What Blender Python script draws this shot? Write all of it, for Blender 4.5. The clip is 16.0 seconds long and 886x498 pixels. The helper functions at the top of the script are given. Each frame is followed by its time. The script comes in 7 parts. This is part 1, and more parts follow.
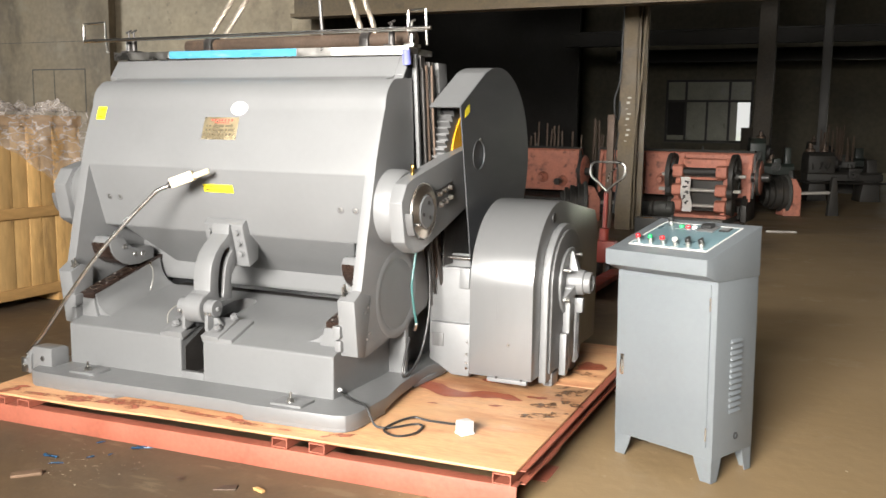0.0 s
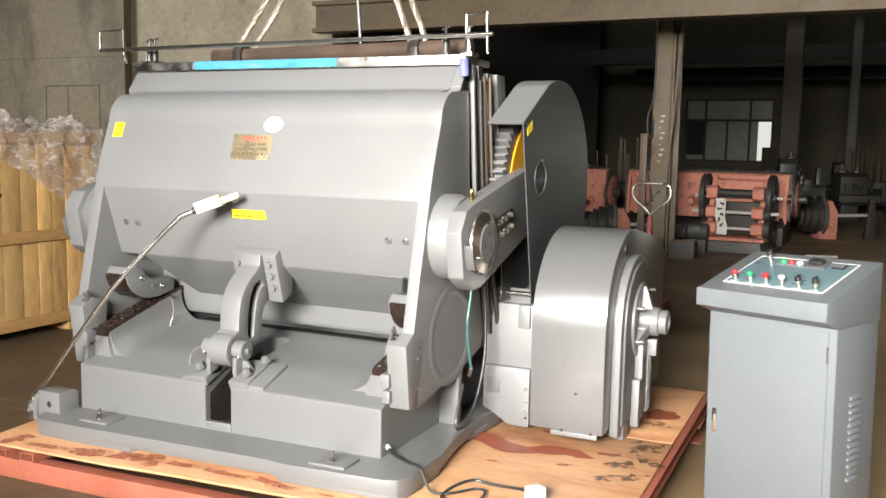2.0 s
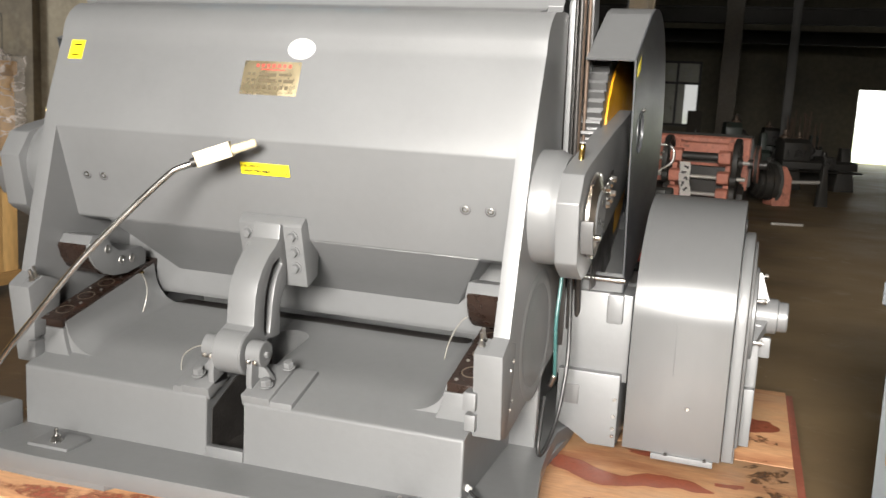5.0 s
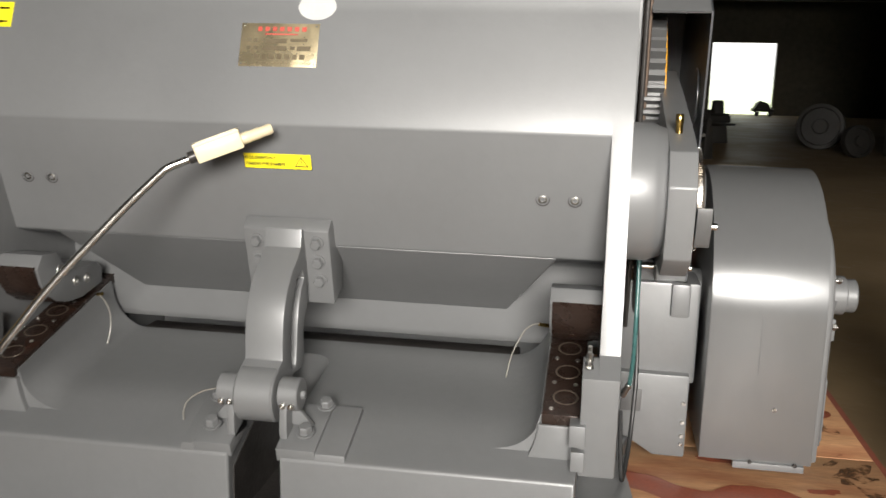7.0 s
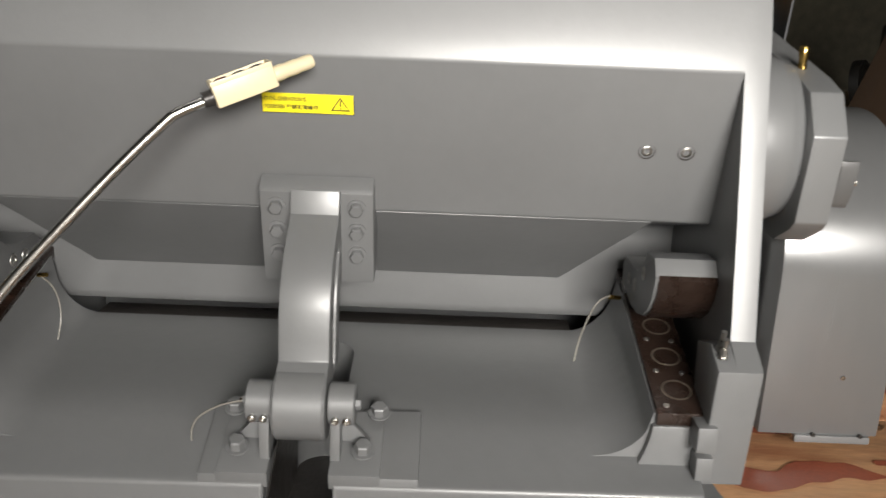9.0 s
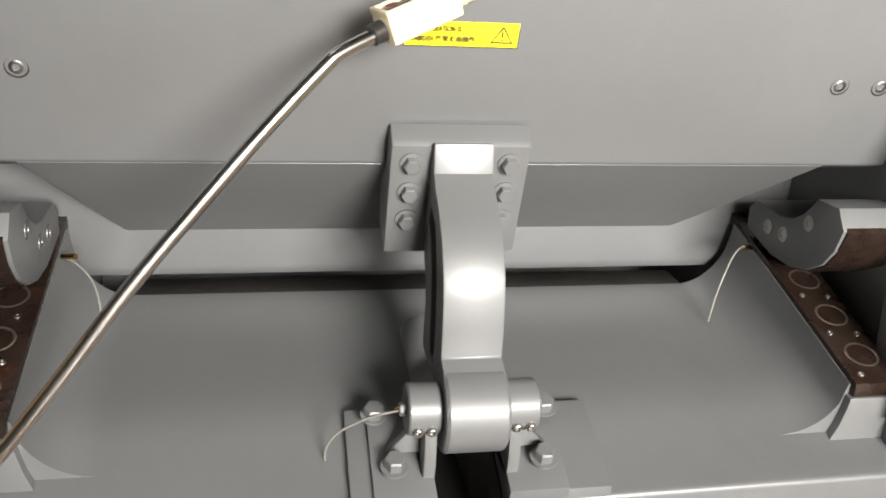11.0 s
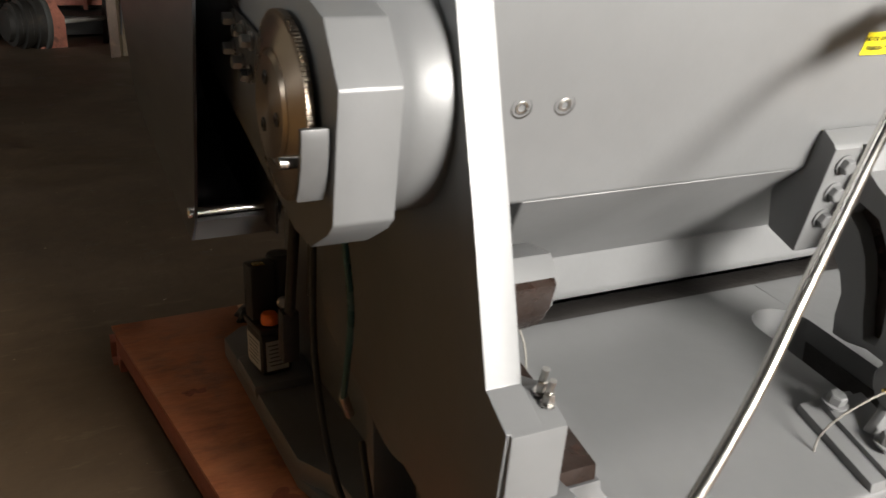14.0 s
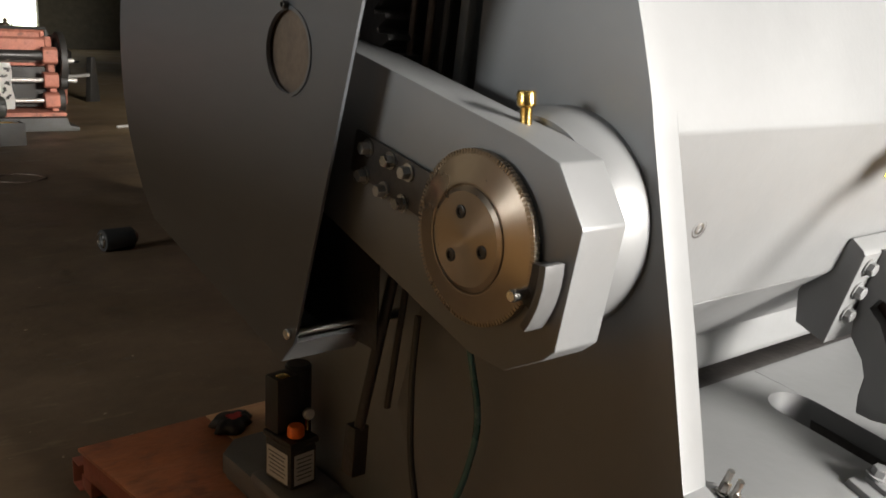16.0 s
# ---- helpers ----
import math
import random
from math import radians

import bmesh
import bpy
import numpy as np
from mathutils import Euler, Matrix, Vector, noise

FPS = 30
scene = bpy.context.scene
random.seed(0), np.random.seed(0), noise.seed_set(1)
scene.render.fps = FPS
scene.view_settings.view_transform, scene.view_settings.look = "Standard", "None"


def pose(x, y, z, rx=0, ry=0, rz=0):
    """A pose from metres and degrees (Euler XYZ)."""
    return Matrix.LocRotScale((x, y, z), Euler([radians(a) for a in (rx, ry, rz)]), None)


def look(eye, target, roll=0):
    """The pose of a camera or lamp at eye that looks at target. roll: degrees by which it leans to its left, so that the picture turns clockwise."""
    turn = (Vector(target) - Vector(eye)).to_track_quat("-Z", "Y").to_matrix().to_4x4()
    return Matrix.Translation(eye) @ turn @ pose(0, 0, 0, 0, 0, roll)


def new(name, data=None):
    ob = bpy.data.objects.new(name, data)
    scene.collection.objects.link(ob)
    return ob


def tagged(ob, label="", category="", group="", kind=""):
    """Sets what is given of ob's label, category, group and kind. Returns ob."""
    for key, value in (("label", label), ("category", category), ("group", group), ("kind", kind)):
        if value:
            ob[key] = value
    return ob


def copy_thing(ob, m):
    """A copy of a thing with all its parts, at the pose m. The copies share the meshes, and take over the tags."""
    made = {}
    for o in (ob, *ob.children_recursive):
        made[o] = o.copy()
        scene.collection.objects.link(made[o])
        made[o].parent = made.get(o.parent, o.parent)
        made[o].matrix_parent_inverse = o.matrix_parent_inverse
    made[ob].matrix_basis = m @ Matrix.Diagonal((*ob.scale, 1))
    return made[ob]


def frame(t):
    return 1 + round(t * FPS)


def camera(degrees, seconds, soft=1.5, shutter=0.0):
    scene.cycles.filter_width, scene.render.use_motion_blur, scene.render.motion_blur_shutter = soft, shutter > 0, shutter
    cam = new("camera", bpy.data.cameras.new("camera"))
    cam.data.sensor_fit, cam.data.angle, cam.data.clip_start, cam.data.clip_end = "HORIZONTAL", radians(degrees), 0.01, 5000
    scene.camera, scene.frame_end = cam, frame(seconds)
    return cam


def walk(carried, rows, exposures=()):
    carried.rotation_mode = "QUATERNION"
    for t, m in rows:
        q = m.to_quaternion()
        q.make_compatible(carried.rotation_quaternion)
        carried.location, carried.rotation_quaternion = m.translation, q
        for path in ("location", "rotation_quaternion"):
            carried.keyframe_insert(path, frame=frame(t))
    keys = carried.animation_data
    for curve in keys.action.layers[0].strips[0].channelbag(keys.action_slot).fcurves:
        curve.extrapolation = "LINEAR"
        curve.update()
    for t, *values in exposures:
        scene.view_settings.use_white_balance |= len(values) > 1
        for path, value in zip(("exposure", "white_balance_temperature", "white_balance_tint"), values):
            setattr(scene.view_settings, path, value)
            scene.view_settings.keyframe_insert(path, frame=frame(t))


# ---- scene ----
cam = camera(52.6, 16.0, shutter=0.5)
PATH = [
    (0, (3.162, -4.007, 1.553), (2.342, -2.203, 1.282), 0.9),
    (0.5, (3.104, -3.932, 1.544), (2.243, -2.147, 1.272), 1.3),
    (1, (3.029, -3.786, 1.547), (2.12, -2.021, 1.304), 2.4),
    (1.5, (2.888, -3.669, 1.536), (1.986, -1.899, 1.301), 3.2),
    (2, (2.709, -3.586, 1.552), (1.866, -1.787, 1.321), 1.1),
    (2.5, (2.584, -3.485, 1.53), (1.73, -1.699, 1.244), 1.1),
    (3, (2.468, -3.335, 1.537), (1.595, -1.553, 1.287), 2.2),
    (3.2, (2.41, -3.277, 1.534), (1.534, -1.497, 1.281), 2.8),
    (5.3, (1.529, -2.84, 1.467), (0.951, -0.955, 1.129), 2.7),
    (5.5, (1.43, -2.802, 1.472), (0.891, -0.908, 1.122), 2.2),
    (6, (1.195, -2.726, 1.471), (0.704, -0.826, 1.083), 0.5),
    (6.5, (1.036, -2.602, 1.453), (0.607, -0.687, 1.067), 0.6),
    (7, (0.906, -2.493, 1.462), (0.569, -0.561, 1.072), 1.3),
    (7.5, (0.732, -2.379, 1.463), (0.56, -0.425, 1.07), 0.7),
    (8, (0.554, -2.281, 1.452), (0.473, -0.335, 0.997), 0.4),
    (8.2, (0.506, -2.223, 1.437), (0.449, -0.28, 0.97), 1.3),
    (10.3, (-0.152, -1.726, 1.412), (0.082, 0.153, 0.768), 1.5),
    (10.5, (-0.217, -1.671, 1.404), (0.086, 0.195, 0.752), 1.9),
    (11, (-0.345, -1.582, 1.401), (0.027, 0.249, 0.687), 3.4),
    (11.5, (-0.545, -1.528, 1.393), (0.001, 0.257, 0.674), 2.4),
    (12, (-0.797, -1.482, 1.387), (-0.297, 0.322, 0.684), 2.1),
    (12.5, (-1.011, -1.355, 1.359), (-0.471, 0.467, 0.734), 0.9),
    (13, (-1.183, -1.302, 1.366), (-0.473, 0.46, 0.741), 2.7),
    (13.5, (-1.43, -1.279, 1.392), (-0.643, 0.439, 0.738), -0.0),
    (14, (-1.567, -1.231, 1.371), (-0.748, 0.471, 0.713), 1.0),
    (14.5, (-1.689, -1.131, 1.39), (-0.766, 0.528, 0.76), 1.3),
    (15, (-1.806, -1.061, 1.402), (-0.702, 0.51, 0.84), 3.7),
    (15.5, (-2.003, -0.998, 1.432), (-0.848, 0.545, 0.9), 1.9),
    (16, (-2.132, -0.958, 1.451), (-0.914, 0.554, 0.972), 2.7),
]
walk(cam, [(t, look(eye, target, roll)) for t, eye, target, roll in PATH], exposures=[(0.0, 0.14), (1.5, 0.14), (2.0, 0.12), (2.5, 0.03), (3.2, -0.03), (5.3, -0.45), (6.0, -0.85), (7.0, -1.08), (8.2, -1.27), (10.5, -1.12), (11.0, -0.55), (13.0, -0.3), (14.0, -0.14), (14.5, 0.05), (15.0, 0.24), (16.0, 0.35)])

# ---- world, sun, lights ----
world = bpy.data.worlds.new("sky")
scene.world = world
world.use_nodes = True
wn = world.node_tree
sky = wn.nodes.new("ShaderNodeTexSky")
sky.sky_type, sky.sun_disc = "NISHITA", False
sky.sun_elevation, sky.sun_rotation = radians(60), radians(180)
wn.links.new(sky.outputs[0], wn.nodes["Background"].inputs[0])
wn.nodes["Background"].inputs[1].default_value = 0.05

sun_data = bpy.data.lights.new("sun", "SUN")
sun_data.energy, sun_data.angle, sun_data.color = 0.5, radians(12), (1.0, 0.96, 0.9)
sun = new("sun", sun_data)
sun.matrix_world = look((0, -20, 34), (0, 0, 0))

door_data = bpy.data.lights.new("doorway_daylight", "AREA")
door_data.shape, door_data.size, door_data.size_y = "RECTANGLE", 3.2, 1.9
door_data.energy, door_data.color = 830, (1.0, 0.955, 0.895)
door_light = new("doorway_daylight", door_data)
door_data.spread = radians(80)
door_light.matrix_world = look((2.0, -8.05, 3.2), (1.5, 0.0, 1.8))

# Fill lamp added on the left to lift the shaded side faces.
side_data = bpy.data.lights.new("side_window_daylight", "AREA")
side_data.shape, side_data.size, side_data.size_y = "RECTANGLE", 4.0, 2.2
side_data.energy, side_data.color = 1400, (0.92, 0.945, 0.94)
side_light = new("side_window_daylight", side_data)
side_light.matrix_world = look((-15.9, 2.5, 3.9), (0.0, 1.0, 0.8))

# Overhead fill lamp added to brighten the left part of the deck.
roof_data = bpy.data.lights.new("skylight_daylight", "AREA")
roof_data.shape, roof_data.size, roof_data.size_y = "RECTANGLE", 1.5, 1.5
roof_data.energy, roof_data.color, roof_data.spread = 4, (1.0, 0.97, 0.92), radians(50)
roof_light = new("skylight_daylight", roof_data)
roof_light.matrix_world = look((-2.6, 0.4, 7.48), (-1.0, 1.0, 0.0))


# ---- materials ----
def mat(name, col, rough=0.5, metal=0.0, vary=0.15, scale=6.0, bump=0.0, bump_scale=60.0, dirt=None, dirt_amount=0.0,
        dirt_scale=3.0, rough_vary=0.1, coat=0.0, stretch=None, spec=0.5, rand=0.0, coat_rough=0.12):
    """A painted, cast or raw surface: colour that varies at two scales, dirt patches, rough patches and fine relief."""
    m = bpy.data.materials.new(name)
    m.use_nodes = True
    t = m.node_tree
    b = t.nodes["Principled BSDF"]
    L = t.links.new
    co = t.nodes.new("ShaderNodeTexCoord")
    mp = t.nodes.new("ShaderNodeMapping")
    L(co.outputs["Object"], mp.inputs[0])
    if stretch:
        mp.inputs["Scale"].default_value = stretch
    n1 = t.nodes.new("ShaderNodeTexNoise")
    n1.inputs["Scale"].default_value, n1.inputs["Detail"].default_value = scale, 6
    L(mp.outputs[0], n1.inputs["Vector"])
    n2 = t.nodes.new("ShaderNodeTexNoise")
    n2.inputs["Scale"].default_value, n2.inputs["Detail"].default_value = scale * 9, 4
    L(mp.outputs[0], n2.inputs["Vector"])
    add = t.nodes.new("ShaderNodeMath")
    add.operation = "ADD"
    L(n1.outputs[0], add.inputs[0])
    L(n2.outputs[0], add.inputs[1])
    mr = t.nodes.new("ShaderNodeMapRange")
    mr.inputs["From Min"].default_value, mr.inputs["From Max"].default_value = 0.6, 1.4
    mr.inputs["To Min"].default_value, mr.inputs["To Max"].default_value = 1 - vary, 1 + vary
    L(add.outputs[0], mr.inputs[0])
    hs = t.nodes.new("ShaderNodeHueSaturation")
    hs.inputs["Color"].default_value = (*col[:3], 1)
    val = mr.outputs[0]
    if rand:
        info = t.nodes.new("ShaderNodeObjectInfo")
        rm = t.nodes.new("ShaderNodeMapRange")
        rm.inputs["To Min"].default_value, rm.inputs["To Max"].default_value = 1 - rand, 1 + rand
        L(info.outputs["Random"], rm.inputs[0])
        mu = t.nodes.new("ShaderNodeMath")
        mu.operation = "MULTIPLY"
        L(val, mu.inputs[0])
        L(rm.outputs[0], mu.inputs[1])
        val = mu.outputs[0]
    L(val, hs.inputs["Value"])
    out = hs.outputs[0]
    if dirt:
        nd = t.nodes.new("ShaderNodeTexNoise")
        nd.inputs["Scale"].default_value, nd.inputs["Detail"].default_value, nd.inputs["Roughness"].default_value = dirt_scale, 9, 0.68
        L(mp.outputs[0], nd.inputs["Vector"])
        rd = t.nodes.new("ShaderNodeMapRange")
        rd.inputs["From Min"].default_value, rd.inputs["From Max"].default_value = 0.62 - dirt_amount * 0.3, 0.72 - dirt_amount * 0.2
        rd.inputs["To Max"].default_value = min(1.0, 0.45 + dirt_amount)
        L(nd.outputs[0], rd.inputs[0])
        mx = t.nodes.new("ShaderNodeMix")
        mx.data_type = "RGBA"
        L(rd.outputs[0], mx.inputs["Factor"])
        L(out, mx.inputs[6])
        mx.inputs[7].default_value = (*dirt[:3], 1)
        out = mx.outputs[2]
    L(out, b.inputs["Base Color"])
    rr = t.nodes.new("ShaderNodeMapRange")
    rr.inputs["From Min"].default_value, rr.inputs["From Max"].default_value = 0.3, 0.7
    rr.inputs["To Min"].default_value, rr.inputs["To Max"].default_value = max(0.02, rough - rough_vary), min(1, rough + rough_vary)
    L(n1.outputs[0], rr.inputs[0])
    L(rr.outputs[0], b.inputs["Roughness"])
    b.inputs["Metallic"].default_value = metal
    b.inputs["Coat Weight"].default_value = coat
    b.inputs["Coat Roughness"].default_value = coat_rough
    b.inputs["Specular IOR Level"].default_value = spec
    if bump:
        nb = t.nodes.new("ShaderNodeTexNoise")
        nb.inputs["Scale"].default_value, nb.inputs["Detail"].default_value = bump_scale, 5
        L(mp.outputs[0], nb.inputs["Vector"])
        bp = t.nodes.new("ShaderNodeBump")
        bp.inputs["Strength"].default_value, bp.inputs["Distance"].default_value = bump, 0.01
        L(nb.outputs[0], bp.inputs["Height"])
        L(bp.outputs[0], b.inputs["Normal"])
    return m


GREY = mat("grey_machine_paint", (0.150, 0.153, 0.155), 0.47, 0.18, 0.035, 3, 0.035, 70, (0.134, 0.137, 0.139), 0.12, 1.4, 0.06, 0.28, spec=0.5, coat_rough=0.27)
GREY_GUARD = mat("dark_grey_guard_paint", (0.052, 0.055, 0.060), 0.38, 0.12, 0.05, 2, 0.015, 60, (0.052, 0.055, 0.060), 0.2, 1.2, 0.05, 0.3, (1.0, 1.0, 5.0), coat_rough=0.3)
OILY_PLATE = mat("oily_brown_sheet", (0.085, 0.064, 0.048), 0.45, 0.2, 0.25, 8, 0.08, 60, (0.045, 0.035, 0.028), 0.3, 14)
GREY_CAST = mat("grey_paint_on_casting", (0.142, 0.145, 0.147), 0.46, 0.18, 0.04, 3, 0.09, 30, (0.126, 0.128, 0.130), 0.15, 1.6, 0.05, 0.3, spec=0.55, coat_rough=0.28)
GREY_SHEET = mat("grey_paint_on_sheet_steel", (0.165, 0.168, 0.170), 0.36, 0.42, 0.03, 3, 0.02, 70, (0.134, 0.137, 0.139), 0.12, 1.5, 0.05, 0.6, (1.0, 1.0, 0.3), spec=0.5, coat_rough=0.17)
TAG = mat("white_paper", (0.8, 0.78, 0.74), 0.7, 0, 0.06, 20)
GREY_DARK = mat("dark_grey_sheet_paint", (0.0825, 0.0825, 0.0825), 0.42, 0, 0.08, 4, 0.06, 60, (0.055, 0.0495, 0.044), 0.05, 3)
CAB = mat("light_grey_cabinet_paint", (0.118, 0.131, 0.14), 0.42, 0, 0.05, 5, 0.08, 120, (0.1, 0.1, 0.095), 0.03, 6)
STEEL = mat("bare_steel", (0.42, 0.41, 0.39), 0.32, 1.0, 0.15, 14, 0.06, 90, (0.12, 0.1, 0.08), 0.08, 9)
CHROME = mat("chrome", (0.66, 0.64, 0.60), 0.24, 1.0, 0.03, 9, 0.0, 60, rough_vary=0.03)
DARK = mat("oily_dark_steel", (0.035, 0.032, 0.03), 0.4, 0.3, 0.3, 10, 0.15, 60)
BLACK = mat("black_rubber", (0.018, 0.018, 0.018), 0.45, 0, 0.2, 10, 0.1, 80)
BRASS = mat("brass", (0.62, 0.42, 0.13), 0.24, 1.0, 0.1, 30, 0.03, 80)
GREASE = mat("greasy_brown_steel", (0.024, 0.0144, 0.0108), 0.3, 0.25, 0.35, 18, 0.25, 55, (0.06, 0.024, 0.015), 0.18, 14, 0.14)
BRONZE = mat("oiled_gear_steel", (0.34, 0.285, 0.225), 0.32, 0.9, 0.06, 6, 0.0, 70)
PRIMER = mat("salmon_primer", (0.252, 0.075, 0.045), 0.6, 0, 0.18, 5, 0.15, 40, (0.12, 0.042, 0.027), 0.16, 4)
PRIMER_OLD = mat("dusty_red_primer", (0.40, 0.15, 0.10), 0.7, 0, 0.25, 4, 0.2, 30, (0.10, 0.055, 0.04), 0.25, 3)
PLY = mat("worn_plywood", (0.52, 0.285, 0.145), 0.5, 0, 0.3, 2.4, 0.12, 40, (0.34, 0.125, 0.06), 0.36, 1.3, 0.1, 0, (0.9, 4.5, 4.5))
WOOD = mat("crate_pine", (0.53, 0.325, 0.125), 0.62, 0, 0.34, 3.0, 0.2, 25, (0.08, 0.05, 0.03), 0.2, 2.6, 0.1, 0, (1.0, 1.0, 0.22), rand=0.22)
WOOD_END = mat("crate_pine_rail", (0.45, 0.265, 0.10), 0.62, 0, 0.22, 3.5, 0.2, 25, (0.072, 0.048, 0.03), 0.1, 4.0, 0.1, 0, (1.0, 0.25, 1.0))
WHITE = mat("white_plastic", (0.54, 0.532, 0.51), 0.35, 0, 0.05, 8, 0.03, 60, (0.3, 0.27, 0.225), 0.03, 12)
CREAM = mat("cream_plastic", (0.64, 0.55, 0.37), 0.38, 0, 0.05, 8, 0.03, 60, (0.5, 0.42, 0.3), 0.03, 12)
YELLOW = mat("yellow_sticker", (0.85, 0.72, 0.02), 0.4, 0, 0.05, 10)
YELLOW_PAINT = mat("yellow_gear_paint", (0.54, 0.255, 0.0075), 0.4, 0, 0.1, 10, 0.05, 50)
BLUE = mat("blue_tape", (0.045, 0.19, 0.29), 0.35, 0, 0.2, 5, 0.08, 40, (0.2, 0.29, 0.33), 0.22, 7, 0.1, 0, (1.0, 1.0, 4.0))
BLUE_SCRAP = mat("dull_blue_plastic", (0.02, 0.09, 0.19), 0.4, 0, 0.2, 20)
INK = mat("black_ink", (0.02, 0.018, 0.015), 0.6, 0, 0.3, 20)
RED = mat("red_plastic", (0.55, 0.015, 0.02), 0.3, 0, 0.08, 20)
REDPAINT = mat("red_truck_paint", (0.25, 0.04, 0.028), 0.45, 0, 0.2, 8, 0.1, 40, (0.06, 0.03, 0.024), 0.15, 8)
RED_DARK = mat("dull_red_button", (0.16, 0.02, 0.018), 0.4, 0, 0.1, 20)
RED_SOFT = mat("red_enamel", (0.42, 0.07, 0.05), 0.4, 0, 0.08, 20)
ENGRAVED = mat("dark_engraving", (0.15, 0.12, 0.075), 0.45, 0.5, 0.2, 40)
GREEN = mat("green_plastic", (0.01, 0.32, 0.09), 0.3, 0, 0.08, 20)
ORANGE = mat("orange_plastic", (0.85, 0.16, 0.01), 0.35, 0, 0.05, 20)
PANEL = mat("blue_grey_control_panel", (0.096, 0.15, 0.168), 0.35, 0, 0.08, 10)
PLATE = mat("gilt_nameplate", (0.62, 0.52, 0.33), 0.3, 0.85, 0.12, 14, 0.03, 60, (0.3, 0.24, 0.15), 0.08, 20)
PAPER = mat("paper_label", (0.45, 0.45, 0.435), 0.6, 0, 0.08, 20)
TEAL = mat("teal_hose", (0.036, 0.102, 0.099), 0.3, 0, 0.1, 10)
NYLON = mat("clear_nylon_tube", (0.2, 0.19, 0.17), 0.25, 0, 0.1, 10)
ROPE = mat("steel_wire_rope", (0.32, 0.28, 0.23), 0.45, 0.8, 0.3, 30, 0.3, 90)
RUST = mat("rusty_pipe", (0.09, 0.062, 0.045), 0.55, 0.4, 0.3, 8, 0.2, 40, (0.18, 0.12, 0.078), 0.2, 5)
COLUMN = mat("old_painted_column", (0.100, 0.071, 0.036), 0.6, 0, 0.3, 3, 0.15, 30, (0.04, 0.03, 0.02), 0.25, 2.0)
CONCRETE = mat("stained_wall_plaster", (0.34, 0.285, 0.20), 0.85, 0, 0.22, 1.2, 0.25, 14, (0.12, 0.097, 0.068), 0.22, 0.7)
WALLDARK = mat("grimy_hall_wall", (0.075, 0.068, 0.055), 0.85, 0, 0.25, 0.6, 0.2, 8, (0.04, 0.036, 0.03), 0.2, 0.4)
CEIL = mat("near_black_sheet", (0.016, 0.0145, 0.0125), 0.85, 0, 0.25, 0.8, 0.1, 8)
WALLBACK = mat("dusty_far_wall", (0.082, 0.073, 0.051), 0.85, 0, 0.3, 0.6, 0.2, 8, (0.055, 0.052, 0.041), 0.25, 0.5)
# Pale blue-green tint puts the haze at the hall's far right into the colour.
WALLPALE = mat("haze_tinted_wall", (0.15, 0.165, 0.145), 0.85, 0, 0.3, 0.6, 0.2, 8, (0.07, 0.07, 0.055), 0.25, 0.5)
# Red-stained plywood, its colour also darkened for the shade left of the press.
PLY_RED = mat("red_shaded_plywood", (0.37, 0.125, 0.050), 0.46, 0, 0.25, 3.0, 0.10, 40, (0.20, 0.060, 0.028), 0.4, 2.2, 0.1, 0, (1.0, 3, 3))
PURPLE = mat("violet_plastic", (0.12, 0.13, 0.34), 0.4, 0, 0.1, 12)
FLOOR = mat("oily_brown_concrete", (0.088, 0.057, 0.031), 0.58, 0, 0.32, 0.9, 0.3, 12, (0.050, 0.034, 0.020), 0.3, 0.5, 0.14)
MACHDARK = mat("dusty_old_machine", (0.022, 0.02, 0.017), 0.6, 0.1, 0.3, 5, 0.2, 30, (0.05, 0.035, 0.022), 0.2, 4)
GREYBASE = mat("dull_grey_paint", (0.05, 0.05, 0.045), 0.6, 0, 0.2, 5, 0.15, 30, (0.04, 0.033, 0.025), 0.2, 4)
STAIN = mat("spilt_red_oil", (0.25, 0.066, 0.034), 0.45, 0, 0.25, 9, 0.03, 30)
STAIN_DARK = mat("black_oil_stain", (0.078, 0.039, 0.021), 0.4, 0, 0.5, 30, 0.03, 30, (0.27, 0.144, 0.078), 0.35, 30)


def layer(m, colour, scale, lo, hi, amount, stretch=(1, 1, 1), rough=None, detail=8):
    """Lays stains, spots or scuffs of one colour, with an uneven outline, over a surface's colour."""
    t = m.node_tree
    b = t.nodes["Principled BSDF"]
    c = t.nodes.new("ShaderNodeTexCoord")
    mp = t.nodes.new("ShaderNodeMapping")
    mp.inputs["Scale"].default_value = stretch
    n = t.nodes.new("ShaderNodeTexNoise")
    n.inputs["Scale"].default_value, n.inputs["Detail"].default_value, n.inputs["Roughness"].default_value = scale, detail, 0.62
    r = t.nodes.new("ShaderNodeMapRange")
    r.inputs["From Min"].default_value, r.inputs["From Max"].default_value, r.inputs["To Max"].default_value = lo, hi, amount
    x = t.nodes.new("ShaderNodeMix")
    x.data_type = "RGBA"
    x.inputs[7].default_value = (*colour, 1)
    t.links.new(c.outputs["Object"], mp.inputs[0])
    t.links.new(mp.outputs[0], n.inputs["Vector"])
    t.links.new(n.outputs[0], r.inputs[0])
    t.links.new(r.outputs[0], x.inputs["Factor"])
    t.links.new(b.inputs["Base Color"].links[0].from_socket, x.inputs[6])
    t.links.new(x.outputs[2], b.inputs["Base Color"])
    if rough is not None:
        y = t.nodes.new("ShaderNodeMix")
        y.inputs[3].default_value = rough
        t.links.new(r.outputs[0], y.inputs[0])
        t.links.new(b.inputs["Roughness"].links[0].from_socket, y.inputs[2])
        t.links.new(y.outputs[0], b.inputs["Roughness"])


layer(FLOOR, (0.045, 0.030, 0.018), 2.3, 0.58, 0.68, 0.75, rough=0.35)
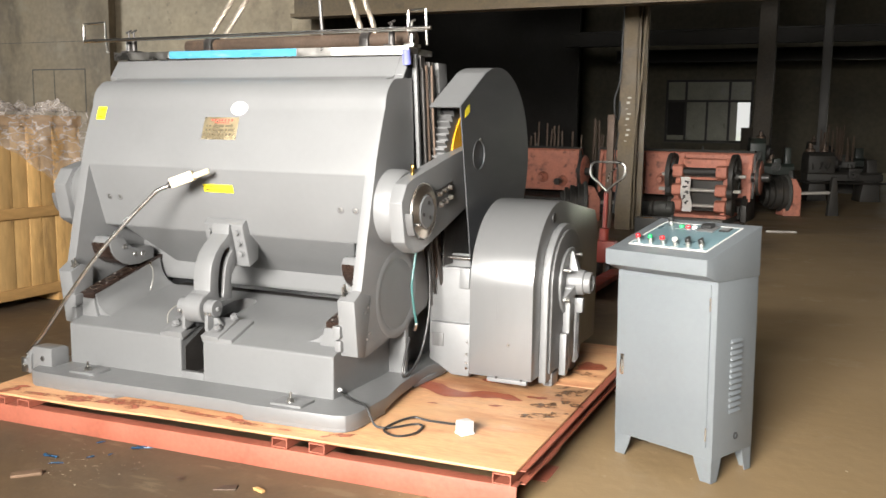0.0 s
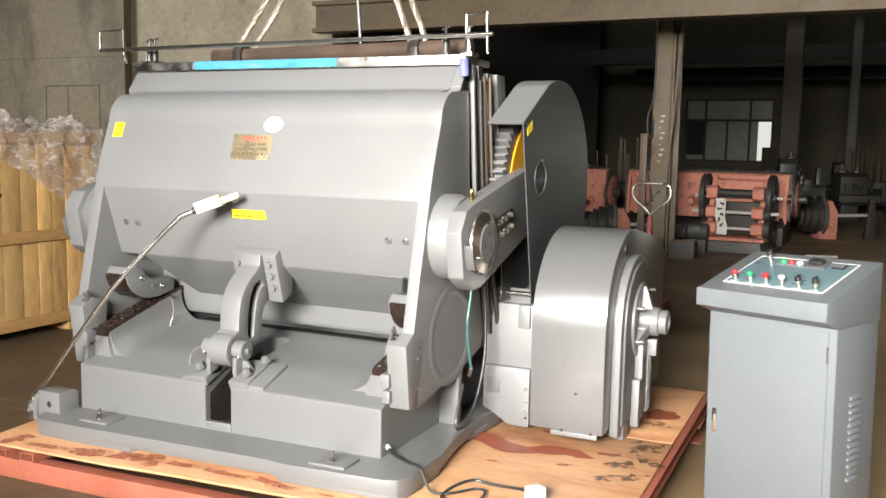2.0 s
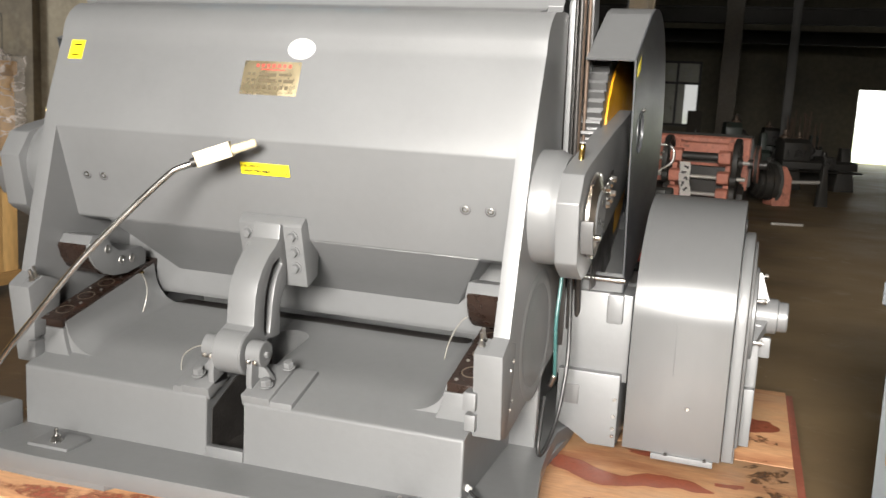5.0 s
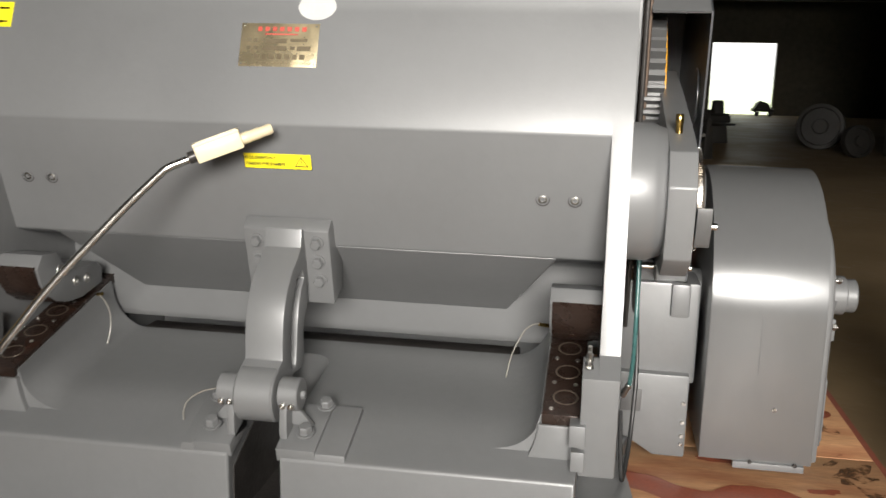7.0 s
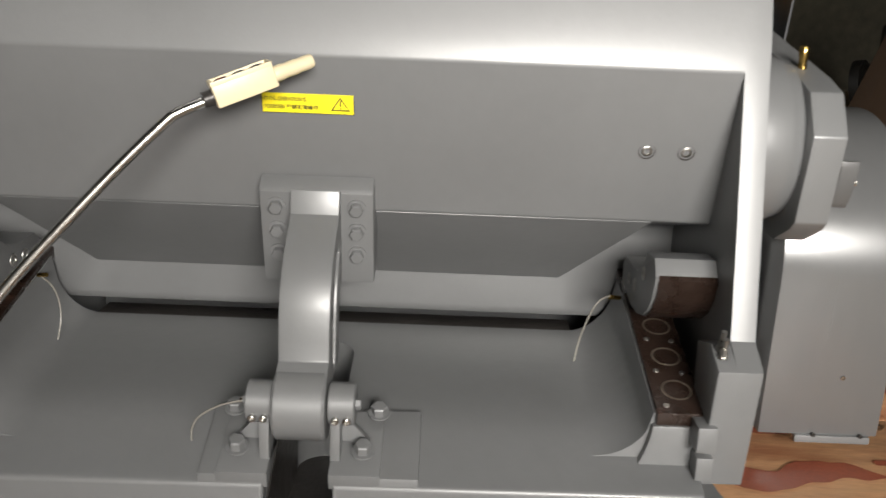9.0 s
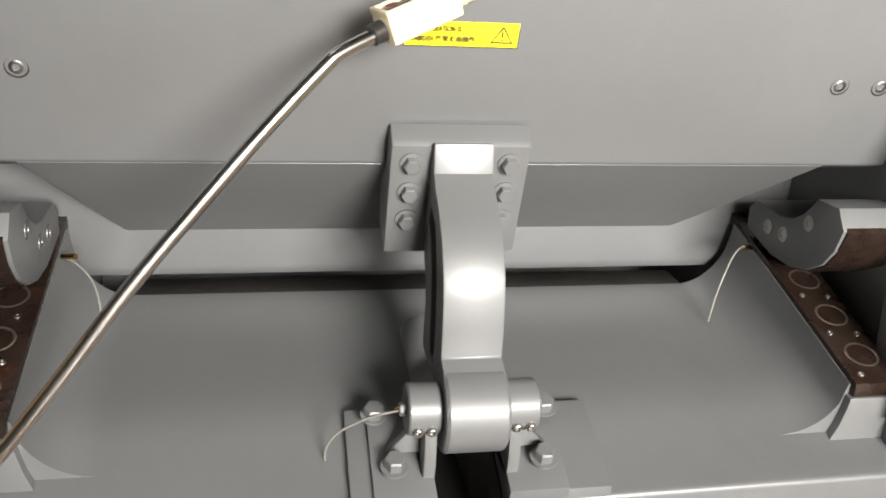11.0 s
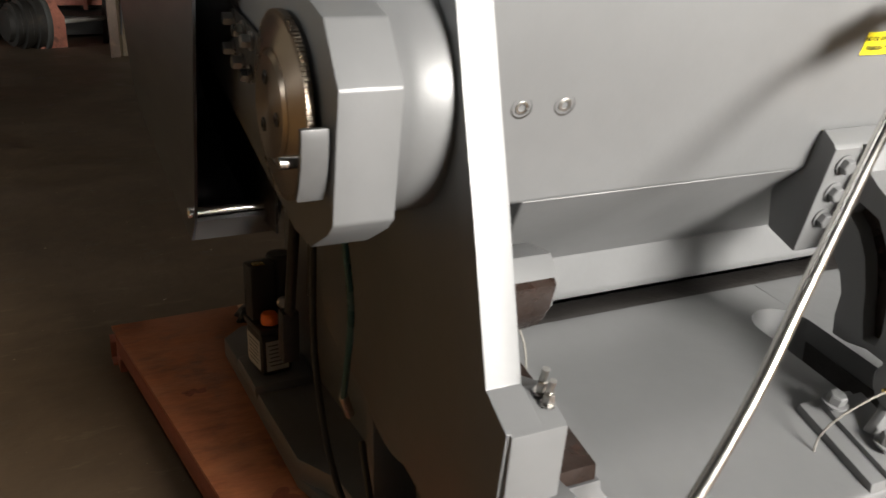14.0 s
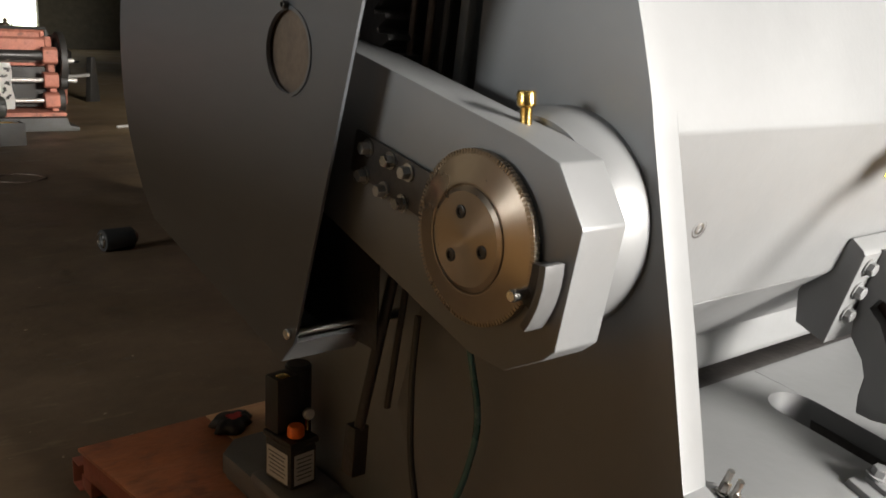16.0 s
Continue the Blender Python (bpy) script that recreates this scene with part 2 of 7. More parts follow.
layer(FLOOR, (0.028, 0.019, 0.012), 9.0, 0.66, 0.70, 0.8, rough=0.3)
# paler towards +x: sandy dust, with doorway light painted into the colour
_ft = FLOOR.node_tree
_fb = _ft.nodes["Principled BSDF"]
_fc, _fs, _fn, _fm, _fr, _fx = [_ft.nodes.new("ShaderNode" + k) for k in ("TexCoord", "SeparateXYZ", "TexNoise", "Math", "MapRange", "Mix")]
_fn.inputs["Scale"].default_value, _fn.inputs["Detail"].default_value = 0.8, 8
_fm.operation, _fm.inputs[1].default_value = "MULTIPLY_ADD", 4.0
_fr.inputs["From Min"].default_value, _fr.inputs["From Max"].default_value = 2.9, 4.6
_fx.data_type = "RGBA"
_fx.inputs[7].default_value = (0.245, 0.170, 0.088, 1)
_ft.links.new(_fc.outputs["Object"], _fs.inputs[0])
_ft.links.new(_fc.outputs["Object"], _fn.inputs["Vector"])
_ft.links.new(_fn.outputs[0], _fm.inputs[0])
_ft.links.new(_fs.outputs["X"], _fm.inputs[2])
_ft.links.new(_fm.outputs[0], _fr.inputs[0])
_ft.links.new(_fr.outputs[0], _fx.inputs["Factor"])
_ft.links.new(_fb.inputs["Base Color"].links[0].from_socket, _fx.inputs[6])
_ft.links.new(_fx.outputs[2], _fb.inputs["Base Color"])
layer(FLOOR, (0.22, 0.17, 0.105), 7.0, 0.60, 0.70, 0.35, (0.5, 1.6, 1.0))
layer(FLOOR, (0.33, 0.28, 0.20), 38.0, 0.68, 0.73, 0.6)
layer(CONCRETE, (0.19, 0.158, 0.115), 0.9, 0.50, 0.66, 0.6, (1.0, 1.0, 0.45))
layer(CONCRETE, (0.43, 0.37, 0.27), 1.7, 0.56, 0.70, 0.55)
layer(CONCRETE, (0.15, 0.12, 0.088), 4.5, 0.62, 0.70, 0.6)
RENDERED = mat("damp_brown_wall_render", (0.205, 0.163, 0.108), 0.85, 0, 0.25, 1.2, 0.3, 14, (0.10, 0.08, 0.056), 0.25, 0.8)
layer(RENDERED, (0.075, 0.06, 0.042), 1.1, 0.50, 0.64, 0.6, (1.0, 1.0, 0.4))
layer(RENDERED, (0.23, 0.20, 0.145), 2.2, 0.58, 0.70, 0.6)
PILLAR = mat("brown_plastered_pillar", (0.048, 0.040, 0.030), 0.8, 0, 0.3, 2, 0.2, 12, (0.05, 0.04, 0.03), 0.2, 1.5)
GREENMACH = mat("grimy_green_enamel", (0.020, 0.027, 0.022), 0.5, 0, 0.3, 5, 0.15, 30, (0.022, 0.018, 0.013), 0.3, 4)
PALE_STEEL = mat("bright_turned_shaft", (0.40, 0.38, 0.35), 0.4, 0.4, 0.15, 14)
layer(PRIMER_OLD, (0.07, 0.04, 0.03), 9.0, 0.55, 0.66, 0.7)
layer(PLY_RED, (0.13, 0.035, 0.018), 5.0, 0.56, 0.66, 0.7, rough=0.3)
layer(PLY_RED, (0.47, 0.20, 0.09), 2.4, 0.54, 0.66, 0.5, (1.0, 2.0, 2.0))
layer(PLY, (0.50, 0.31, 0.16), 1.6, 0.50, 0.64, 0.6, (0.8, 2.5, 2.5))
layer(WOOD, (0.13, 0.075, 0.035), 5.0, 0.62, 0.70, 0.7, (1.0, 1.0, 0.35))
layer(WOOD, (0.46, 0.30, 0.13), 2.0, 0.5, 0.62, 0.45, (1.0, 2.5, 0.3))


def patchy(m, scale, lo, hi):
    """Lets the wood show through a soaked-in film in uneven patches."""
    t = m.node_tree
    b, o = t.nodes["Principled BSDF"], t.nodes["Material Output"]
    n = t.nodes.new("ShaderNodeTexNoise")
    n.inputs["Scale"].default_value, n.inputs["Detail"].default_value, n.inputs["Roughness"].default_value = scale, 8, 0.65
    c = t.nodes.new("ShaderNodeTexCoord")
    t.links.new(c.outputs["Object"], n.inputs["Vector"])
    r = t.nodes.new("ShaderNodeMapRange")
    r.inputs["From Min"].default_value, r.inputs["From Max"].default_value = lo, hi
    r.inputs["To Max"].default_value = 0.92
    t.links.new(n.outputs[0], r.inputs[0])
    tr = t.nodes.new("ShaderNodeBsdfTransparent")
    mx = t.nodes.new("ShaderNodeMixShader")
    t.links.new(r.outputs[0], mx.inputs[0])
    t.links.new(tr.outputs[0], mx.inputs[1])
    t.links.new(b.outputs[0], mx.inputs[2])
    t.links.new(mx.outputs[0], o.inputs[0])


patchy(STAIN, 11, 0.22, 0.42)
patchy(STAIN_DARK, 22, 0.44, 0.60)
PAINT_SPILL = mat("thin_salmon_paint", (0.33, 0.09, 0.05), 0.55, 0, 0.2, 12, 0.05, 40)
patchy(PAINT_SPILL, 12, 0.40, 0.60)
CHALK = mat("chalk", (0.42, 0.39, 0.33), 0.9, 0, 0.3, 60)
GRIT = mat("pale_grit", (0.26, 0.22, 0.16), 0.9, 0, 0.4, 60)
CARD = mat("brown_board", (0.12, 0.072, 0.042), 0.7, 0, 0.12, 3, 0.1, 40)
GLASS_DIRTY = mat("dusty_window_pane", (0.17, 0.17, 0.12), 0.35, 0, 0.25, 2, 0.05, 20, (0.2, 0.2, 0.18), 0.2, 1.5)

WRAP = bpy.data.materials.new("crumpled_clear_film")
WRAP.use_nodes = True
_t = WRAP.node_tree
_b = _t.nodes["Principled BSDF"]
_b.inputs["Base Color"].default_value = (0.62, 0.56, 0.52, 1)
_b.inputs["Roughness"].default_value = 0.16
_tr = _t.nodes.new("ShaderNodeBsdfTransparent")
_mx = _t.nodes.new("ShaderNodeMixShader")
_b.inputs["Roughness"].default_value = 0.12
_n = _t.nodes.new("ShaderNodeTexNoise")
_n.inputs["Scale"].default_value, _n.inputs["Detail"].default_value = 12, 10
_sub = _t.nodes.new("ShaderNodeMath")
_sub.operation = "SUBTRACT"
_sub.inputs[1].default_value = 0.5
_abs = _t.nodes.new("ShaderNodeMath")
_abs.operation = "ABSOLUTE"
_r = _t.nodes.new("ShaderNodeMapRange")
_r.inputs["From Min"].default_value, _r.inputs["From Max"].default_value = 0.0, 0.035
_r.inputs["To Min"].default_value, _r.inputs["To Max"].default_value = 0.72, 0.24
_t.links.new(_n.outputs[0], _sub.inputs[0])
_t.links.new(_sub.outputs[0], _abs.inputs[0])
_t.links.new(_abs.outputs[0], _r.inputs[0])
_t.links.new(_r.outputs[0], _mx.inputs[0])
_t.links.new(_tr.outputs[0], _mx.inputs[1])
_t.links.new(_b.outputs[0], _mx.inputs[2])
_t.links.new(_mx.outputs[0], _t.nodes["Material Output"].inputs[0])

GLOW = bpy.data.materials.new("bright_overcast_outside")
GLOW.use_nodes = True
GLOW.node_tree.nodes["Principled BSDF"].inputs["Base Color"].default_value = (0, 0, 0, 1)
_g = GLOW.node_tree
_gc = _g.nodes.new("ShaderNodeTexCoord")
_gs = _g.nodes.new("ShaderNodeSeparateXYZ")
_gr = _g.nodes.new("ShaderNodeValToRGB")
_gr.color_ramp.elements[0].position, _gr.color_ramp.elements[0].color = 0.18, (0.88, 0.95, 0.66, 1)
_gr.color_ramp.elements[1].position, _gr.color_ramp.elements[1].color = 0.6, (1, 1, 0.96, 1)
_gm = _g.nodes.new("ShaderNodeMath")
_gm.operation = "MULTIPLY"
_gm.inputs[1].default_value = 0.35
_g.links.new(_gc.outputs["Object"], _gs.inputs[0])
_g.links.new(_gs.outputs["Z"], _gm.inputs[0])
_g.links.new(_gm.outputs[0], _gr.inputs[0])
_g.links.new(_gr.outputs[0], _g.nodes["Principled BSDF"].inputs["Emission Color"])
GLOW.node_tree.nodes["Principled BSDF"].inputs["Emission Strength"].default_value = 4.0

GLOW_DIM = GLOW.copy()
GLOW_DIM.name = "hazy_yard_outside"
GLOW_DIM.node_tree.nodes["Principled BSDF"].inputs["Emission Strength"].default_value = 0.7

# turned metal: fine rings that stretch each highlight into a fan
TURNED = mat("turned_gear_steel", (0.36, 0.305, 0.25), 0.34, 0.95, 0.05, 6, 0.0, 70)
_tn = TURNED.node_tree
_tg = _tn.nodes.new("ShaderNodeTangent")
_tg.direction_type, _tg.axis = "RADIAL", "X"
_tn.links.new(_tg.outputs[0], _tn.nodes["Principled BSDF"].inputs["Tangent"])
_tn.nodes["Principled BSDF"].inputs["Anisotropic"].default_value = 0.75
_tn.nodes["Principled BSDF"].inputs["Anisotropic Rotation"].default_value = 0.25
_sn = GREY_SHEET.node_tree
_st = _sn.nodes.new("ShaderNodeTangent")
_st.direction_type, _st.axis = "RADIAL", "X"
_sn.links.new(_st.outputs[0], _sn.nodes["Principled BSDF"].inputs["Tangent"])
_sn.nodes["Principled BSDF"].inputs["Anisotropic"].default_value = 0.7
_sn.nodes["Principled BSDF"].inputs["Anisotropic Rotation"].default_value = 0.25
TURNED_STEEL = TURNED.copy()
TURNED_STEEL.name = "turned_bright_steel"


# ---- mesh helpers ----
def merge(bm, tmp):
    me = bpy.data.meshes.new("tmp")
    tmp.to_mesh(me)
    bm.from_mesh(me)
    tmp.free()
    bpy.data.meshes.remove(me)


def round_edges(tmp, w, seg=2, angle=0.5):
    if w > 0:
        es = [e for e in tmp.edges if len(e.link_faces) == 2 and e.calc_face_angle(0) > angle]
        bmesh.ops.bevel(tmp, geom=es, offset=w, segments=seg, profile=0.6, affect="EDGES", clamp_overlap=True)


def round_some(bm, w, seg, skip):
    """Rounds the sharp edges but for those that skip() names."""
    es = [e for e in bm.edges if len(e.link_faces) == 2 and e.calc_face_angle(0) > 0.35 and not skip(*[v.co for v in e.verts])]
    bmesh.ops.bevel(bm, geom=es, offset=w, segments=seg, profile=0.6, affect="EDGES", clamp_overlap=True)


def box(bm, lo, hi, w=0.0, m=None):
    tmp = bmesh.new()
    bmesh.ops.create_cube(tmp, size=1)
    for v in tmp.verts:
        v.co = Vector([lo[i] + (v.co[i] + 0.5) * (hi[i] - lo[i]) for i in range(3)])
    round_edges(tmp, w)
    if m:
        tmp.transform(m)
    merge(bm, tmp)
    return bm


def prism(bm, pts, a0, a1, axis="x", w=0.0, hole=None, m=None, seg=2):
    """A polygon drawn in the plane across the axis, given depth along it; hole: a second loop cut out of it."""
    tmp = bmesh.new()

    def at(p, a):
        return Vector((a, *p)) if axis == "x" else Vector((p[0], a, p[1])) if axis == "y" else Vector((*p, a))

    loops = [list(pts)] + ([list(hole)] if hole else [])
    rings = [[[tmp.verts.new(at(p, a)) for p in lp] for lp in loops] for a in (a0, a1)]
    for k in range(len(loops)):
        n = len(loops[k])
        for i in range(n):
            j = (i + 1) % n
            tmp.faces.new((rings[0][k][i], rings[0][k][j], rings[1][k][j], rings[1][k][i]))
    for r in rings:
        if not hole:
            tmp.faces.new(r[0])
        else:
            es = []
            for lp in r:
                for i in range(len(lp)):
                    es.append(tmp.edges.get((lp[i], lp[(i + 1) % len(lp)])))
            bmesh.ops.triangle_fill(tmp, edges=es, use_beauty=True)
    bmesh.ops.recalc_face_normals(tmp, faces=tmp.faces)
    round_edges(tmp, w, seg)
    if m:
        tmp.transform(m)
    merge(bm, tmp)
    return bm


def frame_of(d):
    d = Vector(d).normalized()
    return d.to_track_quat("Z", "Y").to_matrix().to_4x4()


def lathe(bm, prof, origin, axis, n=32):
    """A profile of (radius, height) turned about an axis from origin."""
    m = Matrix.Translation(origin) @ frame_of(axis)
    tmp = bmesh.new()
    rings = []
    for r, h in prof:
        if r < 1e-5:
            rings.append([tmp.verts.new((0, 0, h))])
        else:
            rings.append([tmp.verts.new((r * math.cos(2 * math.pi * i / n), r * math.sin(2 * math.pi * i / n), h)) for i in range(n)])
    for a, b in zip(rings, rings[1:]):
        for i in range(n):
            j = (i + 1) % n
            q = [a[i % len(a)], a[j % len(a)], b[j % len(b)], b[i % len(b)]]
            f = []
            for v in q:
                if v not in f:
                    f.append(v)
            if len(f) > 2:
                tmp.faces.new(f)
    bmesh.ops.recalc_face_normals(tmp, faces=tmp.faces)
    tmp.transform(m)
    merge(bm, tmp)
    return bm


def cyl(bm, p0, p1, r, n=24, w=0.0):
    d = Vector(p1) - Vector(p0)
    h = d.length
    w = min(w, h / 3, r / 2)
    prof = [(0, 0), (r - w, 0), (r, w), (r, h - w), (r - w, h), (0, h)] if w else [(0, 0), (r, 0), (r, h), (0, h)]
    return lathe(bm, prof, p0, d, n)


def smooth_path(pts, k=6):
    P = [Vector(p) for p in pts]
    out = []
    for i in range(len(P) - 1):
        a, b, c, d = P[max(i - 1, 0)], P[i], P[i + 1], P[min(i + 2, len(P) - 1)]
        for s in range(k):
            t = s / k
            out.append(0.5 * ((2 * b) + (c - a) * t + (2 * a - 5 * b + 4 * c - d) * t * t + (3 * b - a - 3 * c + d) * t ** 3))
    return out + [P[-1]]


def tube(bm, pts, r, n=10, k=6):
    P = smooth_path(pts, k) if k > 1 else [Vector(p) for p in pts]
    tmp = bmesh.new()
    rings = []
    up = None
    for i, p in enumerate(P):
        d = (P[min(i + 1, len(P) - 1)] - P[max(i - 1, 0)]).normalized()
        if up is None:
            up = d.orthogonal().normalized()
        up = (up - d * up.dot(d)).normalized()
        s = d.cross(up)
        rings.append([tmp.verts.new(p + r * (up * math.cos(2 * math.pi * q / n) + s * math.sin(2 * math.pi * q / n))) for q in range(n)])
    for a, b in zip(rings, rings[1:]):
        for i in range(n):
            tmp.faces.new((a[i], a[(i + 1) % n], b[(i + 1) % n], b[i]))
    tmp.faces.new(rings[0][::-1])
    tmp.faces.new(rings[-1])
    bmesh.ops.recalc_face_normals(tmp, faces=tmp.faces)
    merge(bm, tmp)
    return bm


def hexbolt(bm, p, d, r=0.014, h=0.012, washer=True):
    p, d = Vector(p), Vector(d).normalized()
    if washer:
        cyl(bm, p, p + d * 0.004, r * 1.35, 16)
        p = p + d * 0.004
    lathe(bm, [(0, 0), (r, 0), (r, h * 0.85), (r * 0.86, h), (0, h)], p, d, 6)
    return bm


def capscrew(bm, p, d, r=0.01, h=0.01):
    p, d = Vector(p), Vector(d).normalized()
    return lathe(bm, [(r, -0.004), (r, h), (r * 0.85, h + 0.001), (r * 0.55, h + 0.001), (r * 0.5, h * 0.35), (0, h * 0.35)], p, d, 14)


def circle(cx, cy, r, n=32, a0=0.0, a1=2 * math.pi):
    full = abs(a1 - a0 - 2 * math.pi) < 1e-6
    return [(cx + r * math.cos(a0 + (a1 - a0) * i / (n if full else n - 1)), cy + r * math.sin(a0 + (a1 - a0) * i / (n if full else n - 1))) for i in range(n)]


def mesh_of(name, bm, material, sharp=35):
    me = bpy.data.meshes.new(name)
    bm.to_mesh(me)
    bm.free()
    me.materials.append(material)
    me.shade_smooth()
    me.set_sharp_from_angle(angle=radians(sharp))
    return me


def part(name, bm, material, parent, label=""):
    ob = new(name, mesh_of(name, bm, material))
    ob.parent = parent
    if label:
        ob["label"] = label
    return ob


def thing(name, label, category, group="", kind=""):
    return tagged(new(name), label, category, group, kind)


def single(name, bm, material, label, category, group="", kind=""):
    return tagged(new(name, mesh_of(name, bm, material)), label, category, group, kind)


def seat(root, p):
    """Puts a root at the place p while all its meshes, built in the world's metres, stay where they are."""
    done = set()
    for o in (root, *root.children_recursive):
        if o.data and o.data not in done:
            done.add(o.data)
            o.data.transform(Matrix.Translation(-Vector(p)))
    root.location = p
    return root


def B():
    return bmesh.new()


def sag(root):
    """The pallet gives way a little towards its left side, and what stands on it leans with it."""
    done = set()
    off = root.location.copy()
    for o in (root, *root.children_recursive):
        if o.data and o.data not in done:
            done.add(o.data)
            for v in o.data.vertices:
                x, z = v.co.x + off.x, v.co.z + off.z
                f = max(0.0, z - FZ) / (0.1 - FZ) if z < 0.1 else 1.0 if z < 0.36 else max(0.0, (0.50 - z) / 0.14)
                v.co.z -= 0.0135 * max(0.0, 1.0 - x) * f
    return root


def lettering(text, size, m, depth=0.0004, bold=0.0):
    cu = bpy.data.curves.new("text", "FONT")
    cu.body, cu.size, cu.align_x, cu.align_y, cu.extrude, cu.resolution_u = text, size, "CENTER", "CENTER", depth, 2
    cu.offset = bold
    ob = bpy.data.objects.new("text", cu)
    scene.collection.objects.link(ob)
    me = bpy.data.meshes.new_from_object(ob.evaluated_get(bpy.context.evaluated_depsgraph_get()))
    bpy.data.objects.remove(ob)
    me.transform(m)
    bm = bmesh.new()
    bm.from_mesh(me)
    bpy.data.meshes.remove(me)
    bpy.data.curves.remove(cu)
    return bm


# ---- the hall ----
FZ = -0.06  # the floor, below the pallet


def ground(root, dz=FZ):
    """Sets a thing that was built from z = 0 down on the floor."""
    root.location.z += dz
    return root


def wall_with_holes(name, axis, at, thick, lo, hi, height, holes, material, label):
    """A wall along x or y, with rectangular openings (a0, a1, z0, z1) right through it."""
    bm = B()
    cuts = sorted({lo, hi, *[h[0] for h in holes], *[h[1] for h in holes]})
    for a, b in zip(cuts, cuts[1:]):
        zs = [(FZ, height)]
        for h in holes:
            if h[0] <= a and b <= h[1]:
                zs = [(FZ, h[2]), (h[3], height)]
        for z0, z1 in zs:
            if z1 - z0 > 0.01:
                if axis == "x":
                    box(bm, (a, at, z0), (b, at + thick, z1))
                else:
                    box(bm, (at, a, z0), (at + thick, b, z1))
    return single(name, bm, material, label, "wall", kind="structure")


bm = B()
bmesh.ops.create_grid(bm, x_segments=2, y_segments=2, size=1)
for v in bm.verts:
    v.co = Vector((v.co.x * 60, v.co.y * 60 + 10, FZ))
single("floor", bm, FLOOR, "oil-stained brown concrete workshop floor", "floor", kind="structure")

DOOR = (5.2, 7.75, FZ, 2.87)
WIN = (-4.6, -1.0, 1.08, 3.7)
wall_with_holes("wall_back", "x", 37.0, 0.3, -16, 12, 7.5, [DOOR, WIN], WALLBACK, "grimy plaster wall at the far end of the hall")
wall_with_holes("wall_front", "x", -8.6, 0.3, -16, 12, 7.5, [(0.2, 3.8, FZ, 4.7)], WALLDARK, "hall wall with a wide open loading doorway")
wall_with_holes("wall_right", "y", 12.0, 0.3, -9.3, 37.3, 7.5, [], WALLPALE, "grimy plaster side wall of the hall")
# The left wall's opening is unseen, added for the side fill lamp.
wall_with_holes("wall_left", "y", -16.3, 0.3, -9.3, 37.3, 7.5, [(0.4, 4.6, 2.7, 5.1)], CONCRETE, "stained plaster side wall of the hall")
wall_with_holes("wall_partition", "x", 9.6, 0.25, -10.1, -6.0, 7.5, [], CONCRETE, "stained bare plaster partition wall")
wall_with_holes("wall_partition_old", "x", 9.42, 0.43, -16, -10.1, 7.5, [], RENDERED, "older brown rendered stretch of the partition wall")
# Wall added in near black to give the hall's left depth its darkness.
wall_with_holes("wall_cross", "x", 30.0, 0.2, -16, -6.7, 7.5, [], CEIL, "near-black cross wall added in the depth of the hall")
trim = tagged(new("trim"), "rough mortar patch and joint on the wall", "trim", kind="structure")
part("mortar_joint", box(B(), (-13.70, 9.414, 1.0), (-13.675, 9.421, 7.4)), CEIL, trim)
for x0_, z0_, x1_, z1_ in ((-12.2, 2.55, -10.75, 2.575), (-12.2, 1.7, -12.18, 2.55), (-11.6, 1.7, -11.585, 2.55), (-10.77, 1.7, -10.75, 2.55), (-16.0, 3.1, -10.2, 3.11)):
    part("mortar_joint", box(B(), (x0_, 9.415, z0_), (x1_, 9.421, z1_)), WALLDARK, trim)
bm = B()
for x0, x1 in ((-5.95, -5.55),):
    box(bm, (x0, 9.5, FZ), (x1, 9.95, 7.4), 0.01)
single("wall_pilaster", bm, CONCRETE, "square plastered pillar at the end of the partition wall", "pillar", kind="structure")
# The roof's square opening is unseen, added for the overhead fill lamp.
bm = B()
for lo_, hi_ in (((-16.3, -9.3, 7.5), (-3.5, 37.3, 7.7)), ((-1.7, -9.3, 7.5), (12.3, 37.3, 7.7)), ((-3.5, -9.3, 7.5), (-1.7, -0.5, 7.7)), ((-3.5, 1.3, 7.5), (-1.7, 37.3, 7.7))):
    box(bm, lo_, hi_)
single("ceiling", bm, CEIL, "near-black roof over the hall, with an added light opening", "ceiling", kind="structure")
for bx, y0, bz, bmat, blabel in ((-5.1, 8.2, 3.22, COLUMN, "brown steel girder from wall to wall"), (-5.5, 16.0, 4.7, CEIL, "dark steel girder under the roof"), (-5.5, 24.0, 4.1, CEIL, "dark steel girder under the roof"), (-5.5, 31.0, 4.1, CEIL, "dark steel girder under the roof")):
    bm = B()
    box(bm, (bx, y0, bz), (12.0, y0 + 0.28, bz + 0.06))
    box(bm, (bx, y0 + 0.11, bz + 0.06), (12.0, y0 + 0.17, bz + 0.4))
    box(bm, (bx, y0, bz + 0.4), (12.0, y0 + 0.28, bz + 0.46))
    single("roof_beam", bm, bmat, blabel, "beam", kind="structure")
bm = B()
box(bm, (4.0, 37.6, -0.3), (9.5, 37.65, 4.0))
single("backdrop_door", bm, GLOW, "overexposed daylight outside the far doorway", "backdrop", kind="structure")
bm = B()
box(bm, (-5.4, 37.8, 0.3), (-0.2, 37.85, 4.5))
single("backdrop_window", bm, GLOW_DIM, "daylight outside the far window", "backdrop", kind="structure")


# ---- steel pallet with plywood deck ----
deck_z = 0.100
pallet = thing("steel_pallet", "salmon-red painted welded steel pallet frame on the floor", "pallet")


